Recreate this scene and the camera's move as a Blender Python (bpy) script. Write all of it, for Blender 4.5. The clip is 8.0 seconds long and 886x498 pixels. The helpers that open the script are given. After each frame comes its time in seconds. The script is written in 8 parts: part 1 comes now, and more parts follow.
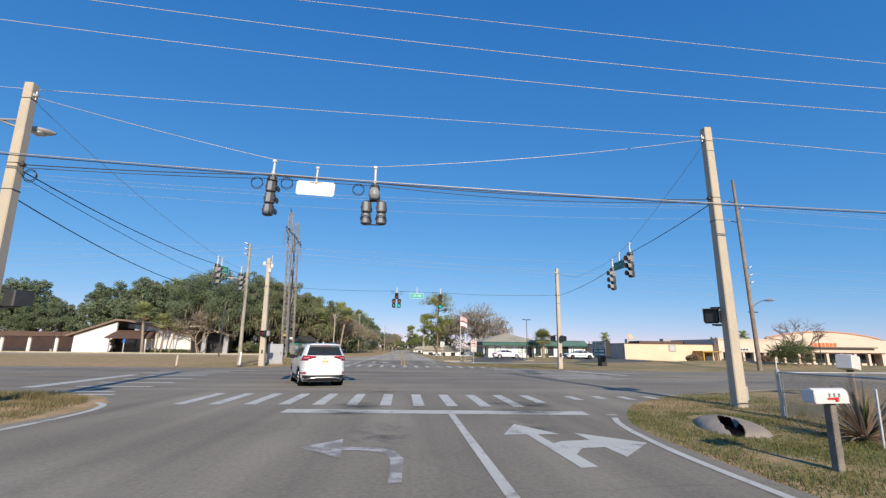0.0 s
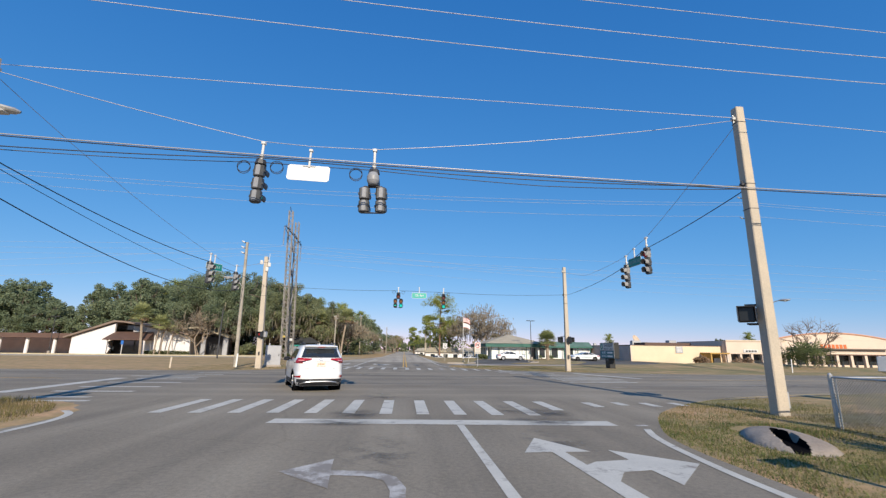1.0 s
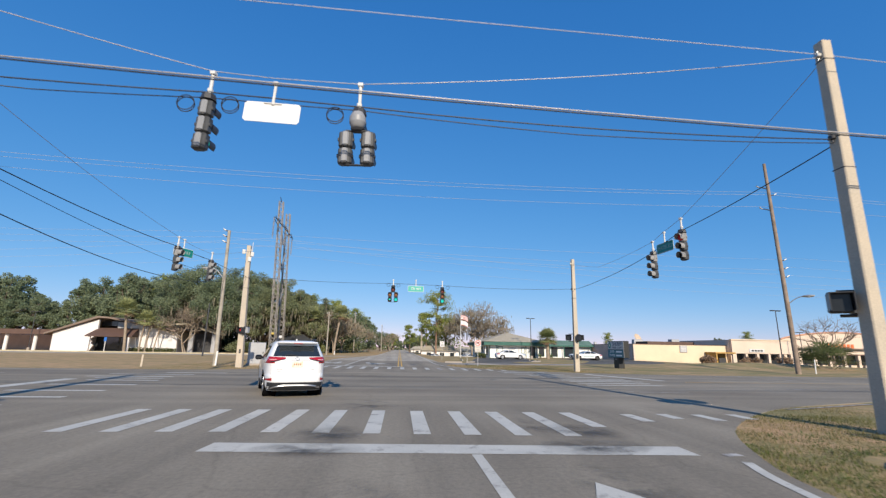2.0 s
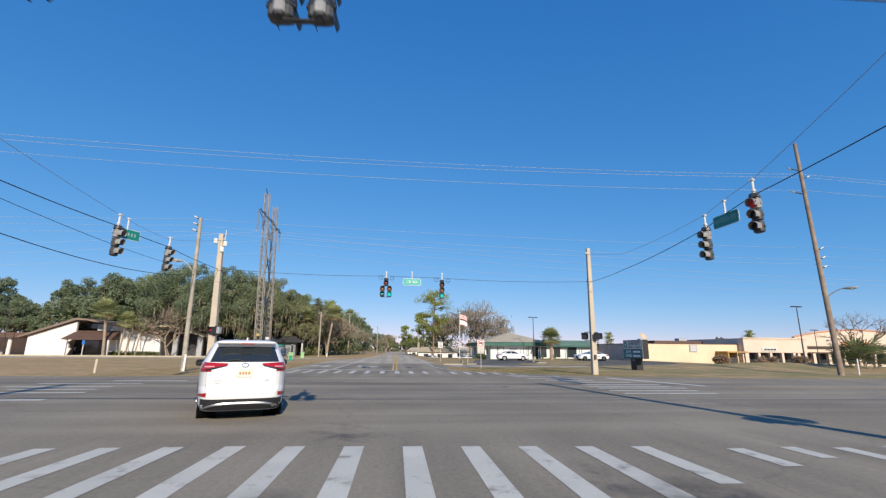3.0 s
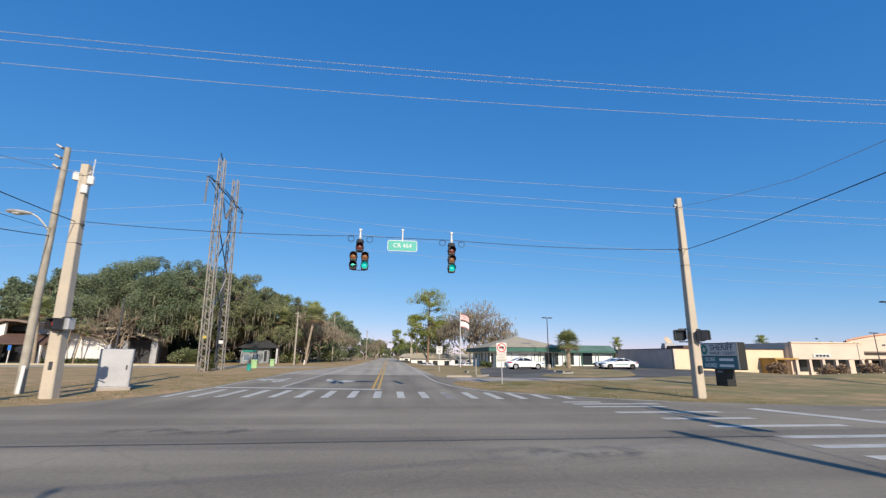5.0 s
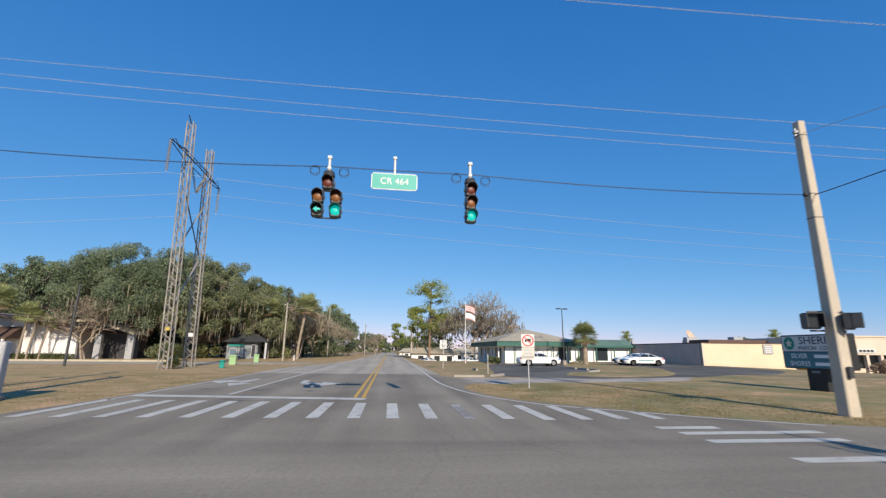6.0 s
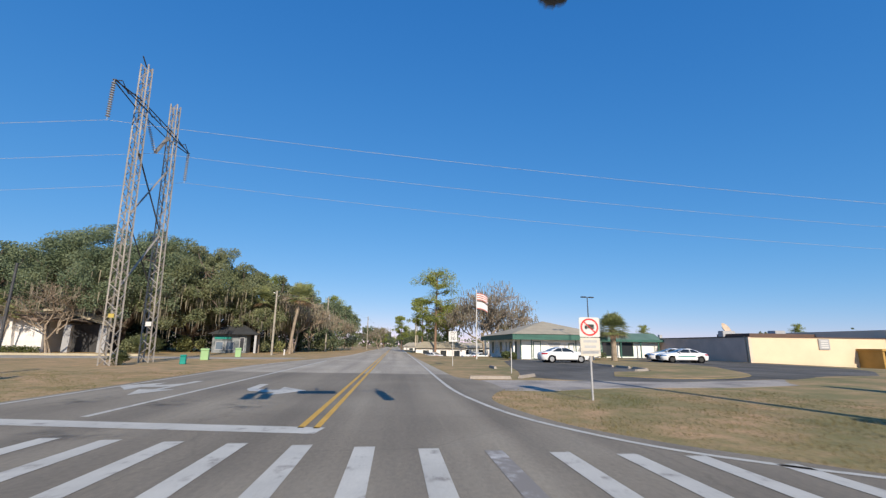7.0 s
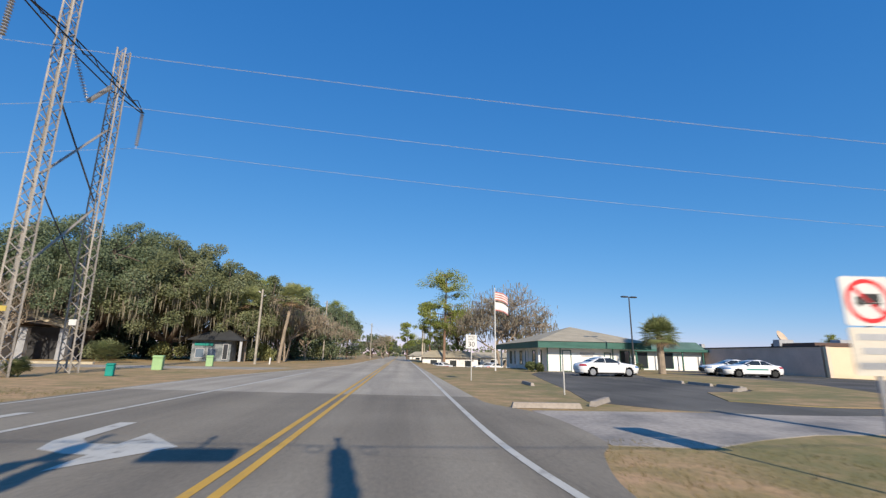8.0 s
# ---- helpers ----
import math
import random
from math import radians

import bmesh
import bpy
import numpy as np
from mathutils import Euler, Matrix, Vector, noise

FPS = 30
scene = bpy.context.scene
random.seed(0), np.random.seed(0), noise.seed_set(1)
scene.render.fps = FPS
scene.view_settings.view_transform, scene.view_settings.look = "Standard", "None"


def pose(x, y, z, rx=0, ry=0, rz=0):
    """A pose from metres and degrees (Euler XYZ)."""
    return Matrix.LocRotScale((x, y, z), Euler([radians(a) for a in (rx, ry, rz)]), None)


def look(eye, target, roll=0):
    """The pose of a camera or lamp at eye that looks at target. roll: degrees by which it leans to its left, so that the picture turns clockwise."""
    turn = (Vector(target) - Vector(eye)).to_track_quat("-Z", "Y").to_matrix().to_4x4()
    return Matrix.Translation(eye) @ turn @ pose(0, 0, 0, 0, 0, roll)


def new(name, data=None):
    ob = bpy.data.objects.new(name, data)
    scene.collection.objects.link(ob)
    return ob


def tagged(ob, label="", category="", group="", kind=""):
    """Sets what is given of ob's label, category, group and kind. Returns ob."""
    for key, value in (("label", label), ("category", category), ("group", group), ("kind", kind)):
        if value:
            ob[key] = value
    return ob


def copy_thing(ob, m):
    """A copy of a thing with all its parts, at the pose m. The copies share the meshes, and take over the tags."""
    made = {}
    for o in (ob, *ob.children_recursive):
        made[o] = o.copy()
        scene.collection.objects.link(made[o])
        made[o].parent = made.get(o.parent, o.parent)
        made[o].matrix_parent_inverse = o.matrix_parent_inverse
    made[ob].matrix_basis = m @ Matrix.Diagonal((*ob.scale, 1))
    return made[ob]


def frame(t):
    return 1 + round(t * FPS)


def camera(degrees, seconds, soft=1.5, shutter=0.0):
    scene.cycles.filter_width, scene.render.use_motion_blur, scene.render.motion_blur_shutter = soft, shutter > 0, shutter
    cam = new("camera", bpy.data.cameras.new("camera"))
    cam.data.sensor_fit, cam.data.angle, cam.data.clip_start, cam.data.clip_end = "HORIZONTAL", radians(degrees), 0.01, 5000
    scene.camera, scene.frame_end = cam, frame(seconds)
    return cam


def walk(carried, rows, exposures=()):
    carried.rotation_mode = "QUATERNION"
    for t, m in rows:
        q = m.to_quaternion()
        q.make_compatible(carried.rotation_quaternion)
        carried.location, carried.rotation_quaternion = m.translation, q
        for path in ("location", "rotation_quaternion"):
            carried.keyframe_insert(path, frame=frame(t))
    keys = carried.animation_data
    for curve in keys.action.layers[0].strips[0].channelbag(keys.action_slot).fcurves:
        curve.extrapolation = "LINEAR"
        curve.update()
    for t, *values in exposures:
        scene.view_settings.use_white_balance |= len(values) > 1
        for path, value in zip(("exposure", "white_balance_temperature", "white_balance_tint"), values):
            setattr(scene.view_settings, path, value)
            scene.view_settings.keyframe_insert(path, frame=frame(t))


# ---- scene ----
cam = camera(90.2, 8.0, soft=1.3, shutter=0.3)
PATH = [
    (0, (-0.664, -2.217, 1.545), (-0.494, -0.273, 1.983), 0.7),
    (0.5, (-0.658, -1.684, 1.561), (-0.491, 0.26, 2.002), 0.7),
    (1, (-0.672, -0.917, 1.542), (-0.51, 1.026, 1.987), 0.7),
    (1.2, (-0.69, -0.497, 1.535), (-0.521, 1.445, 1.985), 0.7),
    (2.3, (-0.582, 3.119, 1.515), (-0.401, 5.063, 1.951), 0.9),
    (2.5, (-0.552, 3.877, 1.515), (-0.365, 5.818, 1.958), 0.6),
    (3, (-0.46, 5.949, 1.502), (-0.264, 7.89, 1.946), 0.5),
    (3.5, (-0.32, 8.4, 1.478), (-0.12, 10.339, 1.928), 0.5),
    (4, (-0.193, 11.15, 1.495), (0.013, 13.087, 1.948), 0.4),
    (4.5, (-0.06, 14.154, 1.546), (0.152, 16.088, 2.01), 0.5),
    (4.7, (-0.025, 15.43, 1.552), (0.193, 17.361, 2.023), 0.5),
    (5.8, (0.31, 22.377, 1.575), (0.544, 24.311, 2.027), 0.4),
    (6, (0.426, 23.629, 1.577), (0.65, 25.565, 2.024), 0.5),
    (6.5, (0.668, 27.099, 1.498), (0.885, 29.04, 1.932), 0.6),
    (7, (0.939, 30.713, 1.47), (1.14, 32.657, 1.895), 0.7),
    (7.5, (1.213, 34.638, 1.385), (1.394, 36.576, 1.844), 0.8),
    (8, (1.307, 38.721, 1.345), (1.474, 40.659, 1.811), 1.1),
]
walk(cam, [(t, look(eye, target, roll)) for t, eye, target, roll in PATH])
from mathutils.geometry import tessellate_polygon

# ---- sky and sun ----
SUN_ELEV, SUN_TURN = radians(27.0), radians(-9.3)   # shadows run ahead and a little to the left
world = bpy.data.worlds.new("sky")
scene.world = world
world.use_nodes = True
wn = world.node_tree
sky = wn.nodes.new("ShaderNodeTexSky")
sky.sky_type, sky.sun_disc = "NISHITA", False
sky.sun_elevation, sky.sun_rotation = SUN_ELEV, radians(180 - 9.3)
sky.altitude, sky.air_density, sky.dust_density, sky.ozone_density = 1500, 1.0, 0.0, 6.0
wn.nodes["Background"].inputs["Strength"].default_value = 0.13
# a deep clear winter blue: each colour falls off from the horizon at its own rate
split = wn.nodes.new("ShaderNodeSeparateColor")
blend = wn.nodes.new("ShaderNodeCombineColor")
wn.links.new(sky.outputs[0], split.inputs[0])
for k, (power, gain) in enumerate(((1.17, 0.545), (0.645, 1.222), (0.4, 2.51))):
    raised = wn.nodes.new("ShaderNodeMath")
    raised.operation = "POWER"
    raised.inputs[1].default_value = power
    scaled = wn.nodes.new("ShaderNodeMath")
    scaled.operation = "MULTIPLY"
    scaled.inputs[1].default_value = gain
    wn.links.new(split.outputs[k], raised.inputs[0])
    wn.links.new(raised.outputs[0], scaled.inputs[0])
    wn.links.new(scaled.outputs[0], blend.inputs[k])
wn.links.new(blend.outputs[0], wn.nodes["Background"].inputs["Color"])
sun = new("sun", bpy.data.lights.new("sun", "SUN"))
sun.data.energy, sun.data.angle, sun.data.color = 5.0, radians(0.53), (1.0, 0.88, 0.71)
to_sun = Vector((-math.sin(SUN_TURN) * math.cos(SUN_ELEV), -math.cos(SUN_TURN) * math.cos(SUN_ELEV), math.sin(SUN_ELEV)))
sun.matrix_world = look(to_sun * 200, (0, 0, 0))
scene.view_settings.exposure = 0.2


# ---- materials ----
def material(name, color, rough=0.8, metal=0.0, var=0.15, scale=1.0, fine=25.0, bump=0.15, spec=0.4, second=None, mix=0.5, emit=None, power=0.0, per="", coat=0.0):
    """Colour with broad and fine variation and a fine relief; second: a colour for broad patches."""
    m = bpy.data.materials.new(name)
    m.use_nodes = True
    nt = m.node_tree
    b = nt.nodes["Principled BSDF"]
    b.inputs["Roughness"].default_value, b.inputs["Metallic"].default_value = rough, metal
    b.inputs["Specular IOR Level"].default_value = spec
    b.inputs["Coat Weight"].default_value = coat
    co = nt.nodes.new("ShaderNodeTexCoord")
    n1 = nt.nodes.new("ShaderNodeTexNoise")
    n1.inputs["Scale"].default_value, n1.inputs["Detail"].default_value = scale, 6
    n2 = nt.nodes.new("ShaderNodeTexNoise")
    n2.inputs["Scale"].default_value, n2.inputs["Detail"].default_value = fine, 4
    for n in (n1, n2):
        nt.links.new(co.outputs["Object"], n.inputs["Vector"])
    dark = [c * (1 - var) for c in color]
    light = [min(1, c * (1 + var)) for c in color]
    r1 = nt.nodes.new("ShaderNodeValToRGB")
    r1.color_ramp.elements[0].position, r1.color_ramp.elements[1].position = 0.3, 0.7
    r1.color_ramp.elements[0].color, r1.color_ramp.elements[1].color = (*dark, 1), (*light, 1)
    if second:
        r1.color_ramp.elements[0].color, r1.color_ramp.elements[1].color = (*color, 1), (*second, 1)
        r1.color_ramp.elements[0].position, r1.color_ramp.elements[1].position = mix - 0.12, mix + 0.12
    nt.links.new(n1.outputs["Fac"], r1.inputs["Fac"])
    mul = nt.nodes.new("ShaderNodeMix")
    mul.data_type, mul.blend_type = "RGBA", "MULTIPLY"
    mul.inputs[0].default_value = 1.0
    r2 = nt.nodes.new("ShaderNodeValToRGB")
    r2.color_ramp.elements[0].position, r2.color_ramp.elements[1].position = 0.25, 0.75
    lo, hi = 1 - var, 1 + var * 0.6
    r2.color_ramp.elements[0].color, r2.color_ramp.elements[1].color = (lo, lo, lo, 1), (hi, hi, hi, 1)
    nt.links.new(n2.outputs["Fac"], r2.inputs["Fac"])
    nt.links.new(r1.outputs[0], mul.inputs[6])
    nt.links.new(r2.outputs[0], mul.inputs[7])
    last = mul.outputs[2]
    if per:
        src = nt.nodes.new("ShaderNodeNewGeometry").outputs["Random Per Island"] if per == "island" else nt.nodes.new("ShaderNodeObjectInfo").outputs["Random"]
        r3 = nt.nodes.new("ShaderNodeValToRGB")
        r3.color_ramp.elements[0].color, r3.color_ramp.elements[1].color = (0.78, 0.78, 0.78, 1), (1.2, 1.18, 1.1, 1)
        nt.links.new(src, r3.inputs["Fac"])
        m2 = nt.nodes.new("ShaderNodeMix")
        m2.data_type, m2.blend_type = "RGBA", "MULTIPLY"
        m2.inputs[0].default_value = 1.0
        nt.links.new(last, m2.inputs[6])
        nt.links.new(r3.outputs[0], m2.inputs[7])
        last = m2.outputs[2]
    nt.links.new(last, b.inputs["Base Color"])
    if bump:
        bp = nt.nodes.new("ShaderNodeBump")
        bp.inputs["Strength"].default_value, bp.inputs["Distance"].default_value = bump, 0.02
        nt.links.new(n2.outputs["Fac"], bp.inputs["Height"])
        nt.links.new(bp.outputs[0], b.inputs["Normal"])
    if emit:
        b.inputs["Emission Color"].default_value, b.inputs["Emission Strength"].default_value = (*emit, 1), power
    return m


def asphalt(name, color, patch, crossing=False):
    """Worn asphalt: aggregate, broad patches, long tyre tracks along y and along x, cracks."""
    m = material(name, color, 0.92, var=0.2, scale=0.22, fine=70, bump=0.6, spec=0.15, second=patch, mix=0.52)
    nt = m.node_tree
    b = nt.nodes["Principled BSDF"]
    old = b.inputs["Base Color"].links[0].from_socket
    co = nt.nodes.new("ShaderNodeTexCoord")
    mp = nt.nodes.new("ShaderNodeMapping")
    mp.inputs["Scale"].default_value = (0.9, 0.035, 1)
    tr = nt.nodes.new("ShaderNodeTexNoise")
    tr.inputs["Scale"].default_value, tr.inputs["Detail"].default_value = 1.0, 5
    nt.links.new(co.outputs["Object"], mp.inputs["Vector"])
    nt.links.new(mp.outputs[0], tr.inputs["Vector"])
    rr = nt.nodes.new("ShaderNodeValToRGB")
    rr.color_ramp.elements[0].position, rr.color_ramp.elements[1].position = 0.35, 0.65
    rr.color_ramp.elements[0].color, rr.color_ramp.elements[1].color = (0.8, 0.8, 0.8, 1), (1.12, 1.12, 1.1, 1)
    nt.links.new(tr.outputs["Fac"], rr.inputs["Fac"])
    mx = nt.nodes.new("ShaderNodeMix")
    mx.data_type, mx.blend_type = "RGBA", "MULTIPLY"
    mx.inputs[0].default_value = 1.0
    nt.links.new(old, mx.inputs[6])
    nt.links.new(rr.outputs[0], mx.inputs[7])
    if crossing:
        # inside the crossing the tracks run with the cross street
        mp2 = nt.nodes.new("ShaderNodeMapping")
        mp2.inputs["Scale"].default_value = (0.025, 0.62, 1)
        tr2 = nt.nodes.new("ShaderNodeTexNoise")
        tr2.inputs["Scale"].default_value, tr2.inputs["Detail"].default_value = 1.0, 6
        nt.links.new(co.outputs["Object"], mp2.inputs["Vector"])
        nt.links.new(mp2.outputs[0], tr2.inputs["Vector"])
        r4 = nt.nodes.new("ShaderNodeValToRGB")
        r4.color_ramp.elements[0].position, r4.color_ramp.elements[1].position = 0.36, 0.62
        r4.color_ramp.elements[0].color, r4.color_ramp.elements[1].color = (0.8, 0.8, 0.8, 1), (1.12, 1.12, 1.1, 1)
        nt.links.new(tr2.outputs["Fac"], r4.inputs["Fac"])
        xyz = nt.nodes.new("ShaderNodeSeparateXYZ")
        nt.links.new(co.outputs["Object"], xyz.inputs[0])
        band = []
        for y0, y1 in ((13.0, 16.0), (33.5, 30.0)):
            mr2 = nt.nodes.new("ShaderNodeMapRange")
            mr2.interpolation_type = "SMOOTHSTEP"
            mr2.inputs["From Min"].default_value, mr2.inputs["From Max"].default_value = y0, y1
            nt.links.new(xyz.outputs["Y"], mr2.inputs["Value"])
            band.append(mr2)
        both = nt.nodes.new("ShaderNodeMath")
        both.operation = "MULTIPLY"
        nt.links.new(band[0].outputs[0], both.inputs[0])
        nt.links.new(band[1].outputs[0], both.inputs[1])
        pick = nt.nodes.new("ShaderNodeMix")
        pick.data_type = "RGBA"
        nt.links.new(both.outputs[0], pick.inputs[0])
        nt.links.new(rr.outputs[0], pick.inputs[6])
        nt.links.new(r4.outputs[0], pick.inputs[7])
        nt.links.new(pick.outputs[2], mx.inputs[7])
    vo = nt.nodes.new("ShaderNodeTexVoronoi")
    vo.feature = "DISTANCE_TO_EDGE"
    vo.inputs["Scale"].default_value = 0.28
    wob = nt.nodes.new("ShaderNodeTexNoise")
    wob.inputs["Scale"].default_value = 1.3
    add = nt.nodes.new("ShaderNodeMix")
    add.data_type = "VECTOR"
    add.inputs[0].default_value = 0.25
    nt.links.new(co.outputs["Object"], wob.inputs["Vector"])
    nt.links.new(co.outputs["Object"], add.inputs[4])
    nt.links.new(wob.outputs["Color"], add.inputs[5])
    nt.links.new(add.outputs[1], vo.inputs["Vector"])
    cr = nt.nodes.new("ShaderNodeValToRGB")
    cr.color_ramp.elements[0].position, cr.color_ramp.elements[1].position = 0.0, 0.006
    cr.color_ramp.elements[0].color, cr.color_ramp.elements[1].color = (0.88, 0.88, 0.88, 1), (1, 1, 1, 1)
    nt.links.new(vo.outputs["Distance"], cr.inputs["Fac"])
    my = nt.nodes.new("ShaderNodeMix")
    my.data_type, my.blend_type = "RGBA", "MULTIPLY"
    my.inputs[0].default_value = 1.0
    nt.links.new(mx.outputs[2], my.inputs[6])
    nt.links.new(cr.outputs[0], my.inputs[7])
    # mottling a hand's width across, and pale aggregate
    mot = nt.nodes.new("ShaderNodeTexNoise")
    mot.inputs["Scale"].default_value, mot.inputs["Detail"].default_value, mot.inputs["Roughness"].default_value = 14.0, 10, 0.8
    nt.links.new(co.outputs["Object"], mot.inputs["Vector"])
    mr = nt.nodes.new("ShaderNodeValToRGB")
    mr.color_ramp.elements[0].position, mr.color_ramp.elements[1].position = 0.3, 0.7
    mr.color_ramp.elements[0].color, mr.color_ramp.elements[1].color = (0.72, 0.72, 0.73, 1), (1.26, 1.25, 1.23, 1)
    nt.links.new(mot.outputs["Fac"], mr.inputs["Fac"])
    mz = nt.nodes.new("ShaderNodeMix")
    mz.data_type, mz.blend_type = "RGBA", "MULTIPLY"
    mz.inputs[0].default_value = 1.0
    nt.links.new(my.outputs[2], mz.inputs[6])
    nt.links.new(mr.outputs[0], mz.inputs[7])
    nt.links.new(mz.outputs[2], b.inputs["Base Color"])
    return m


def stain_material(name, color, edge=0.5):
    """A stain that thins out unevenly to nothing."""
    m = material(name, color, 0.7, var=0.2, scale=2, fine=20, bump=0.1)
    nt = m.node_tree
    co = nt.nodes.new("ShaderNodeTexCoord")
    n = nt.nodes.new("ShaderNodeTexNoise")
    n.inputs["Scale"].default_value, n.inputs["Detail"].default_value, n.inputs["Roughness"].default_value = 1.6, 8, 0.65
    nt.links.new(co.outputs["Object"], n.inputs["Vector"])
    r = nt.nodes.new("ShaderNodeValToRGB")
    r.color_ramp.elements[0].position, r.color_ramp.elements[1].position = edge, edge + 0.25
    r.color_ramp.elements[1].color = (0.7, 0.7, 0.7, 1)
    nt.links.new(n.outputs["Fac"], r.inputs["Fac"])
    tr = nt.nodes.new("ShaderNodeBsdfTransparent")
    mx = nt.nodes.new("ShaderNodeMixShader")
    far = nt.nodes.new("ShaderNodeVectorMath")
    far.operation = "DISTANCE"
    far.inputs[1].default_value = (0.5, 0.5, 0.0)
    flat = nt.nodes.new("ShaderNodeVectorMath")
    flat.operation = "MULTIPLY"
    flat.inputs[1].default_value = (1.0, 1.0, 0.0)
    nt.links.new(co.outputs["Generated"], flat.inputs[0])
    nt.links.new(flat.outputs[0], far.inputs[0])
    fade = nt.nodes.new("ShaderNodeMapRange")
    fade.inputs["From Min"].default_value, fade.inputs["From Max"].default_value = 0.1, 0.46
    fade.inputs["To Min"].default_value, fade.inputs["To Max"].default_value = 1.0, 0.0
    nt.links.new(far.outputs["Value"], fade.inputs["Value"])
    both = nt.nodes.new("ShaderNodeMath")
    both.operation = "MULTIPLY"
    nt.links.new(r.outputs[0], both.inputs[0])
    nt.links.new(fade.outputs[0], both.inputs[1])
    nt.links.new(both.outputs[0], mx.inputs[0])
    nt.links.new(tr.outputs[0], mx.inputs[1])
    nt.links.new(nt.nodes["Principled BSDF"].outputs[0], mx.inputs[2])
    nt.links.new(mx.outputs[0], nt.nodes["Material Output"].inputs["Surface"])
    return m


def worn_paint(name, color, amount=0.45):
    """Road paint, chipped through to the asphalt in places."""
    m = material(name, color, 0.6, var=0.1, scale=1.2, fine=30, bump=0.2, spec=0.4)
    nt = m.node_tree
    b = nt.nodes["Principled BSDF"]
    old = b.inputs["Base Color"].links[0].from_socket
    co = nt.nodes.new("ShaderNodeTexCoord")
    n = nt.nodes.new("ShaderNodeTexNoise")
    n.inputs["Scale"].default_value, n.inputs["Detail"].default_value, n.inputs["Roughness"].default_value = 2.2, 9, 0.72
    nt.links.new(co.outputs["Object"], n.inputs["Vector"])
    r = nt.nodes.new("ShaderNodeValToRGB")
    r.color_ramp.elements[0].position, r.color_ramp.elements[1].position = amount - 0.06, amount + 0.05
    nt.links.new(n.outputs["Fac"], r.inputs["Fac"])
    mx = nt.nodes.new("ShaderNodeMix")
    mx.data_type = "RGBA"
    nt.links.new(r.outputs[0], mx.inputs[0])
    mx.inputs[6].default_value = (0.25, 0.22, 0.185, 1)
    nt.links.new(old, mx.inputs[7])
    nt.links.new(mx.outputs[2], b.inputs["Base Color"])
    return m


def leafy(name, color, light):
    """Leaves: each its own shade, with some light let through."""
    m = material(name, color, 0.65, var=0.25, scale=0.35, fine=3, bump=0, spec=0.25, second=light, mix=0.5, per="island")
    nt = m.node_tree
    b = nt.nodes["Principled BSDF"]
    tl = nt.nodes.new("ShaderNodeBsdfTranslucent")
    ad = nt.nodes.new("ShaderNodeMixShader")
    ad.inputs[0].default_value = 0.3
    nt.links.new(b.inputs["Base Color"].links[0].from_socket, tl.inputs["Color"])
    nt.links.new(b.outputs[0], ad.inputs[1])
    nt.links.new(tl.outputs[0], ad.inputs[2])
    nt.links.new(ad.outputs[0], nt.nodes["Material Output"].inputs["Surface"])
    return m


def glass(name, tint=(0.02, 0.025, 0.03), rough=0.03):
    m = material(name, tint, rough, var=0.05, bump=0, spec=0.8)
    return m


ASPHALT = asphalt("asphalt_worn", (0.250, 0.220, 0.178), (0.306, 0.271, 0.219), crossing=True)
ASPHALT_OLD = asphalt("asphalt_old_grey", (0.400, 0.357, 0.296), (0.460, 0.412, 0.340))
ASPHALT_DARK = asphalt("asphalt_lot_dark", (0.113, 0.108, 0.100), (0.179, 0.170, 0.153))
CONCRETE = material("concrete_slab", (0.34, 0.295, 0.25), 0.9, var=0.2, scale=0.7, fine=18, bump=0.4)
PAVING = material("concrete_apron", (0.23, 0.21, 0.19), 0.9, var=0.28, scale=0.55, fine=9, bump=0.5, second=(0.42, 0.37, 0.315), mix=0.46)
POLE_CONCRETE = material("pole_concrete", (0.52, 0.44, 0.34), 0.9, var=0.14, scale=1.1, fine=30, bump=0.3, second=(0.46, 0.4, 0.32))
WHITE_PAINT = worn_paint("road_paint_white", (0.545, 0.52, 0.455), 0.4)
WHITE_WORN = worn_paint("road_paint_white_worn", (0.5, 0.475, 0.44), 0.55)
YELLOW_PAINT = worn_paint("road_paint_yellow", (0.62, 0.36, 0.05), 0.36)
GRASS_BLADE = leafy("grass_blades", (0.240, 0.189, 0.088), (0.152, 0.150, 0.052))
GRASS_GREEN = leafy("grass_blades_green", (0.088, 0.136, 0.036), (0.160, 0.180, 0.056))
WOOD_GREY = material("weathered_wood", (0.35, 0.315, 0.26), 0.9, var=0.25, scale=2.0, fine=40, bump=0.5)
WOOD_DARK = material("pole_wood_brown", (0.25, 0.19, 0.145), 0.9, var=0.3, scale=1.5, fine=30, bump=0.5)
GALV = material("galvanised_steel", (0.5, 0.49, 0.47), 0.5, 0.6, var=0.15, scale=3, fine=40, bump=0.1)
LATTICE = material("lattice_steel", (0.33, 0.3, 0.265), 0.65, 0.25, var=0.25, scale=0.8, fine=12, bump=0.1)
STEEL_DARK = material("dark_steel", (0.07, 0.07, 0.075), 0.55, 0.4, var=0.2, scale=2, fine=30, bump=0.1)
CABLE = material("cable_black", (0.025, 0.025, 0.028), 0.6, var=0.1, bump=0)
CABLE_GREY = material("cable_grey", (0.36, 0.34, 0.34), 0.5, 0.2, var=0.1, bump=0)
WIRE_FAR = material("wire_dull", (0.36, 0.37, 0.4), 0.8, 0.0, var=0.1, bump=0)
WIRE_LIGHT = material("wire_aluminium", (0.5, 0.48, 0.49), 0.8, 0.0, var=0.1, bump=0)
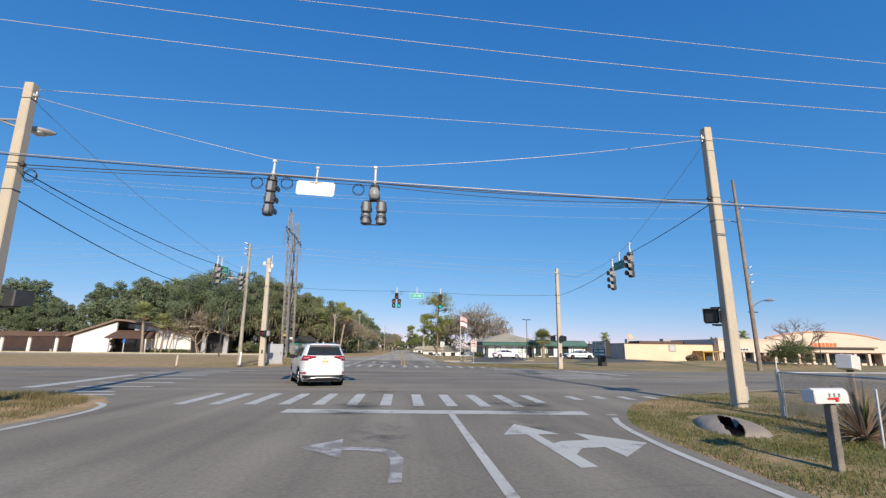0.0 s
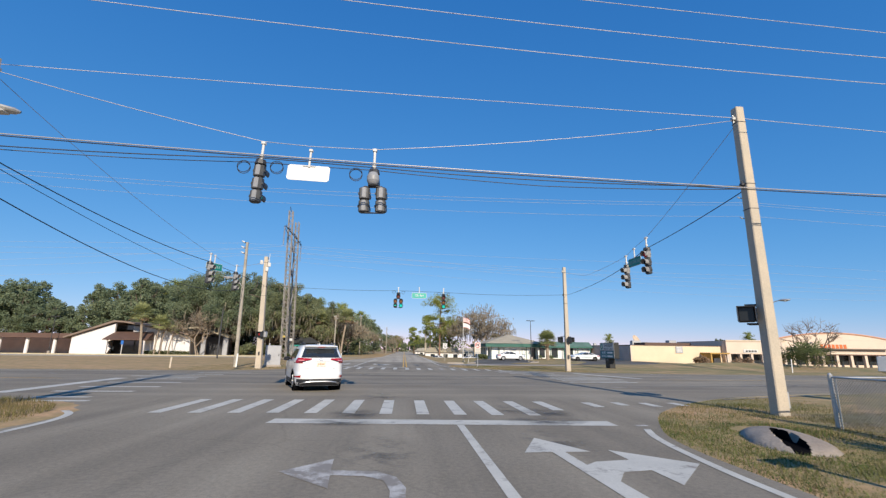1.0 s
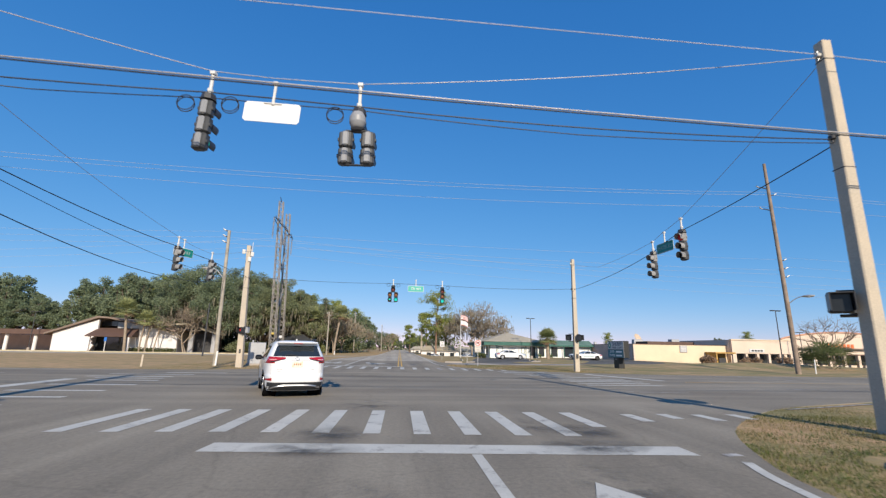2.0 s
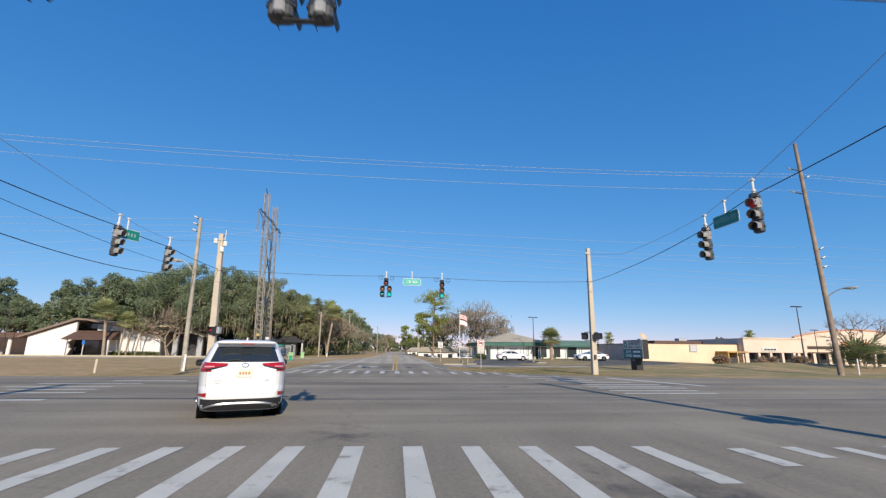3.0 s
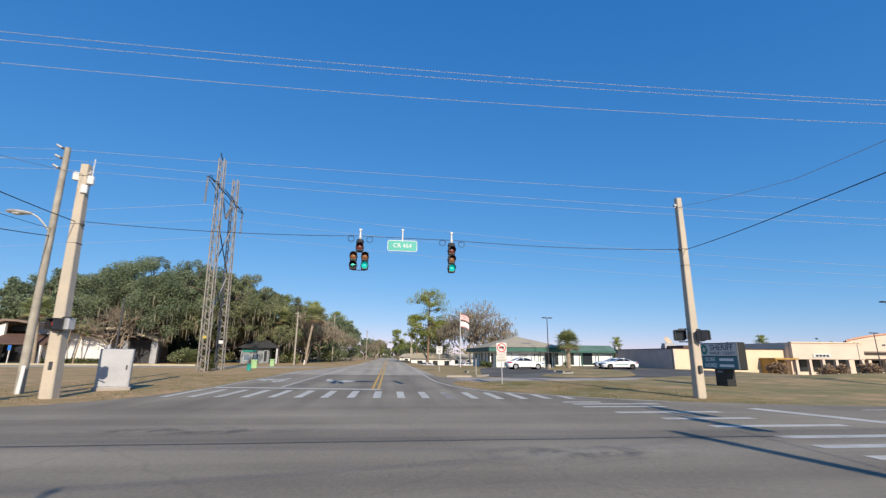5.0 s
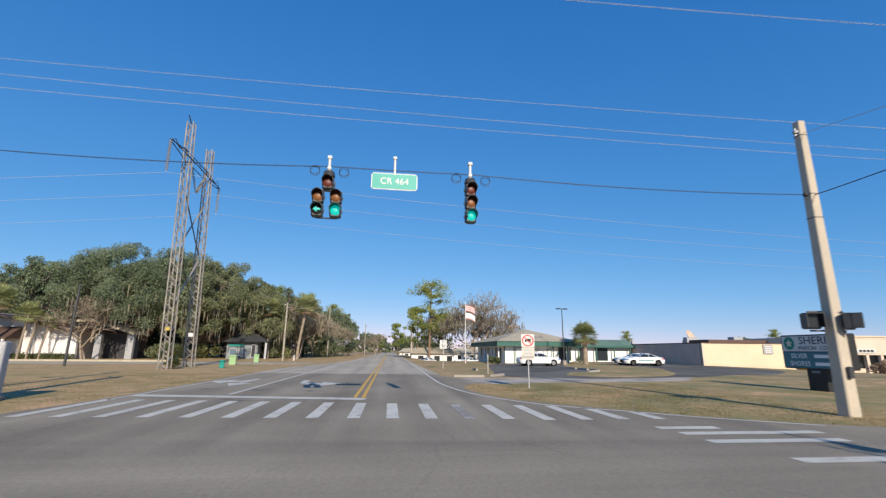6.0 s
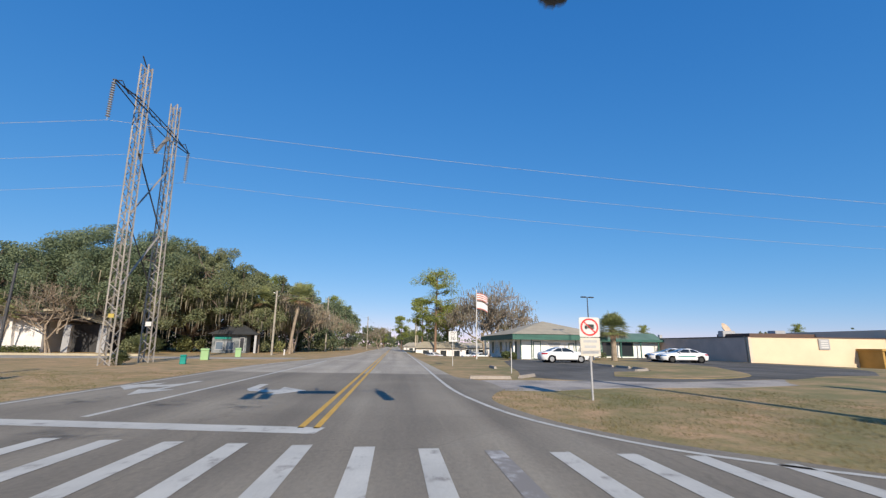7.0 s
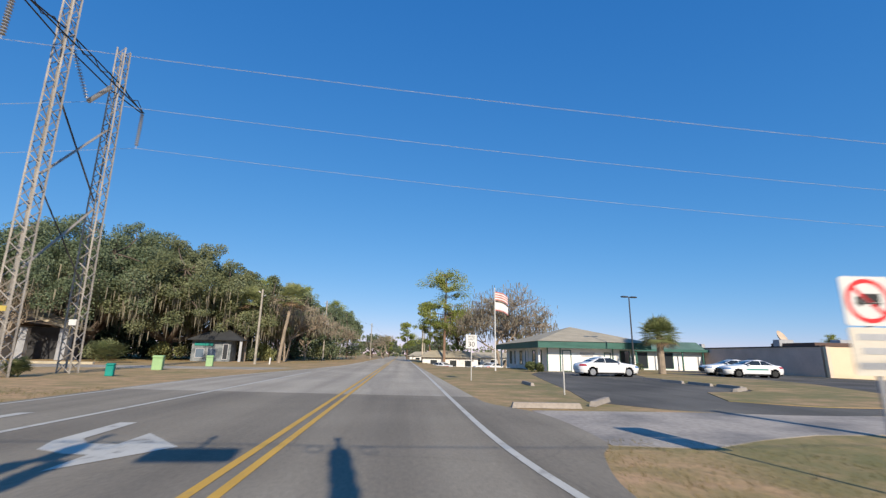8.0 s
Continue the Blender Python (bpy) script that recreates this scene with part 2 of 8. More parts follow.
SIGNAL_BLACK = material("signal_housing_black", (0.04, 0.04, 0.043), 0.4, var=0.2, scale=4, fine=40, bump=0.1)
SIGNAL_GREY = material("signal_back_grey", (0.06, 0.062, 0.066), 0.5, var=0.2, scale=4, fine=40, bump=0.1)
LENS_RED = material("lens_red_unlit", (0.13, 0.03, 0.025), 0.45, var=0.1, scale=8, bump=0)
LENS_AMBER = material("lens_amber_unlit", (0.22, 0.085, 0.03), 0.45, var=0.1, scale=8, bump=0)
LENS_GREEN = material("lens_green_lit", (0.0, 0.3, 0.24), 0.5, var=0.1, scale=8, bump=0, emit=(0.0, 0.72, 0.66), power=0.42)
LENS_DARK = material("lens_dark_unlit", (0.018, 0.02, 0.022), 0.25, var=0.1, scale=8, bump=0)
LENS_RED_LIT = material("lens_red_lit", (0.3, 0.02, 0.02), 0.25, var=0.1, scale=8, bump=0, emit=(1.0, 0.06, 0.06), power=0.05)
SIGN_WHITE = material("sign_white_sheet", (0.6, 0.59, 0.57), 0.45, var=0.05, scale=2, fine=20, bump=0.02)
SIGN_BACK = material("sign_bare_aluminium", (0.68, 0.67, 0.65), 0.5, 0.1, var=0.06, scale=2, fine=20, bump=0.02)
SIGN_GREEN = material("sign_green_sheet", (0.04, 0.36, 0.3), 0.5, var=0.06, scale=2, fine=20, bump=0.02)
SIGN_GREEN_DARK = material("sign_green_dark", (0.01, 0.22, 0.18), 0.4, var=0.08, scale=2, fine=20, bump=0.02)
SIGN_RED = material("sign_red", (0.6, 0.03, 0.03), 0.4, var=0.06, bump=0)
SIGN_BLACK = material("sign_black", (0.02, 0.02, 0.02), 0.5, var=0.1, bump=0)
PRINT_GREY = material("print_grey", (0.18, 0.18, 0.19), 0.5, var=0.1, bump=0)
RUBBER = material("tyre_rubber", (0.02, 0.02, 0.021), 0.85, var=0.15, fine=40, bump=0.2)
RIM = material("alloy_rim", (0.45, 0.45, 0.46), 0.35, 0.8, var=0.1, bump=0)
RIM_DARK = material("steel_rim_black", (0.05, 0.05, 0.05), 0.5, 0.4, var=0.1, bump=0)
CAR_WHITE = material("car_paint_white", (0.74, 0.74, 0.74), 0.28, var=0.02, scale=0.6, fine=4, bump=0, spec=0.5, coat=0.6)
CAR_BLACK = material("car_plastic_black", (0.025, 0.026, 0.03), 0.6, var=0.15, fine=30, bump=0.1)
CHROME = material("chrome", (0.75, 0.75, 0.76), 0.15, 1.0, var=0.03, bump=0)
CAR_GLASS = glass("car_glass_dark")
WINDOW_GLASS = glass("window_glass_dark", (0.03, 0.035, 0.04), 0.05)
TAIL_RED = material("tail_light_red", (0.35, 0.012, 0.02), 0.15, var=0.1, bump=0, spec=0.7)
TAIL_CLEAR = material("tail_light_clear", (0.6, 0.3, 0.3), 0.15, var=0.1, bump=0, spec=0.7)
PLATE_YELLOW = material("plate_yellow_white", (0.66, 0.56, 0.4), 0.4, var=0.15, scale=12, bump=0, second=(0.7, 0.68, 0.62))
STUCCO_CREAM = material("stucco_cream", (0.68, 0.55, 0.39), 0.92, var=0.06, scale=0.4, fine=14, bump=0.25)
STUCCO_PALE = material("stucco_pale_peach", (0.66, 0.53, 0.42), 0.92, var=0.06, scale=0.4, fine=14, bump=0.25)
STUCCO_WHITE = material("stucco_white", (0.72, 0.69, 0.67), 0.92, var=0.06, scale=0.5, fine=14, bump=0.25)
BLOCK_GREY = material("painted_block_grey_brown", (0.64, 0.46, 0.37), 0.92, var=0.12, scale=0.6, fine=14, bump=0.3)
SIDING_WHITE = material("siding_white", (0.8, 0.79, 0.77), 0.7, var=0.05, scale=0.6, fine=12, bump=0.1)
TRIM_GREEN = material("trim_dark_green", (0.035, 0.12, 0.095), 0.6, var=0.12, scale=1, fine=12, bump=0.05)
ROOF_TAN = material("roof_shingle_tan", (0.4, 0.35, 0.26), 0.9, var=0.15, scale=0.9, fine=20, bump=0.4)
ROOF_BROWN = material("roof_shingle_brown", (0.2, 0.15, 0.12), 0.9, var=0.2, scale=0.9, fine=20, bump=0.4)
AWNING_BROWN = material("awning_brown_metal", (0.11, 0.065, 0.05), 0.7, var=0.12, scale=1, fine=10, bump=0.1)
ROOF_GREEN = material("roof_metal_green", (0.04, 0.22, 0.12), 0.5, 0.2, var=0.1, scale=1, fine=10, bump=0.1)
# near-black that stands in for shade in recesses and under cars
SHADE_BLACK = material("shade_black", (0.007, 0.007, 0.008), 1.0, var=0.2, bump=0, spec=0.0)
BARK_OAK = material("bark_oak", (0.13, 0.1, 0.08), 0.95, var=0.3, scale=2, fine=14, bump=0.8)
BARK_GREY = material("bark_grey", (0.3, 0.24, 0.18), 0.95, var=0.25, scale=2, fine=14, bump=0.6)
BARK_PINE = material("bark_pine", (0.25, 0.16, 0.11), 0.95, var=0.3, scale=2, fine=14, bump=0.7)
OAK_LEAF = leafy("leaf_oak", (0.14, 0.185, 0.108), (0.235, 0.28, 0.172))
OAK_LEAF_DRY = leafy("leaf_oak_olive", (0.17, 0.2, 0.105), (0.275, 0.295, 0.168))
PINE_LEAF = leafy("needles_pine", (0.21, 0.26, 0.075), (0.36, 0.39, 0.11))
PALM_LEAF = leafy("leaf_palm", (0.23, 0.26, 0.11), (0.38, 0.4, 0.19))
BUSH_LEAF = leafy("leaf_bush", (0.095, 0.125, 0.05), (0.165, 0.175, 0.08))
DRY_LEAF = leafy("leaf_dry", (0.3, 0.2, 0.13), (0.38, 0.27, 0.18))
FENCE_STEEL = material("fence_steel_dull", (0.17, 0.165, 0.158), 0.65, 0.3, var=0.15, scale=3, fine=40, bump=0.05)
COLLAR = material("weathered_collar", (0.27, 0.225, 0.185), 0.95, var=0.22, scale=1.6, fine=22, bump=0.6, second=(0.34, 0.29, 0.24))
# leaf green lightened to put distance haze into the colour
FAR_LEAF_HAZED = leafy("leaf_oak_hazed", (0.21, 0.24, 0.155), (0.31, 0.34, 0.23))
MOSS = leafy("spanish_moss", (0.22, 0.2, 0.15), (0.29, 0.26, 0.2))
BIN_GREEN = material("bin_lime_green", (0.27, 0.43, 0.2), 0.5, var=0.08, bump=0.05)
BIN_TEAL = material("box_teal_green", (0.0, 0.25, 0.2), 0.5, var=0.08, bump=0.05)
CABINET_GREY = material("cabinet_aluminium", (0.4, 0.4, 0.41), 0.5, 0.25, var=0.08, scale=1.5, fine=20, bump=0.05)
SIGN_ORANGE = material("sign_orange_red", (0.65, 0.16, 0.05), 0.5, var=0.08, bump=0)
SIGN_BLUE = material("sign_blue", (0.03, 0.15, 0.5), 0.5, var=0.08, bump=0)
SIGN_SLATE = material("sign_slate_blue", (0.1, 0.14, 0.19), 0.5, var=0.1, bump=0)
OCHRE = material("hut_ochre_paint", (0.42, 0.25, 0.07), 0.85, var=0.12, scale=1, bump=0.1)
CLOTH_RED = material("flag_red_white", (0.5, 0.18, 0.16), 0.8, var=0.1, scale=3, bump=0.1)
CLOTH_WHITE = material("flag_white", (0.7, 0.68, 0.66), 0.8, var=0.1, scale=3, bump=0.1)


def grass_material():
    """Winter lawn: straw, with greener and barer patches at several sizes."""
    m = material("winter_lawn", (0.46, 0.298, 0.165), 0.95, var=0.24, scale=0.12, fine=9, bump=0.9, second=(0.36, 0.26, 0.125), mix=0.58)
    nt = m.node_tree
    b = nt.nodes["Principled BSDF"]
    old = b.inputs["Base Color"].links[0].from_socket
    co = nt.nodes.new("ShaderNodeTexCoord")
    n = nt.nodes.new("ShaderNodeTexNoise")
    n.inputs["Scale"].default_value, n.inputs["Detail"].default_value = 1.4, 8
    nt.links.new(co.outputs["Object"], n.inputs["Vector"])
    r = nt.nodes.new("ShaderNodeValToRGB")
    r.color_ramp.elements[0].position, r.color_ramp.elements[1].position = 0.42, 0.62
    r.color_ramp.elements[0].color, r.color_ramp.elements[1].color = (0.78, 0.85, 0.7, 1), (1.12, 1.08, 1.05, 1)
    nt.links.new(n.outputs["Fac"], r.inputs["Fac"])
    mx = nt.nodes.new("ShaderNodeMix")
    mx.data_type, mx.blend_type = "RGBA", "MULTIPLY"
    mx.inputs[0].default_value = 1.0
    nt.links.new(old, mx.inputs[6])
    nt.links.new(r.outputs[0], mx.inputs[7])
    # greener growth in loose drifts
    n3 = nt.nodes.new("ShaderNodeTexNoise")
    n3.inputs["Scale"].default_value, n3.inputs["Detail"].default_value, n3.inputs["Roughness"].default_value = 0.33, 9, 0.66
    nt.links.new(co.outputs["Object"], n3.inputs["Vector"])
    r3 = nt.nodes.new("ShaderNodeValToRGB")
    r3.color_ramp.elements[0].position, r3.color_ramp.elements[1].position = 0.5, 0.72
    r3.color_ramp.elements[1].color = (0.75, 0.75, 0.75, 1)
    # more of it on the damper eastern side
    xyz = nt.nodes.new("ShaderNodeSeparateXYZ")
    nt.links.new(co.outputs["Object"], xyz.inputs[0])
    east = nt.nodes.new("ShaderNodeMapRange")
    east.inputs["From Min"].default_value, east.inputs["From Max"].default_value = 0.0, 8.0
    east.inputs["To Min"].default_value, east.inputs["To Max"].default_value = 0.0, 0.12
    nt.links.new(xyz.outputs["X"], east.inputs["Value"])
    more = nt.nodes.new("ShaderNodeMath")
    nt.links.new(n3.outputs["Fac"], more.inputs[0])
    nt.links.new(east.outputs[0], more.inputs[1])
    nt.links.new(more.outputs[0], r3.inputs["Fac"])
    gr = nt.nodes.new("ShaderNodeMix")
    gr.data_type = "RGBA"
    gr.inputs[7].default_value = (0.15, 0.155, 0.055, 1)
    nt.links.new(r3.outputs[0], gr.inputs[0])
    nt.links.new(mx.outputs[2], gr.inputs[6])
    nt.links.new(gr.outputs[2], b.inputs["Base Color"])
    return m


LAWN = grass_material()


# ---- mesh building ----
class Geo:
    """Collects vertices and faces for one mesh."""

    def __init__(self):
        self.v, self.f = [], []

    def add(self, verts, faces):
        n = len(self.v)
        self.v.extend(tuple(p) for p in verts)
        self.f.extend(tuple(i + n for i in face) for face in faces)

    def box(self, c, s, m=None, ch=0.0):
        """A box of size s about c, its edges chamfered by ch; m turns it about c."""
        hx, hy, hz = s[0] / 2, s[1] / 2, s[2] / 2
        if ch <= 0:
            v = [Vector((x, y, z)) for z in (-hz, hz) for y in (-hy, hy) for x in (-hx, hx)]
            f = [(0, 2, 3, 1), (4, 5, 7, 6), (0, 1, 5, 4), (1, 3, 7, 5), (3, 2, 6, 7), (2, 0, 4, 6)]
        else:
            ch = min(ch, hx * 0.9, hy * 0.9, hz * 0.9)
            ring = lambda a, b, z: [Vector(p) for p in ((a - ch, -b, z), (a, -b + ch, z), (a, b - ch, z), (a - ch, b, z), (-a + ch, b, z), (-a, b - ch, z), (-a, -b + ch, z), (-a + ch, -b, z))]
            v = ring(hx - ch, hy - ch, -hz) + ring(hx, hy, -hz + ch) + ring(hx, hy, hz - ch) + ring(hx - ch, hy - ch, hz)
            f = [tuple(range(7, -1, -1)), tuple(range(24, 32))]
            f += [(k * 8 + i, k * 8 + (i + 1) % 8, k * 8 + 8 + (i + 1) % 8, k * 8 + 8 + i) for k in range(3) for i in range(8)]
        if m is not None:
            v = [m @ p for p in v]
        self.add([p + Vector(c) for p in v], f)
        return self

    def cyl(self, a, b, ra, rb=None, n=10, caps=True):
        rb = ra if rb is None else rb
        a, b = Vector(a), Vector(b)
        q = (b - a).to_track_quat("Z", "Y") if (b - a).length > 1e-9 else Euler((0, 0, 0)).to_quaternion()
        v = []
        for p, r in ((a, ra), (b, rb)):
            v += [p + q @ Vector((r * math.cos(2 * math.pi * i / n), r * math.sin(2 * math.pi * i / n), 0)) for i in range(n)]
        f = [(i, (i + 1) % n, n + (i + 1) % n, n + i) for i in range(n)]
        if caps:
            f += [tuple(range(n - 1, -1, -1)), tuple(range(n, 2 * n))]
        self.add(v, f)
        return self

    def tube(self, pts, r, n=6, r1=None):
        """A round tube along pts, of radius r to r1."""
        pts = [Vector(p) for p in pts]
        r1 = r if r1 is None else r1
        v, f = [], []
        for k, p in enumerate(pts):
            d = pts[min(k + 1, len(pts) - 1)] - pts[max(k - 1, 0)]
            q = d.to_track_quat("Z", "Y")
            rr = r + (r1 - r) * k / max(1, len(pts) - 1)
            v += [p + q @ Vector((rr * math.cos(2 * math.pi * i / n), rr * math.sin(2 * math.pi * i / n), 0)) for i in range(n)]
        for k in range(len(pts) - 1):
            f += [(k * n + i, k * n + (i + 1) % n, (k + 1) * n + (i + 1) % n, (k + 1) * n + i) for i in range(n)]
        f += [tuple(range(n - 1, -1, -1)), tuple(range((len(pts) - 1) * n, len(pts) * n))]
        self.add(v, f)
        return self

    def prism(self, pts, z0, z1):
        """A flat outline (x, y) raised from z0 to z1."""
        n = len(pts)
        v = [(x, y, z0) for x, y in pts] + [(x, y, z1) for x, y in pts]
        f = [tuple(range(n - 1, -1, -1)), tuple(range(n, 2 * n))] + [(i, (i + 1) % n, n + (i + 1) % n, n + i) for i in range(n)]
        self.add(v, f)
        return self

    def wall(self, pts, y0, y1):
        """An outline (x, z) in an upright plane, given thickness from y0 to y1."""
        n = len(pts)
        v = [(x, y0, z) for x, z in pts] + [(x, y1, z) for x, z in pts]
        f = [tuple(range(n)), tuple(range(2 * n - 1, n - 1, -1))] + [(i, n + i, n + (i + 1) % n, (i + 1) % n) for i in range(n)]
        self.add(v, f)
        return self

    def moved(self, m):
        self.v = [tuple(m @ Vector(p)) for p in self.v]
        return self


def mesh_of(name, g, mat, smooth=35):
    me = bpy.data.meshes.new(name)
    me.from_pydata(g.v, [], g.f)
    me.materials.append(mat)
    me.validate()
    if smooth:
        me.shade_smooth()
        me.set_sharp_from_angle(angle=radians(smooth))
    me.update()
    return me


def thing(name, label, category, at=None, group="", kind=""):
    """An Empty that stands for one thing."""
    ob = new(name)
    ob.empty_display_size = 0.2
    if at is not None:
        ob.matrix_world = at
    return tagged(ob, label, category, group, kind)


def part(name, g, mat, parent=None, label="", smooth=35):
    """One mesh under a thing or part, in the thing's own coordinates."""
    ob = new(name, mesh_of(name, g, mat, smooth))
    if parent is not None:
        ob.parent = parent
    return tagged(ob, label) if label else ob


def solid(name, g, mat, label, category, group="", kind="", at=None, smooth=35):
    """A thing that is one mesh."""
    ob = new(name, mesh_of(name, g, mat, smooth))
    if at is not None:
        ob.matrix_world = at
    return tagged(ob, label, category, group, kind)


def text(name, words, size, mat, parent, m, depth=0.004, spread=1.0):
    """Raised letters of the built-in font, turned into a mesh."""
    cu = bpy.data.curves.new(name, "FONT")
    cu.body, cu.size, cu.extrude, cu.align_x, cu.align_y = words, size, depth, "CENTER", "CENTER"
    cu.resolution_u = 3
    tmp = bpy.data.objects.new(name, cu)
    scene.collection.objects.link(tmp)
    bpy.context.view_layer.update()
    me = bpy.data.meshes.new_from_object(tmp.evaluated_get(bpy.context.evaluated_depsgraph_get()))
    bpy.data.objects.remove(tmp)
    me.transform(m @ Matrix.Diagonal((spread, 1, 1, 1)))
    me.materials.clear()
    me.materials.append(mat)
    ob = new(name, me)
    ob.parent = parent
    return ob


# ---- ground ----
def smoothstep(a, b, x):
    t = max(0.0, min(1.0, (x - a) / (b - a)))
    return t * t * (3 - 2 * t)


def height(x, y):
    """Level round the crossing; a swell before the shops, which stand lower; small unevenness off the roads."""
    h = 0.55 * math.exp(-((x - 36) / 9.0) ** 2 - ((y - 46.5) / 4.5) ** 2)
    h += 0.25 * math.exp(-((x - 55) / 14.0) ** 2 - ((y - 42) / 5.0) ** 2)
    h -= 0.8 * smoothstep(40, 52, x) * smoothstep(48, 62, y) * (1 - smoothstep(170, 220, y))
    h -= 1.2 * smoothstep(93, 108, y) * smoothstep(5.5, 8.5, x) * (1 - smoothstep(30, 40, x)) * (1 - smoothstep(180, 240, y))
    h += 0.06 * math.exp(-((x - 7.2) / 1.6) ** 2 - ((y - 8.0) / 1.2) ** 2)
    h += 0.22 * math.exp(-((x + 12.0) / 2.2) ** 2 - ((y - 9.0) / 2.6) ** 2)
    return h


def ground_sheet():
    xs = sorted(set([-1500, -800, -400, -220, -150] + [-110 + 4 * i for i in range(22)] + [-24 + 1.0 * i for i in range(78)] + [54 + 4 * i for i in range(20)] + [150, 220, 400, 800, 1500]))
    ys = sorted(set([-300, -120, -60, -30, -16] + [-10 + 0.8 * i for i in range(75)] + [50 + 2.5 * i for i in range(36)] + [145, 170, 220, 320, 500, 900, 2500]))
    g = Geo()
    g.v = [(x, y, height(x, y) - 0.012) for y in ys for x in xs]
    n = len(xs)
    g.f = [(j * n + i, j * n + i + 1, j * n + n + i + 1, j * n + n + i) for j in range(len(ys) - 1) for i in range(n - 1)]
    return solid("ground", g, LAWN, "straw-coloured winter lawn with green patches round the crossing", "lawn", kind="structure")


ground_sheet()


def curve(pts, steps=6):
    """A smooth line through pts."""
    p = [Vector((*q, 0)) for q in pts]
    p = [2 * p[0] - p[1]] + p + [2 * p[-1] - p[-2]]
    out = []
    for k in range(1, len(p) - 2):
        for i in range(steps):
            t = i / steps
            a, b, c, d = p[k - 1], p[k], p[k + 1], p[k + 2]
            q = 0.5 * ((2 * b) + (c - a) * t + (2 * a - 5 * b + 4 * c - d) * t * t + (3 * b - a - 3 * c + d) * t ** 3)
            out.append((q.x, q.y))
    return out + [tuple(pts[-1])]


# corner curves of the crossing, each from the cross street to the main road or back
CORNER_SE = curve([(3.95, -2.0), (3.95, 4.0), (4.2, 7.0), (4.95, 8.9), (6.2, 10.9), (8.3, 12.9), (10.4, 14.3), (13.0, 15.3), (17.0, 16.4), (24, 16.9)])
CORNER_SW = curve([(-24, 14.4), (-17, 14.3), (-13.7, 14.1), (-11.6, 13.5), (-10.1, 12.5), (-9.0, 10.9), (-8.6, 9.2), (-8.35, 7.0), (-8.3, 3.0), (-8.3, -2.0)])
CORNER_NW = curve([(-8.6, 62.0), (-8.5, 50.0), (-8.45, 42.0), (-8.6, 37.6), (-9.3, 34.6), (-11.0, 32.3), (-14.0, 31.3), (-18, 31.2), (-26, 31.2)])
CORNER_NE = curve([(26, 30.7), (20, 30.9), (14.5, 31.8), (10.5, 33.2), (8.4, 34.6), (6.9, 36.0), (6.2, 36.75), (5.3, 37.75), (4.3, 39.5), (3.75, 42.0), (3.72, 43.6), (4.2, 45.2), (4.75, 46.5), (4.75, 49.8), (3.9, 52), (3.75, 54)])


def sheet(name, pts, z, mat, label, category, thick=0.3):
    """A level sheet of paving with real edges."""
    g = Geo()
    g.v = [(x, y, z) for x, y in pts]
    flat = [Vector((x, y, 0)) for x, y in pts]
    for t in tessellate_polygon([flat]):
        a, b, c = (flat[i] for i in t)
        g.f.append(t if (b - a).cross(c - a).z > 0 else t[::-1])
    n = len(pts)
    m = len(g.v)
    g.v += [(x, y, z - thick) for x, y in pts]
    g.f += [(i, (i + 1) % n, m + (i + 1) % n, m + i) for i in range(n)]
    return solid(name, g, mat, label, category, kind="structure", smooth=0)


outline = [(3.95, -60)] + CORNER_SE + [(400, 18.5), (400, 29.5)] + CORNER_NE + [(-8.6, 55.6)] + [q for q in CORNER_NW if q[1] < 55.4] + [(-400, 31.2), (-400, 14.4)] + CORNER_SW + [(-8.3, -60)]
sheet("road", outline, 0.0, ASPHALT, "grey worn asphalt crossing with patches and tyre tracks", "road")
sheet("road_north", [(3.75, 54.0), (3.5, 70), (3.3, 90), (3.1, 140), (3.0, 420), (-4.6, 420), (-4.7, 140), (-5.0, 92), (-6.2, 78), (-8.2, 66), (-8.6, 62), (-8.6, 55.6)], 0.0, ASPHALT_OLD, "pale aged asphalt road running on to the horizon", "road")
# drive, car park and forecourt beyond the far corner
sheet("driveway", [(4.7, 46.0), (6.2, 45.75), (7.7, 46.5), (9.2, 47.0), (14, 47.2), (18, 48.3), (22, 50.6), (20, 51.6), (14, 49.8), (9.5, 50.3), (4.7, 50.5)], -0.004, PAVING, "worn pale concrete drive apron", "driveway")
sheet("parking_lot", curve([(7.2, 52.9), (9.4, 50.4), (14, 49.9), (20, 51.7), (22.2, 50.2), (25.3, 51.4), (31.2, 56.5), (35.6, 61), (38.2, 68), (38.5, 75.8)], 4) + [(38.5, 92), (32, 92), (32, 81.0), (14.5, 81.0), (11.5, 74), (9.5, 64), (8.2, 57)], -0.002, ASPHALT_DARK, "dark sealed asphalt car park", "car park")
sheet("chapel_drive", [(-200, 71.5), (-60, 71.5), (-30, 72.5), (-20, 74), (-9.2, 74.5), (-8.0, 79.5), (-20, 79.5), (-60, 80), (-200, 80)], -0.004, ASPHALT_OLD, "grey asphalt drive before the chapel", "driveway")
sheet("shop_car_park", [(46, 56), (140, 52), (140, 75.8), (57.2, 74.6), (46, 72)], -0.79, ASPHALT_DARK, "asphalt car park before the shops", "car park")
# a lawn island and low verge inside the car park
g = Geo()
g.prism(curve([(12.3, 53.4), (14.2, 51.8), (17.1, 51.9), (20, 53.6), (22, 56.1), (24.5, 61), (26.8, 66), (27.2, 72), (25.8, 79), (22.5, 79.4), (20.0, 73), (17.9, 67), (18.0, 61.5), (17.2, 58.3), (14.1, 57.0)], 5), -0.05, 0.02)
solid("lawn_island", g, LAWN, "low grass island inside the car park", "lawn", kind="structure")

